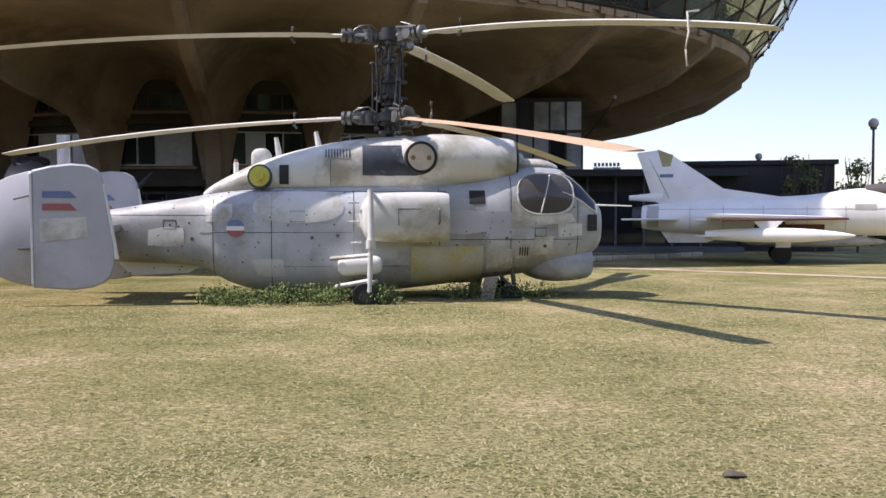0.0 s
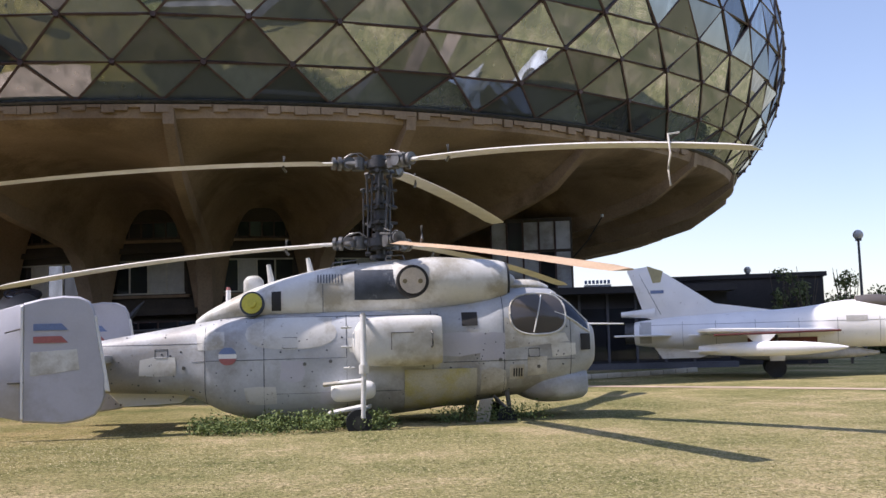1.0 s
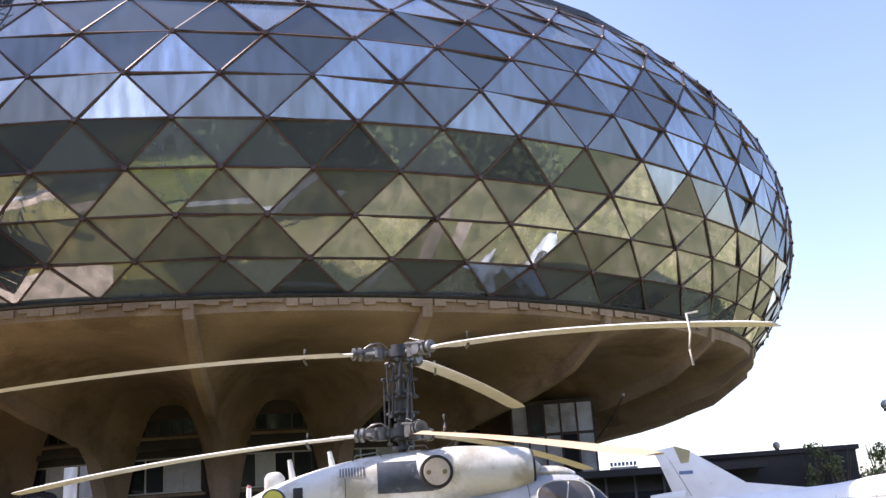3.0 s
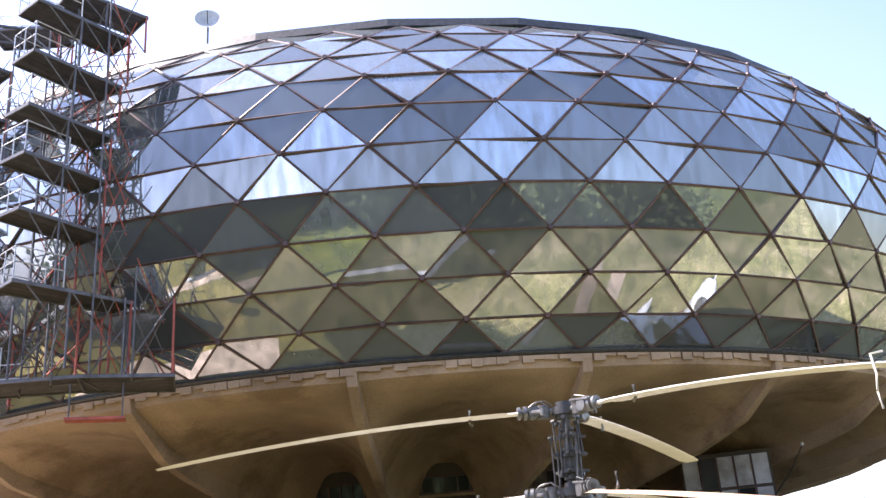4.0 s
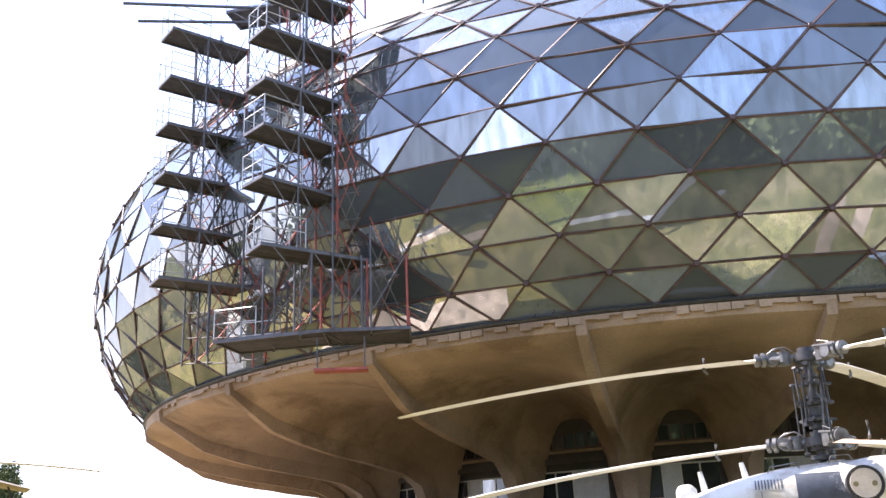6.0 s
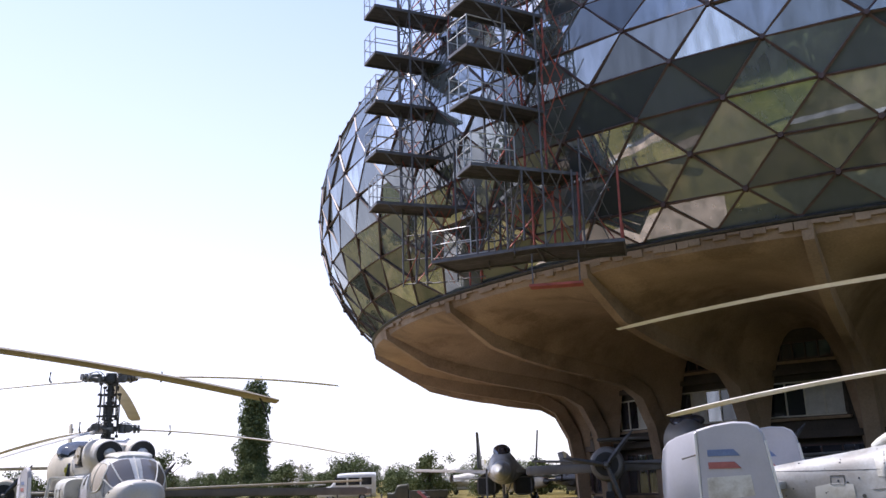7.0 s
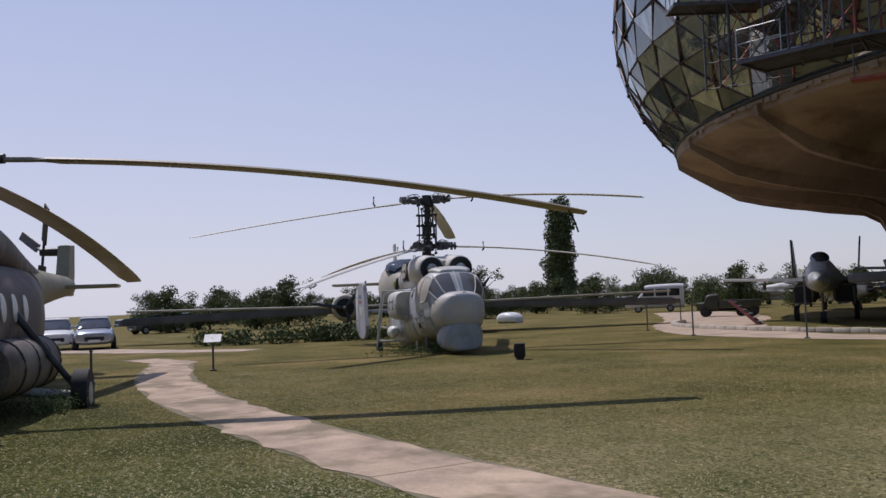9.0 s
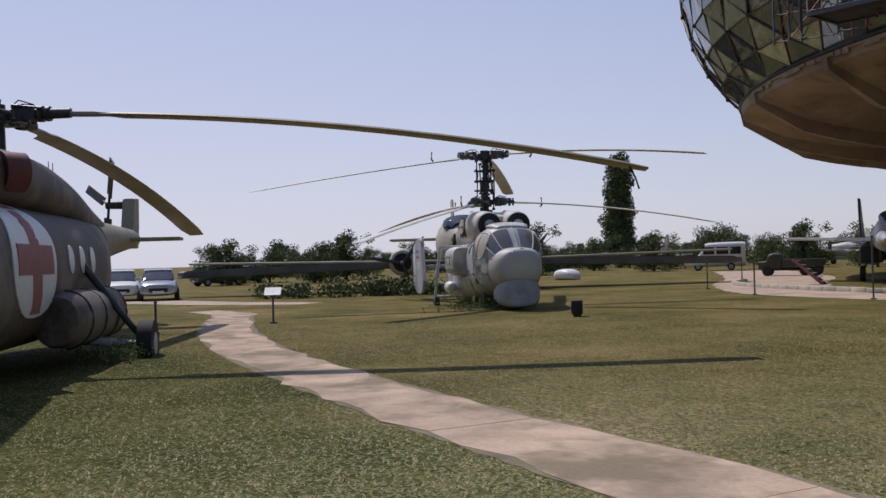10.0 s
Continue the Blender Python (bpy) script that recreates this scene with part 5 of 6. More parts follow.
# ---- transport helicopter with five blades ----
def mi_helicopter(m, heading):
    h = thing("medical_helicopter", m, "camouflaged medical transport helicopter with a red cross, on the lawn", "helicopter")
    body = [(6.0, 0.5, 1.2, 2.0), (5.6, 0.95, 0.85, 2.4), (4.6, 1.2, 0.62, 2.75), (3.0, 1.27, 0.55, 2.85), (0, 1.27, 0.55, 2.85), (-2.6, 1.25, 0.6, 2.85), (-4.0, 0.95, 1.15, 2.85), (-5.0, 0.62, 1.75, 2.85), (-8.0, 0.45, 2.1, 2.85), (-11.0, 0.3, 2.35, 2.85), (-11.6, 0.22, 2.4, 2.8)]
    sk = Skin(body, 2.8)
    part("fuselage", loft(bmesh.new(), body, 32, 2.8), CAMO, h)
    part("gearbox_cowling", loft(bmesh.new(), [(3.2, 0.6, 2.75, 3.3), (2.6, 0.85, 2.7, 3.65), (0.8, 0.9, 2.7, 3.75), (-0.8, 0.85, 2.65, 3.72), (-2.4, 0.8, 2.55, 3.5), (-4.2, 0.66, 2.4, 3.22), (-6.2, 0.46, 2.4, 2.98)], 24, 2.5), CAMO, h)
    for s in (-1, 1):
        part("exhaust", disc(bmesh.new(), (2.1, s * 0.86, 3.25), (-0.9, s, 0), 0.3, 0.35), DARK_RED, h, "red exhaust cover")
        part("intake", disc(bmesh.new(), (3.2, s * 0.42, 3.1), (1, 0, 0), 0.3, 0.2), DARK_STEEL, h)
        part("cross_field", sk.patch(bmesh.new(), oval(2.4, 1.95, 1.05, 0.86, 24, 2.4), s, 0.012), WHITE, h, "white field behind the red cross")
        part("cross_upright", sk.patch(bmesh.new(), rect(2.18, 1.15, 2.62, 2.74), s, 0.02), RED, h, "red cross upright bar")
        part("cross_bar", sk.patch(bmesh.new(), rect(1.55, 1.72, 3.25, 2.16), s, 0.024), RED, h, "red cross bar")
        for x in (0.4, -0.35, -1.1):
            part("porthole", sk.patch(bmesh.new(), oval(x, 1.95, 0.17, 0.24), s, 0.015), GLOBE, h, "pale round cabin window")
        part("fuel_tank", loft(bmesh.new(), [(1.6, 0.2, 0.75, 1.25), (1.35, 0.4, 0.55, 1.42), (-0.9, 0.42, 0.52, 1.45), (-1.9, 0.4, 0.55, 1.42), (-2.25, 0.2, 0.75, 1.2)], 22, 2.2, side=s * 1.3), CAMO, h, "brown camouflaged side fuel tank")
        for x in (1.0, 0.0, -1.0, -1.7):
            part("tank_strap", tube(bmesh.new(), [(x, s * (1.3 + 0.44 * math.cos(a)), 0.98 + 0.47 * math.sin(a)) for a in [radians(-90 + 15 * k) for k in range(13)]], 0.018, 6), DARK_STEEL, h)
        b = bmesh.new()
        rod(b, (-0.5, s * 1.2, 1.9), (-0.7, s * 2.15, 0.55), 0.07, 0.055, 10)
        part("landing_strut", b, DARK_STEEL, h)
        b = bmesh.new()
        rod(b, (-0.2, s * 0.8, 0.62), (-0.7, s * 2.1, 0.4), 0.08, None, 10)
        part("landing_brace", b, PALE_METAL, h)
        part("main_wheel", disc(bmesh.new(), (-0.7, s * 2.28, 0.42), (0, 1, 0), 0.43, 0.26, 22), BLACK, h)
        part("wheel_hub", disc(bmesh.new(), (-0.7, s * 2.28, 0.42), (0, 1, 0), 0.2, 0.28, 14), PALE_METAL, h)
        part("stabiliser", wing(bmesh.new(), [(-9.2, s * 0.3), (-9.4, s * 1.7), (-10.1, s * 1.7), (-10.2, s * 0.3)], 0.09, Matrix.Translation((0, 0, 2.55))), TAN, h)
        part("cockpit_window", sk.patch(bmesh.new(), rect(4.7, 1.7, 5.4, 2.3), s, 0.015), DARK_GLASS, h)
    part("tail_boom", loft(bmesh.new(), [(-4.3, 0.9, 1.36, 2.98), (-5.2, 0.68, 1.75, 2.97), (-8.0, 0.5, 2.08, 2.93), (-11.0, 0.34, 2.32, 2.9), (-11.75, 0.25, 2.38, 2.84)], 24, 2.2), TAN, h, "khaki tail boom")
    part("tail_pylon", plate(bmesh.new(), [(-10.9, 2.35), (-11.5, 3.8), (-12.15, 3.85), (-12.1, 3.0), (-11.9, 2.35)], 0.34), TAN, h, "khaki tail pylon")
    hub = part("tail_rotor_hub", rod(bmesh.new(), (-12.0, -0.1, 3.65), (-12.0, -0.75, 3.65), 0.13, 0.11, 12), DARK_STEEL, h)
    for a in (40, 160, 280):
        e = Vector((math.cos(radians(a)) * 0.91, math.cos(radians(a)) * 0.42, math.sin(radians(a))))
        o = Vector((-12.0, -0.66, 3.65))
        b = bmesh.new()
        side = Vector((e.z, 0.5, -e.x)) * 0.13
        lo, hi = o + e * 0.4 + Vector((0, -0.05, 0)), o + e * 1.85 + Vector((0, -0.22, 0))
        for k in (0, 1):
            off = Vector((0, 0.02 * (1 - 2 * k), 0))
            vs = [b.verts.new(q + off) for q in (lo - side, lo + side, hi + side, hi - side)]
            b.faces.new(vs if k else vs[::-1])
        b.verts.ensure_lookup_table()
        for k in range(4):
            b.faces.new((b.verts[k], b.verts[(k + 1) % 4], b.verts[4 + (k + 1) % 4], b.verts[4 + k]))
        rod(b, o, lo, 0.04, None, 6)
        part("tail_rotor_blade", b, DARK_STEEL, hub, "", False)
    for x in (-2.4, -2.7):
        part("whip_aerial", rod(bmesh.new(), (x, 0.2, 3.2), (x, 0.2, 3.9), 0.015, 0.008, 6), DARK_STEEL, h)
    part("rotor_mast", rod(bmesh.new(), (0, 0, 3.6), (0, 0, 4.5), 0.16, 0.14, 14), DARK_STEEL, h)
    angles = [a - heading for a in (57, 146, -14, 218, 290)]
    hub = part("rotor_hub", hub_mesh(bmesh.new(), [], 4.42), DARK_STEEL, h, "dark main rotor hub")
    for a in angles:
        part("blade_sleeve", hub_mesh(bmesh.new(), [a], 4.42, 1.3, 0.17), DARK_STEEL, hub)
    for a, d in zip(angles, (1.25, 1.75, 1.5, 1.5, 1.5)):
        bl = part("rotor_blade", blade_mesh(bmesh.new(), 10.9 if a == angles[0] else 10.65, 0.52, 1.2, d, 0.07, 0.38, 0.045), BLADE_KHAKI, h, "khaki drooping main rotor blade")
        bl.matrix_local = Matrix.Translation((0, 0, 4.42)) @ Matrix.Rotation(radians(a), 4, "Z")
    part("blade_tether", tube(bmesh.new(), [(-0.1, 0, 0), (0, 0.02, -0.2), (0.05, 0, -0.38)], 0.016, 6), BLACK, h).matrix_local = Matrix.Translation((0, 0, 4.42)) @ Matrix.Rotation(radians(angles[0]), 4, "Z") @ Matrix.Translation((10.7, 0, -1.2))
    return h


mi_helicopter(pose(-17.53, 1.38, -0.2, 0, 0, -22.5), -22.5)


# ---- scaffold on the rotunda ----
def polar(az, d, z):
    a = radians(az)
    return Vector((d * math.sin(a), d * math.cos(a), z))


def platform(name, near_l, near_r, depth, z, rail=True, posts=True, lower=None):
    """A scaffold bay: plank deck from near_l to near_r, running back by depth, on a steel frame, with rails."""
    a, b = Vector(near_l), Vector(near_r)
    u = (b - a).normalized()
    v = Vector((-u.y, u.x, 0)) * depth
    ln = (b - a).length
    t = thing("scaffold_platform", Matrix.Translation((a.x, a.y, z)), "steel scaffold platform with plank deck and guard rails", "scaffold", "scaffold platforms")
    turn = Matrix((( u.x, v.x / depth, 0, 0), (u.y, v.y / depth, 0, 0), (0, 0, 1, 0), (0, 0, 0, 1)))
    n = max(3, int(depth / 0.28))
    for k in range(n):
        w = depth / n
        part("plank", box(bmesh.new(), (0, k * w + 0.015, -0.05), (ln, (k + 1) * w - 0.015, 0.0), turn), DECK, t, "", False)
    for y in (0.0, depth):
        part("edge_beam", box(bmesh.new(), (0, y - 0.03, -0.13), (ln, y + 0.03, -0.02), turn), SCAFFOLD, t, "", False)
    for x in (0.0, ln):
        part("edge_beam", box(bmesh.new(), (x - 0.03, 0, -0.13), (x + 0.03, depth, -0.02), turn), SCAFFOLD, t, "", False)
    if rail:
        def P(x, y, h):
            return turn @ Vector((x, y, h))
        for h in (0.55, 1.05):
            part("guard_rail", tube(bmesh.new(), [P(min(1.6, ln), 0, h), P(0, 0, h), P(0, depth, h), P(min(1.6, ln), depth, h)], 0.022, 5), RAIL_PALE, t, "pale guard rail")
        for x, y in ((0, 0), (0, depth), (min(1.6, ln), 0), (min(1.6, ln), depth), (0, depth / 2)):
            part("rail_post", rod(bmesh.new(), P(x, y, 0), P(x, y, 1.07), 0.022, None, 5), RAIL_PALE, t)
    if lower is not None:
        dz = lower - z
        for i, (x, y) in enumerate(((ln * 0.45, 0), (ln * 0.98, 0), (ln * 0.45, depth), (ln * 0.98, depth))):
            part("standard", rod(bmesh.new(), turn @ Vector((x, y, 0)), turn @ Vector((x, y, dz)), 0.04, None, 6), SCAFFOLD_RED if i % 2 else SCAFFOLD, t)
        for x0, x1, y in ((0.45, 0.98, 0), (0.98, 0.45, depth)):
            part("diagonal_brace", rod(bmesh.new(), turn @ Vector((ln * x0, y, 0)), turn @ Vector((ln * x1, y, dz)), 0.028, None, 5), SCAFFOLD_RED if y else SCAFFOLD, t)
        part("diagonal_brace", rod(bmesh.new(), turn @ Vector((ln * 0.45, 0, 0)), turn @ Vector((ln * 0.45, depth, dz)), 0.028, None, 5), SCAFFOLD, t)
        part("diagonal_brace", rod(bmesh.new(), turn @ Vector((ln * 0.1, 0, -0.1)), turn @ Vector((ln * 0.45, 0, dz * 0.6)), 0.028, None, 5), SCAFFOLD, t)
    return t


last = 9.3
for z in (12.25, 14.37, 16.5, 18.6, 20.7, 22.9):
    platform("p", polar(-41.6, 35.0, 0), polar(-36.6 if z > 12.5 else -35.0, 36.3, 0), 1.3, z, True, True, last)
    last = z
last = 9.3
for z, right in ((11.9, -28.7), (14.3, -30.6), (16.25, -30.6), (18.0, -30.4), (20.05, -30.0), (22.05, -29.6)):
    platform("q", polar(-35.5, 29.6, 0), polar(right, 31.4, 0), 1.3, z, True, True, last)
    last = z
platform("top", polar(-33.5, 31.0, 0), polar(-28.6, 32.2, 0), 1.4, 23.7, True, True, 22.05)
platform("top", polar(-38.2, 35.8, 0), polar(-34.0, 34.6, 0), 1.4, 24.4, True, True, 22.9)
platform("base", polar(-38.2, 33.2, 0), polar(-31.6, 31.4, 0), 2.0, 9.4, True, True, 11.9)
platform("base", polar(-31.6, 31.2, 0), polar(-26.2, 31.0, 0), 2.2, 9.35, False, True, 11.9)
crane = thing("scaffold_jib", Matrix.Translation(polar(-41, 34, 24)), "long steel jib beams atop the scaffold", "scaffold")
for k in range(2):
    part("jib_beam", rod(bmesh.new(), polar(-43.9 - k, 34.0, 22.3 + 0.7 * k) - polar(-41, 34, 24), polar(-36.0, 34.6, 23.2 + 0.7 * k) - polar(-41, 34, 24), 0.07, None, 6), SCAFFOLD, crane)
rng = random.Random(5)
web = thing("scaffold_lattice", Matrix.Translation((0, 0, 0)), "dense lattice of dark scaffold tubes against the glass", "scaffold", "", "stuff")
bm, bm2 = bmesh.new(), bmesh.new()
for az, d in ((-38.5, 36.9), (-36.6, 36.2), (-34.6, 34.3), (-33.0, 32.6), (-31.0, 31.5), (-28.6, 31.9), (-40.0, 37.0)):
    top = 23.3 if az < -30 else 13
    for dd in (0.0, 0.9):
        rod(bm, polar(az, d - dd, 9.2), polar(az, d - dd, top), 0.035, None, 5)
    z = 9.3
    while z < top - 1:
        rod(bm if rng.random() < 0.7 else bm2, polar(az, d, z), polar(az + 1.7, d - 0.9, z + 2.0), 0.024, None, 4)
        rod(bm if rng.random() < 0.7 else bm2, polar(az, d - 0.9, z + 2.0), polar(az + 1.7, d, z), 0.024, None, 4)
        rod(bm, polar(az, d, z), polar(az + 1.8, d - 0.4, z), 0.026, None, 4)
        rod(bm, polar(az, d, z), polar(az, d - 0.9, z), 0.024, None, 4)
        z += 1.0
part("lattice_tube", bm, SCAFFOLD, web, "dark steel scaffold tubes", False)["kind"] = "stuff"
part("rusty_tube", bm2, SCAFFOLD_RED, web, "rusty red scaffold tubes", False)["kind"] = "stuff"
cradle = thing("hanging_cradle", Matrix.Translation(polar(-30.5, 31.4, 7.9)), "rusty work cradle hanging below the rim", "cradle")
part("cradle_floor", box(bmesh.new(), (-0.9, -0.3, 0), (0.9, 0.3, 0.08), Matrix.Rotation(radians(25), 4, "Z")), SCAFFOLD_RED, cradle)
for x in (-0.8, 0.8):
    part("hanger", rod(bmesh.new(), Matrix.Rotation(radians(25), 4, "Z") @ Vector((x, 0, 0)), Matrix.Rotation(radians(25), 4, "Z") @ Vector((x, 0, 1.2)), 0.025, None, 6), SCAFFOLD, cradle)

# ---- roof dish ----
dish = thing("satellite_dish", Matrix.Translation(polar(-24.6, 35.4, 24.2)), "pale satellite dish on the museum roof edge", "satellite dish")
part("dish_mast", rod(bmesh.new(), (0, 0, 0), (0, 0, 1.5), 0.05, None, 8), DARK_STEEL, dish)
bm = bmesh.new()
face = Vector((0.35, -0.9, 0.25)).normalized()
q = face.to_track_quat("Z", "Y")
rings = [[bm.verts.new(Vector((0, 0, 1.75)) + q @ Vector((r * math.cos(math.tau * k / 20), r * math.sin(math.tau * k / 20), 0.5 * r * r))) for k in range(20)] for r in (0.02, 0.2, 0.4, 0.55)]
skin(bm, rings, False)
part("dish_bowl", bm, GREY, dish)
part("feed_arm", rod(bmesh.new(), (0, 0, 1.45), Vector((0, 0, 1.75)) + face * 0.6, 0.02, None, 6), DARK_STEEL, dish)


# ---- windows in the wall under the shell ----
def wall_window(deg, r, z0, z1, width, panes, curtain, label):
    t = thing("wall_window", museum.matrix_world @ HOME @ Matrix.Translation(ring(r, deg, z0)) @ Matrix.Rotation(-FACE + radians(deg), 4, "Z"), label, "window", "windows under the shell", "structure")
    hw = width / 2
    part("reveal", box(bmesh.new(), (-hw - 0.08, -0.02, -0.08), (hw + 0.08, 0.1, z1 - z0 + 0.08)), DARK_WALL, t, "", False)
    part("sill", box(bmesh.new(), (-hw - 0.2, -0.22, -0.2), (hw + 0.2, 0.05, -0.08)), CONCRETE, t, "", False)
    for k in range(panes):
        x0, x1 = -hw + width * k / panes, -hw + width * (k + 1) / panes
        pale = curtain and k in curtain
        part("pane", box(bmesh.new(), (x0 + 0.04, -0.045, 0.04), (x1 - 0.04, -0.03, z1 - z0 - 0.04)), CURTAIN if pale else DARK_GLASS, t, "", False)
        part("mullion", box(bmesh.new(), (x0 - 0.035, -0.08, 0), (x0 + 0.035, -0.025, z1 - z0)), PALE_FRAME if curtain else FRAME_RUST, t, "", False)
    for z in (0.0, z1 - z0):
        part("rail", box(bmesh.new(), (-hw, -0.08, z - 0.035), (hw, -0.025, z + 0.035)), PALE_FRAME if curtain else FRAME_RUST, t, "", False)
    return t


for k in range(-5, 5):
    d = -11.3 + 15 * k
    wall_window(d, 18.86, 6.75, 7.5, 3.4, 6, None, "dark ribbon window high under the shell")
    wall_window(d - 0.8, 18.86, 4.2, 5.7, 3.4, 4, (2, 3) if k % 2 == 0 else (1,), "shaded window with pale frames and curtains")
    wall_window(d + 0.5, 18.86, 0.9, 2.9, 3.6, 4, None, "dark ground floor window under the shell")
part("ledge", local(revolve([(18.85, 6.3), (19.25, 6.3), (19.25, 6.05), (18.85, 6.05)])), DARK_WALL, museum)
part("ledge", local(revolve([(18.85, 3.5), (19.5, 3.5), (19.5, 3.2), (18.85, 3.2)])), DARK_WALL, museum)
# rough lower rim of broken render
for k in range(110):
    d = -48 + 0.8 * k + random.uniform(-0.15, 0.15)
    z = 9.9 - random.uniform(0.05, 0.27)
    ob = part("rim_slab", box(bmesh.new(), (-0.2 - random.random() * 0.05, -0.05, 0), (0.2, 0.07, 9.92 - z), Matrix.Translation(ring(31.88, d, z)) @ Matrix.Rotation(-FACE + radians(d), 4, "Z")), CONCRETE, museum, "", False)
    ob.data.transform(HOME)

# ---- glazed stair tower beside the rotunda ----
tower = thing("stair_tower", pose(4.9, 45.6, 0, 0, 0, -8), "glazed stair tower with pale blinds beside the rotunda", "tower", "", "structure")
part("tower_wall", box(bmesh.new(), (-2.0, 0.1, 0), (2.0, 3.5, 7.3)), DARK_WALL, tower, "", False)
for k in range(5):
    for z0, z1 in ((0.4, 3.4), (3.6, 5.6), (5.75, 7.1)):
        x = -1.95 + 0.78 * k
        part("pane", box(bmesh.new(), (x + 0.05, 0.02, z0), (x + 0.73, 0.06, z1)), GREY if (k * 3 + int(z0)) % 4 and z0 > 3 else DARK_GLASS, tower, "", False)
    part("mullion", box(bmesh.new(), (-1.99 + 0.78 * k, -0.04, 0), (-1.91 + 0.78 * k, 0.09, 7.2)), FRAME_RUST, tower, "", False)

# ---- low annex behind the white jet ----
annex = thing("annex_building", pose(3.0, 42.4, 0, 0, 0, -4), "low dark flat-roofed annex with glazed front", "building", "", "structure")
part("annex_wall", box(bmesh.new(), (-4, 0.2, 0), (10.2, 8, 3.35)), ANNEX, annex, "", False)
part("roof", box(bmesh.new(), (-4.2, -0.9, 3.35), (10.4, 8.2, 3.65)), ANNEX, annex, "", False)
part("plinth", box(bmesh.new(), (-4.2, -0.5, 0), (10.4, 0.2, 0.25)), ANNEX_PALE, annex, "", False)
for k in range(11):
    part("door_pane", box(bmesh.new(), (-3.8 + 1.25 * k, 0.13, 0.4), (-2.7 + 1.25 * k, 0.17, 2.7)), DARK_GLASS, annex, "", False)
    part("post", box(bmesh.new(), (-3.92 + 1.25 * k, 0.06, 0.25), (-3.82 + 1.25 * k, 0.18, 3.35)), ANNEX_PALE, annex, "", False)
annex2 = thing("annex_block", pose(12.9, 43.6, 0, 0, 0, -14), "higher dark annex block behind the jet", "building", "", "structure")
part("block_wall", box(bmesh.new(), (-1.6, 0, 0), (5.0, 7, 3.95)), ANNEX, annex2, "", False)
part("parapet", box(bmesh.new(), (-1.75, -0.12, 3.95), (5.15, 7.1, 4.15)), ANNEX, annex2, "", False)
sign = thing("roof_sign", pose(7.75, 43.6, 3.6, 0, 0, -8), "pale roof sign with dark lettering shown as bars", "sign")
part("sign_board", box(bmesh.new(), (-0.65, 0, 0.02), (0.6, 0.08, 0.26)), GREY, sign, "", False)
for k in range(7):
    part("letter_bar", box(bmesh.new(), (-0.62 + 0.175 * k, 0.0, 0.3), (-0.5 + 0.175 * k, 0.05, 0.47)), BLUE, sign, "", False)
for x in (-0.5, 0.45):
    part("sign_post", rod(bmesh.new(), (x, 0.04, 0.0), (x, 0.04, 0.32), 0.02, None, 6), STEEL, sign)


def street_lamp(x, y, h, r):
    t = thing("street_lamp", pose(x, y, 0), "globe lamp on a slim grey post", "street lamp", "globe lamps")
    part("lamp_post", rod(bmesh.new(), (0, 0, 0), (0, 0, h - r), 0.09, 0.06, 10), ANNEX_PALE, t)
    part("collar", disc(bmesh.new(), (0, 0, h - 2 * r), (0, 0, 1), r * 0.6, 0.12, 12), ANNEX_PALE, t)
    b = bmesh.new()
    bmesh.ops.create_uvsphere(b, u_segments=16, v_segments=10, radius=r, matrix=Matrix.Translation((0, 0, h - r)))
    part("globe", b, GLOBE, t)


street_lamp(23.0, 50.1, 6.8, 0.27)
street_lamp(17.9, 53.0, 5.15, 0.2)


# ---- trees ----
def leaf_material(name, dark, light, flat=False):
    m = bpy.data.materials.new(name)
    m.use_nodes = True
    n, l = m.node_tree.nodes, m.node_tree.links
    g, ramp = n.new("ShaderNodeNewGeometry"), n.new("ShaderNodeValToRGB")
    ramp.color_ramp.elements[0].color, ramp.color_ramp.elements[1].color = (*dark, 1), (*light, 1)
    l.new(g.outputs["Random Per Island"], ramp.inputs["Fac"])
    bs = n["Principled BSDF"]
    l.new(ramp.outputs["Color"], bs.inputs["Base Color"])
    bs.inputs["Roughness"].default_value = 0.8
    if flat:
        up = n.new("ShaderNodeCombineXYZ")
        up.inputs[2].default_value = 1.0
        l.new(up.outputs[0], bs.inputs["Normal"])
    bs.inputs["Specular IOR Level"].default_value = 0.2
    return m


LEAVES = leaf_material("mixed_leaves", (0.06, 0.085, 0.035), (0.18, 0.21, 0.09))
GRASS_BLADES = leaf_material("grass_blades", (0.20, 0.19, 0.08), (0.46, 0.39, 0.22), True)
GREEN_BLADES = leaf_material("green_blades", (0.13, 0.14, 0.045), (0.31, 0.26, 0.12), True)
WEED_LEAVES = leaf_material("weed_leaves", (0.07, 0.11, 0.035), (0.22, 0.27, 0.10))


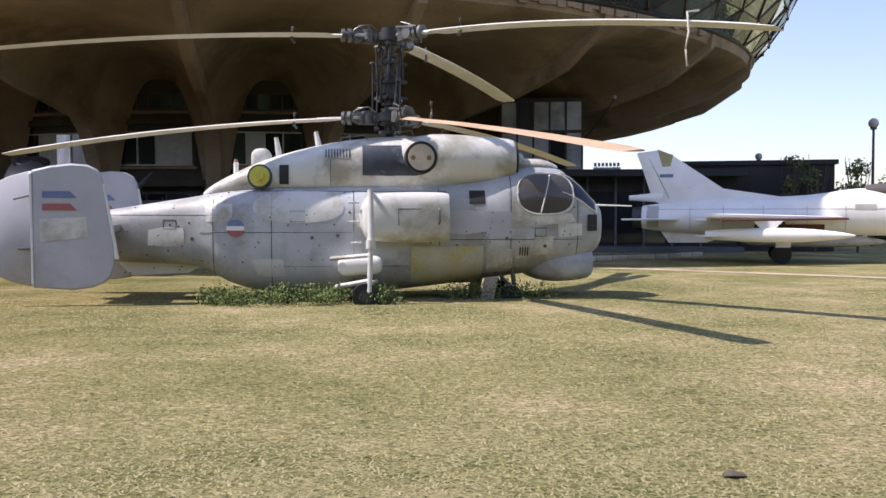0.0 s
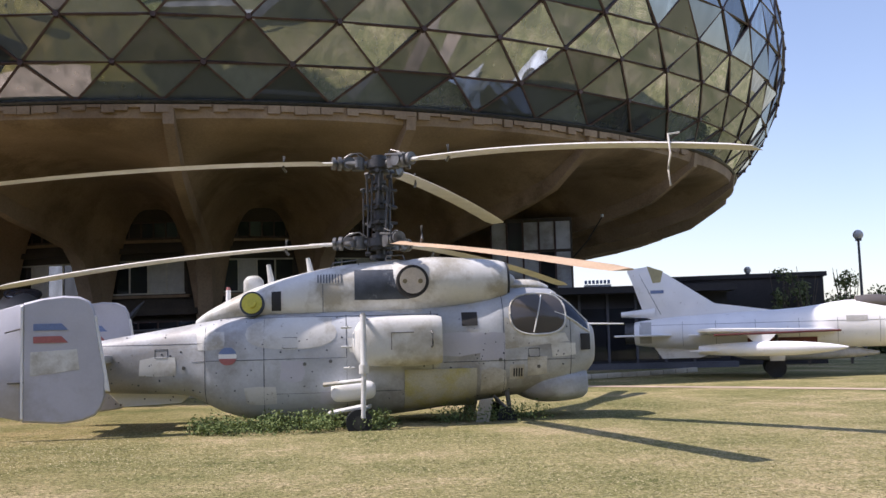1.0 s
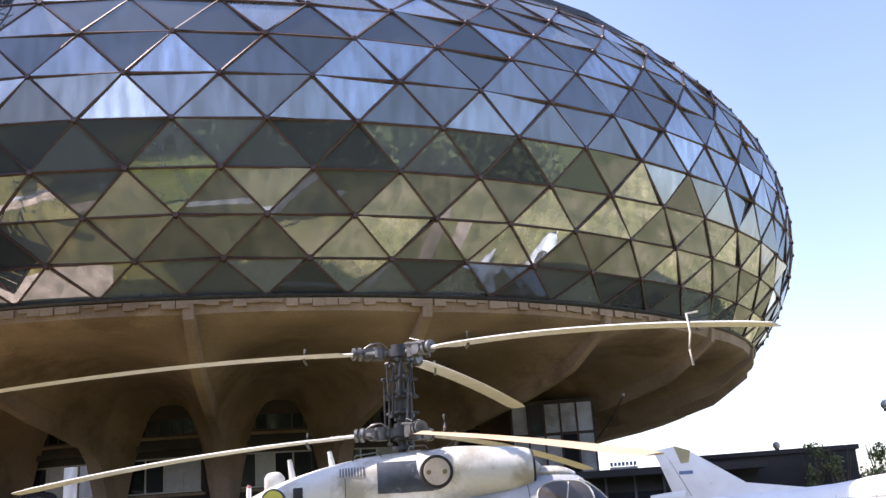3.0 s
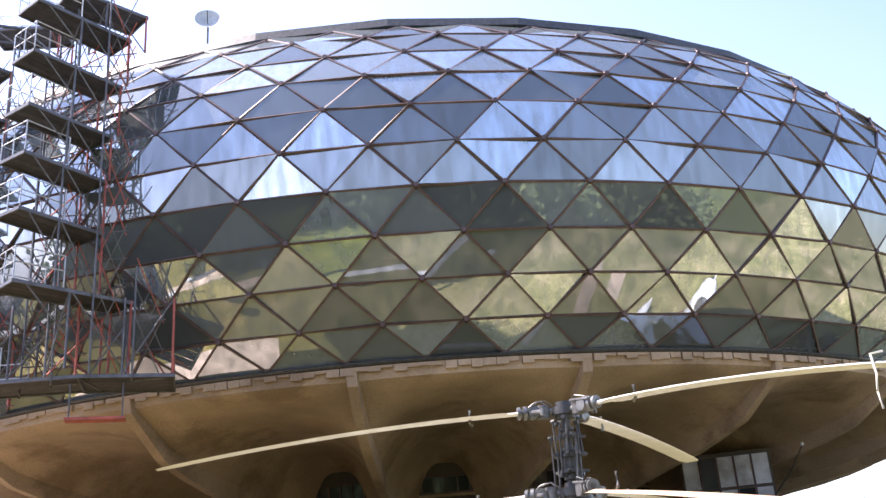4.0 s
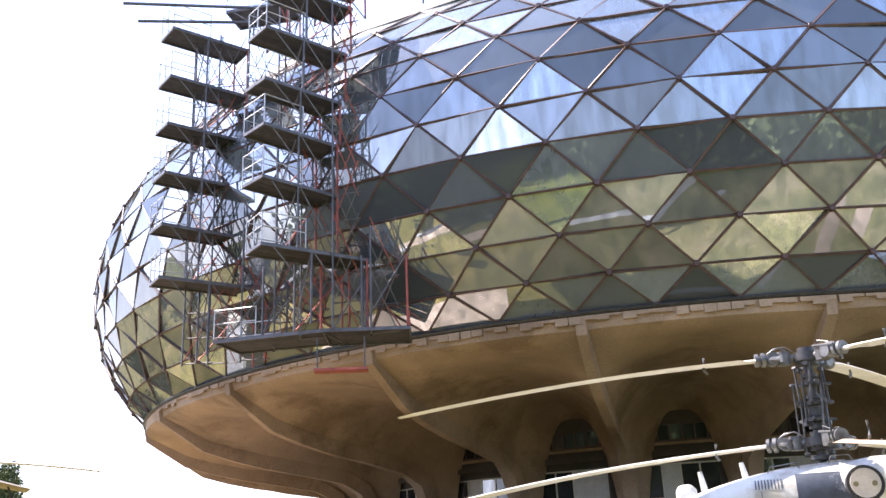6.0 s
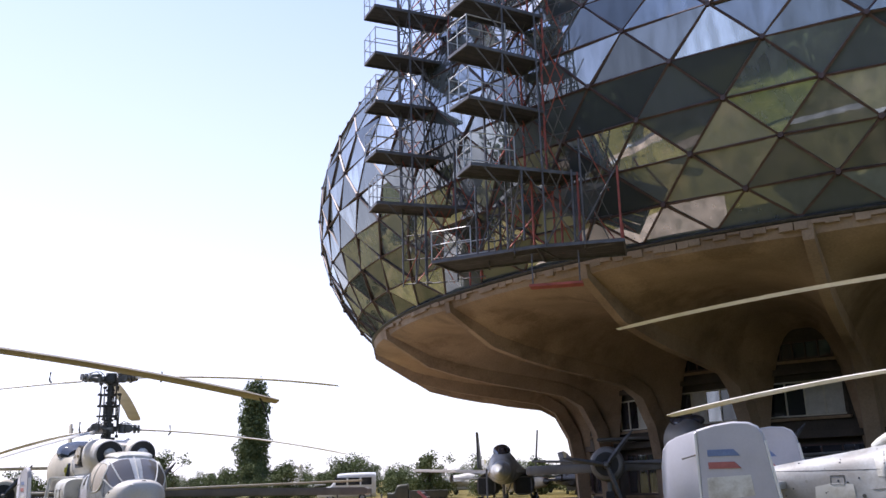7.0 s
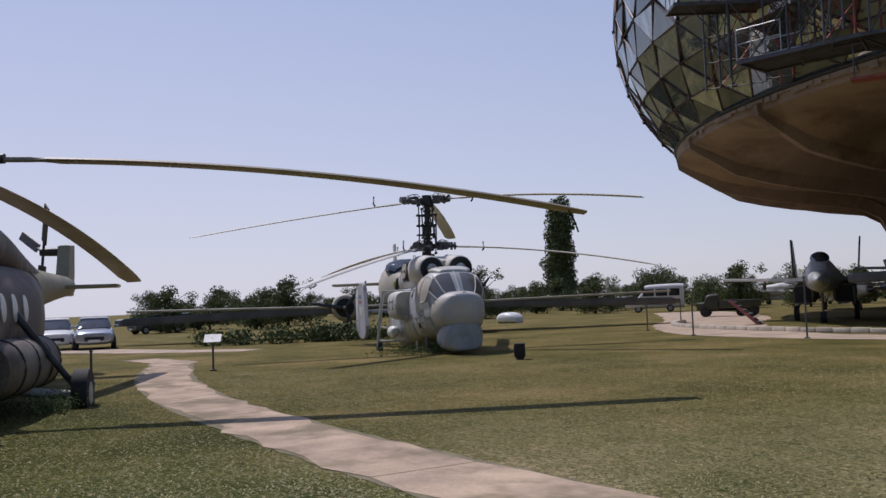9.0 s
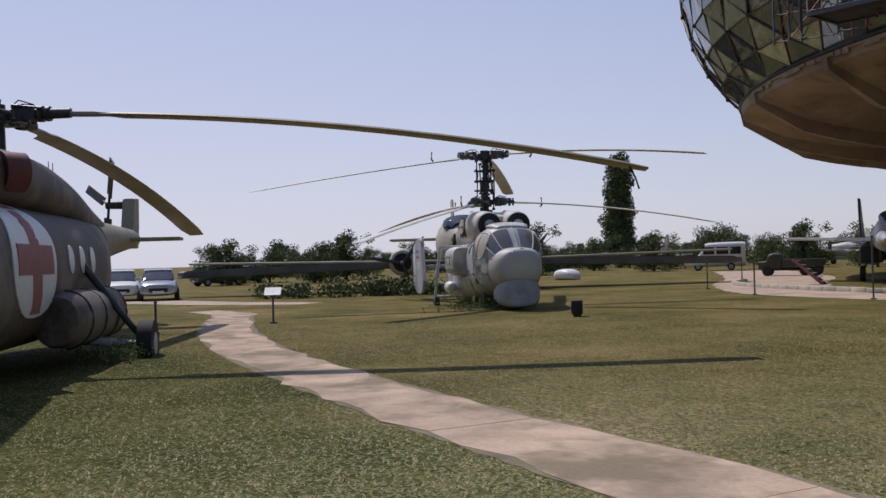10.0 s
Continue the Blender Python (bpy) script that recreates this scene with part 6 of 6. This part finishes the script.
def leaf_mesh(name, blobs, count, size, material, seed):
    """Small leaf quads scattered in blobs (x, y, z, rx, ry, rz)."""
    g = np.random.default_rng(seed)
    w = np.array([b[3] * b[4] * b[5] for b in blobs]) ** 0.8
    pick = g.choice(len(blobs), count, p=w / w.sum())
    B = np.array(blobs)[pick]
    d = g.normal(size=(count, 3))
    d /= np.linalg.norm(d, axis=1)[:, None]
    c = B[:, :3] + d * B[:, 3:] * (g.random(count) ** 0.45)[:, None]
    u, v = g.normal(size=(count, 3)), g.normal(size=(count, 3))
    u /= np.linalg.norm(u, axis=1)[:, None]
    v -= (u * v).sum(1)[:, None] * u
    v /= np.linalg.norm(v, axis=1)[:, None]
    s = size * g.uniform(0.5, 1.2, count)[:, None]
    verts = np.stack([c - u * s, c + v * s * 0.5, c + u * s, c - v * s * 0.5], 1).reshape(-1, 3)
    me = bpy.data.meshes.new(name)
    me.from_pydata(verts.tolist(), [], np.arange(count * 4).reshape(-1, 4).tolist())
    me.materials.append(material)
    return me


def crown_blobs(g, h, r):
    out = []
    for k in range(26):
        a, q = g.uniform(0, math.tau), g.uniform(0, 0.85) * r
        z = h * g.uniform(0.16, 0.86)
        s = r * g.uniform(0.26, 0.46) * (1.25 - z / h * 0.6)
        out.append((q * math.cos(a), q * math.sin(a), z, s, s, s * 0.8))
    return out


def bush_tree(variant):
    g = random.Random(40 + variant)
    h, r = (5.5, 3.1) if variant < 2 else (4.4, 3.3)
    me = leaf_mesh("crown", crown_blobs(g, h, r), 7000, 0.15, LEAVES, variant)
    t = thing("tree", pose(0, -300 - 20 * variant, 0), "dense green broadleaf tree at the edge of the field", "tree", "distant trees")
    b = bmesh.new()
    tube(b, [(0, 0, -0.1), (0.05, 0, h * 0.25), (-0.05, 0.05, h * 0.5), (0, 0, h * 0.75)], [0.2, 0.15, 0.1, 0.04], 8)
    for k in range(4):
        a = k * 1.6
        rod(b, (0, 0, h * (0.25 + 0.1 * k)), (r * 0.6 * math.cos(a), r * 0.6 * math.sin(a), h * (0.5 + 0.1 * k)), 0.07, 0.02, 6)
    part("trunk", b, BARK, t)
    cr = new("crown", me)
    cr.parent = t
    return t


masters = [bush_tree(k) for k in range(3)]
g = random.Random(9)
spots = []
for az, d in ((-72.5, 76), (-70.2, 82), (-67.5, 74), (-65.6, 84), (-61.5, 88), (-57.0, 92), (-54.0, 80), (-52.5, 86), (-50.5, 95), (-47.0, 84), (-45.2, 98), (-40.3, 92), (-38.6, 88), (-34.8, 82), (-32.0, 90), (-44.0, 105), (-30.0, 85),
             (21.5, 62), (22.6, 66), (24.0, 64), (25.6, 62), (27.2, 66), (29.0, 64), (31.5, 70)):
    p = polar(az, d, 0)
    spots.append((p.x, p.y, g.uniform(0.55, 0.85)))
for k in range(46):
    p = polar(-73 + 0.97 * k + g.uniform(-0.6, 0.6), g.uniform(108, 150), 0)
    spots.append((p.x, p.y, g.uniform(0.55, 0.95)))
for k in range(64):
    a = radians(-72 + 2.35 * k + g.uniform(-1.5, 1.5))
    d = g.uniform(50, 64)
    spots.append((-4 + d * math.sin(a), -d * math.cos(a) * 0.8 - 8, g.uniform(3.5, 4.5)))
for k in range(54):
    a = radians(-78 + 3.4 * k + g.uniform(-3, 3))
    d = g.uniform(52, 66)
    spots.append((-4 + d * math.sin(a), -d * math.cos(a) * 0.8 - 8, g.uniform(2.7, 3.6)))
used = [False] * 3
for i, (x, y, s) in enumerate(spots):
    v = i % 3
    m = Matrix.Translation((x, y, 0)) @ Matrix.Rotation(g.uniform(0, 6), 4, "Z")
    if not used[v]:
        t, used[v] = masters[v], True
        t.matrix_world = m @ Matrix.Scale(s, 4)
    else:
        t = copy_thing(masters[v], m)
        t.scale = (s, s, s * g.uniform(0.9, 1.1))
poplar = thing("poplar_tree", Matrix.Translation(polar(-49.0, 112, 0)), "tall columnar poplar, dense dark green", "tree")
part("trunk", tube(bmesh.new(), [(0, 0, -0.2), (0, 0, 6), (0, 0, 12.5)], [0.35, 0.22, 0.04], 8), BARK, poplar)
gb = random.Random(3)
cr = new("crown", leaf_mesh("crown", [(gb.uniform(-0.5, 0.5), gb.uniform(-0.5, 0.5), 1.5 + 11.2 * k / 22, 1.95 - 0.8 * (k / 22) ** 3 + gb.uniform(-0.3, 0.25), 1.9 - 0.8 * (k / 22) ** 3, 1.2) for k in range(23)], 22000, 0.18, LEAVES, 77))
cr.parent = poplar
# bare climbing shrubs before the annex
for x, y in ((15.6, 42.0), (16.6, 41.6), (18.4, 41.4)):
    s = thing("shrub", pose(x, y, 0), "sparse dark shrub in front of the annex", "shrub", "annex shrubs")
    b = bmesh.new()
    for k in range(9):
        a = gb.uniform(0, 6.28)
        tube(b, [(0, 0, 0), (0.2 * math.cos(a), 0.2 * math.sin(a), 1.8), (0.6 * math.cos(a), 0.4 * math.sin(a), gb.uniform(3.2, 4.4))], [0.05, 0.03, 0.01], 5)
    part("stem", b, BARK, s)
    cr = new("foliage", leaf_mesh("foliage", [(gb.uniform(-0.5, 0.5), 0, gb.uniform(1.0, 4.2), 0.35, 0.3, 0.4) for k in range(9)], 500, 0.1, LEAVES, int(x * 10)))
    cr.parent = s


# ---- vehicles ----
def car(m, label, paint, van=False):
    t = thing("van" if van else "car", m, label, "van" if van else "car")
    if van:
        part("body", loft(bmesh.new(), [(2.45, 0.75, 0.45, 0.95), (2.3, 0.92, 0.35, 1.15), (1.5, 0.97, 0.32, 1.25), (1.3, 0.98, 0.32, 1.35), (0.75, 0.98, 0.32, 2.05), (0.5, 0.98, 0.32, 2.3), (-2.2, 0.97, 0.32, 2.35), (-2.4, 0.92, 0.4, 2.2)], 24, 5.5), paint, t)
        part("windscreen", box(bmesh.new(), (-0.02, -0.8, -0.4), (0.02, 0.8, 0.36), Matrix.Translation((1.1, 0, 1.72)) @ Matrix.Rotation(radians(-38), 4, "Y")), DARK_GLASS, t, "", False)
        for s in (-1, 1):
            for x0, x1 in ((0.0, 0.9), (-1.1, -0.15), (-2.1, -1.25)):
                part("side_window", box(bmesh.new(), (x0, s * 0.97, 1.35), (x1, s * 1.0, 1.95), None, 0.01), DARK_GLASS, t, "", False)
    else:
        part("body", loft(bmesh.new(), [(2.1, 0.6, 0.42, 0.7), (2.0, 0.82, 0.28, 0.82), (1.2, 0.88, 0.22, 0.98), (0.5, 0.89, 0.22, 1.02), (-1.3, 0.88, 0.22, 1.02), (-1.95, 0.82, 0.28, 0.98), (-2.05, 0.6, 0.4, 0.85)], 24, 4.0), paint, t)
        part("cabin_glass", loft(bmesh.new(), [(1.25, 0.7, 0.9, 1.0), (0.9, 0.74, 0.9, 1.2), (0.35, 0.7, 0.9, 1.42), (-1.0, 0.68, 0.9, 1.45), (-1.7, 0.68, 0.9, 1.2), (-1.9, 0.66, 0.9, 1.0)], 20, 4.0), DARK_GLASS, t)
        part("roof", loft(bmesh.new(), [(0.4, 0.62, 1.38, 1.46), (0.0, 0.66, 1.38, 1.5), (-0.9, 0.66, 1.38, 1.51), (-1.3, 0.6, 1.36, 1.44)], 20, 4.0), paint, t)
        for s in (-1, 1):
            part("headlight", box(bmesh.new(), (1.88, s * 0.62 - 0.16, 0.6), (2.06, s * 0.62 + 0.16, 0.76), None, 0.03), GLOBE, t)
            part("mirror", box(bmesh.new(), (0.7, s * 0.98 - 0.1, 0.98), (0.85, s * 0.98 + 0.1, 1.12), None, 0.03), paint, t)
        part("grille", box(bmesh.new(), (2.0, -0.42, 0.42), (2.12, 0.42, 0.6), None, 0.02), BLACK, t)
        part("number_plate", box(bmesh.new(), (2.1, -0.26, 0.36), (2.14, 0.26, 0.47)), WHITE, t, "", False)
    for x in (1.35, -1.3):
        for s in (-1, 1):
            wheel = part("wheel", disc(bmesh.new(), (x, s * 0.84, 0.31), (0, 1, 0), 0.31, 0.2, 20), BLACK, t)
            part("rim", disc(bmesh.new(), (x, s * 0.87, 0.31), (0, 1, 0), 0.19, 0.18, 14), RAIL_PALE, wheel)
    return t


car(pose(-48.0, 9.5, 0, 0, 0, -12), "white hatchback parked beside the lawn", CAR_WHITE)
car(pose(-46.6, 11.0, 0, 0, 0, -14), "silver-blue estate car parked beside the lawn", CAR_SILVER)
car(pose(-73.0, 22.0, 0, 0, 0, -80), "dark car parked far beyond the lawn", DULL_METAL)
car(pose(-78.0, 25.5, 0, 0, 0, -60), "dark car parked far beyond the lawn", CAR_SILVER)
car(pose(-56.3, 59.3, 0, 0, 0, 222), "white high-roofed van parked by the drive", CAR_WHITE, True)
truck = thing("army_truck", pose(-38.2, 46.6, 0, 0, 0, 215) @ Matrix.Scale(0.64, 4), "dark green army truck parked by the drive", "truck")
part("cab", loft(bmesh.new(), [(2.9, 0.9, 0.6, 1.4), (2.2, 1.0, 0.55, 1.45), (1.9, 1.0, 0.55, 2.1), (0.9, 1.0, 0.55, 2.2)], 20, 6), GREEN_PAINT, truck)
part("cargo_bed", box(bmesh.new(), (-2.9, -1.05, 0.85), (0.75, 1.05, 1.55), None, 0.03), GREEN_PAINT, truck)
part("chassis", box(bmesh.new(), (-2.8, -0.4, 0.5), (2.7, 0.4, 0.8), None, 0.02), BLACK, truck)
for x in (2.1, -1.2, -2.3):
    for s in (-1, 1):
        part("wheel", disc(bmesh.new(), (x, s * 0.95, 0.45), (0, 1, 0), 0.45, 0.28, 18), BLACK, truck)
steps = thing("boarding_steps", pose(-27.0, 35.1, 0, 0, 0, 120) @ Matrix.Scale(0.9, 4), "dark boarding steps with a red side panel beside the jet", "steps")
for k in range(6):
    part("tread", box(bmesh.new(), (-0.5, 0.25 * k, 0.2 * k + 0.15), (0.5, 0.25 * k + 0.24, 0.2 * k + 0.19)), RAIL_PALE, steps, "", False)
for s in (-1, 1):
    part("stringer", plate(bmesh.new(), [(0, 0), (0.2, 0), (1.55, 1.25), (1.4, 1.3)], 0.05, Matrix.Translation((s * 0.5, 0, 0)) @ Matrix.Rotation(radians(90), 4, "Z")), RED if s < 0 else SCAFFOLD, steps)
tent = thing("white_tarpaulin", Matrix.Translation(polar(-52.2, 62, 0)) @ Matrix.Scale(0.48, 4), "white tarpaulin cover draped beyond the far wing", "tarpaulin")
part("sheet", loft(bmesh.new(), [(-2.2, 0.6, 0, 0.7), (-1.5, 1.2, 0, 1.3), (0, 1.3, 0, 1.5), (1.4, 1.1, 0, 1.2), (2.0, 0.6, 0, 0.6)], 18, 3), WHITE, tent)

# ---- kerb, posts and small things on the lawn ----
kerb = thing("kerb", Matrix.Translation((CX, CY, 0)), "pale kerb of stone blocks round the museum lawn", "kerb", "", "structure")
for k in range(64):
    d = -50 + 1.42 * k / 1.0 * 0.9
    r = 34.2 - 1.6 * max(0, (-38 - d) / 12) ** 2
    part("kerb_stone", box(bmesh.new(), (-0.36, -0.1, 0), (0.36, 0.1, 0.17 + random.uniform(-0.015, 0.015)), Matrix.Translation(ring(r, d, 0)) @ Matrix.Rotation(-FACE + radians(d), 4, "Z"), 0.015), KERB, kerb).data.transform(HOME)


def info_post(x, y, h, panel, turn):
    t = thing("info_post", pose(x, y, 0, 0, 0, turn), "slim metal post with a small tilted sign plate" if panel else "slim dark metal post on the lawn", "post", "lawn posts")
    part("post_tube", rod(bmesh.new(), (0, 0, 0), (0, 0, h), 0.028, None, 8), SCAFFOLD, t)
    part("foot", disc(bmesh.new(), (0, 0, 0.02), (0, 0, 1), 0.09, 0.04, 12), SCAFFOLD, t)
    if panel:
        part("sign_plate", box(bmesh.new(), (-0.22, -0.012, -0.15), (0.22, 0.012, 0.15), Matrix.Translation((0, 0, h)) @ Matrix.Rotation(radians(-50), 4, "X")), RAIL_PALE, t, "", False)
    else:
        part("cap", disc(bmesh.new(), (0, 0, h), (0, 0, 1), 0.04, 0.05, 10), SCAFFOLD, t)


info_post(-23.95, 8.55, 0.85, True, 60)
info_post(-22.8, 5.2, 0.75, False, 80)
for x, y, h in ((-28.5, 29.4, 1.1), (-23.2, 26.2, 1.15), (-17.9, 25.3, 1.9), (-33.0, 36.5, 1.1)):
    info_post(x, y, h, False, 0)
crate = thing("spotlight_box", pose(-19.3, 15.1, 0, 0, 0, -40), "small dark metal lamp box standing on the lawn", "lamp box")
part("case", box(bmesh.new(), (-0.2, -0.14, 0.06), (0.2, 0.14, 0.42), None, 0.02), BLACK, crate)
part("stand", box(bmesh.new(), (-0.14, -0.1, 0), (0.14, 0.1, 0.06)), DARK_STEEL, crate, "", False)
part("lens", disc(bmesh.new(), (0, -0.14, 0.24), (0, 1, 0), 0.12, 0.03), DARK_GLASS, crate)
stone = thing("litter_scrap", pose(1.93, 5.89, 0) @ Matrix.Scale(0.7, 4), "crumpled brown scrap lying on the grass", "litter")
part("scrap", loft(bmesh.new(), [(-0.1, 0.03, 0, 0.03), (-0.04, 0.06, 0, 0.06), (0.05, 0.05, 0, 0.045), (0.1, 0.02, 0, 0.02)], 10, 2), BARK, stone)

# ---- weeds under the helicopters, bushes before the transport, and mown grass ----
# the last two clumps are larger bushes, darkening the space before the transport's wing
for i, (cx, cy, ln, wd, turn, n) in enumerate(((-2.4, 17.25, 3.2, 0.55, 0.1, 5200), (1.2, 18.4, 1.8, 0.4, 0.1, 1500), (-24.4, 15.0, 1.6, 0.9, 0.4, 1500), (-16.9, 3.0, 1.4, 0.5, 0.5, 900), (-39.5, 17.5, 7.0, 0.9, 1.1, 2600), (-37.0, 21.5, 6.0, 0.9, 1.1, 2200))):
    gb = random.Random(20 + i)
    blobs = []
    for k in range(60):
        u, v = gb.uniform(-1, 1) * ln / 2 * 1.1, gb.gauss(0, 0.5) * wd
        s = gb.uniform(0.07, 0.18) * (3.2 if i > 3 else 1.45)
        blobs.append((cx + u * math.cos(turn) - v * math.sin(turn), cy + u * math.sin(turn) + v * math.cos(turn), s * 0.7, s * 1.4, s * 1.4, s))
    wd_ob = new("weeds", leaf_mesh("weeds", blobs, n, 0.032 if i < 4 else 0.11, WEED_LEAVES if i < 4 else LEAVES, 300 + i))
    tagged(wd_ob, "green weeds and bushes grown up around the parked aircraft", "weeds", "", "stuff")

g = np.random.default_rng(11)
count = 220000
az = np.radians(g.uniform(-88, 30, count))
d = 4.3 + 20 * g.random(count) ** 1.7
X, Y = d * np.sin(az), d * np.cos(az)
path_x = np.array([-33.0, -29.5, -26.0, -21.0, -15.5, -10.6, -7.2, -4.6, -1.5, 2.5])
path_y = np.array([9.0, 9.2, 8.0, 6.4, 5.3, 4.8, 4.6, 4.5, 4.2, 3.2])
free = np.abs(Y - np.interp(X, path_x, path_y)) > 0.52 + 0.2 * g.random(count)
X, Y, d = X[free], Y[free], d[free]
count = len(X)
h = g.uniform(0.004, 0.012, count)
turn = g.uniform(0, math.tau, count)
w = 0.003 + 0.0005 * d
lean = (g.uniform(0.025, 0.07, count) * g.choice((-1, 1), count))[:, None] * np.stack([-np.sin(turn), np.cos(turn)], 1)
z0 = np.zeros(count)
P = np.stack([np.stack([X - w * np.cos(turn), Y - w * np.sin(turn), z0], 1), np.stack([X + w * np.cos(turn), Y + w * np.sin(turn), z0], 1), np.stack([X + lean[:, 0], Y + lean[:, 1], h], 1)], 1).reshape(-1, 3)
tri = P.reshape(-1, 3, 3)
area = np.cross(tri[:, 1] - tri[:, 0], tri[:, 2] - tri[:, 0])[:, 2]
tri[area < 0] = tri[area < 0][:, ::-1]
west = X + 5.0 * np.sin(Y * 0.5) + g.normal(0, 2.0, count) < -4.0
for name, mask, material, label in (("grass", ~west, GRASS_BLADES, "short mown blades of dry straw grass"), ("green_grass", west, GREEN_BLADES, "short mown blades of greener grass")):
    q = tri[mask]
    me = bpy.data.meshes.new(name)
    me.from_pydata(q.reshape(-1, 3).tolist(), [], np.arange(len(q) * 3).reshape(-1, 3).tolist())
    me.materials.append(material)
    tagged(new(name, me), label, "grass", "", "stuff")

# ---- slabs of the footpath ----
footpath = bpy.data.objects["footpath"]
curve = []
for i in range(len(PATH_LINE) - 1):
    p0, p1, p2, p3 = (Vector((*PATH_LINE[max(0, min(len(PATH_LINE) - 1, i + o))], 0)) for o in (-1, 0, 1, 2))
    for j in range(8):
        t = j / 8
        curve.append(0.5 * (2 * p1 + (p2 - p0) * t + (2 * p0 - 5 * p1 + 4 * p2 - p3) * t * t + (3 * p1 - p0 - 3 * p2 + p3) * t ** 3))
edge, run, k = [], 0.0, 0
marks = [curve[0]]
for p, q in zip(curve, curve[1:]):
    run += (q - p).length
    if run > 0.42:
        marks.append(q)
        run = 0.0
for i, p in enumerate(marks):
    d = (marks[min(i + 1, len(marks) - 1)] - marks[max(i - 1, 0)]).normalized()
    s = Vector((-d.y, d.x, 0))
    edge.append((p - s * (0.66 + random.uniform(-0.17, 0.07)), p + s * (0.66 + random.uniform(-0.17, 0.07))))
i = 0
while i < len(edge) - 1:
    j = min(i + random.choice((2, 3, 3, 4)), len(edge) - 1)
    gap = (marks[min(i + 1, len(marks) - 1)] - marks[i]).normalized() * 0.008
    low = [edge[m][0] for m in range(i, j + 1)] + [edge[m][1] for m in range(j, i - 1, -1)]
    low[0], low[-1] = low[0] + gap, low[-1] + gap
    h0 = 0.009 + random.uniform(0, 0.004)
    bm = bmesh.new()
    vb, vt = [bm.verts.new(v) for v in low], [bm.verts.new(v + Vector((0, 0, h0))) for v in low]
    bm.faces.new(vt)
    for m in range(len(low)):
        bm.faces.new((vb[m], vb[(m + 1) % len(low)], vt[(m + 1) % len(low)], vt[m]))
    bmesh.ops.recalc_face_normals(bm, faces=bm.faces)
    part("slab", bm, SLAB, footpath, "", False)
    i = j

# ---- slack cable by the stair tower ----
cable = thing("cable", Matrix.Translation((8.3, 44.9, 0)), "thin dark cable hanging beside the stair tower", "cable")
part("cable_wire", tube(bmesh.new(), [(-1.5, 0.3, 5.2), (-0.7, 0.1, 6.1), (0.0, 0.0, 7.2)], 0.03, 6), BLACK, cable)
part("cable_clip", disc(bmesh.new(), (0, 0, 7.25), (0, 0, 1), 0.08, 0.14, 8), RAIL_PALE, cable)
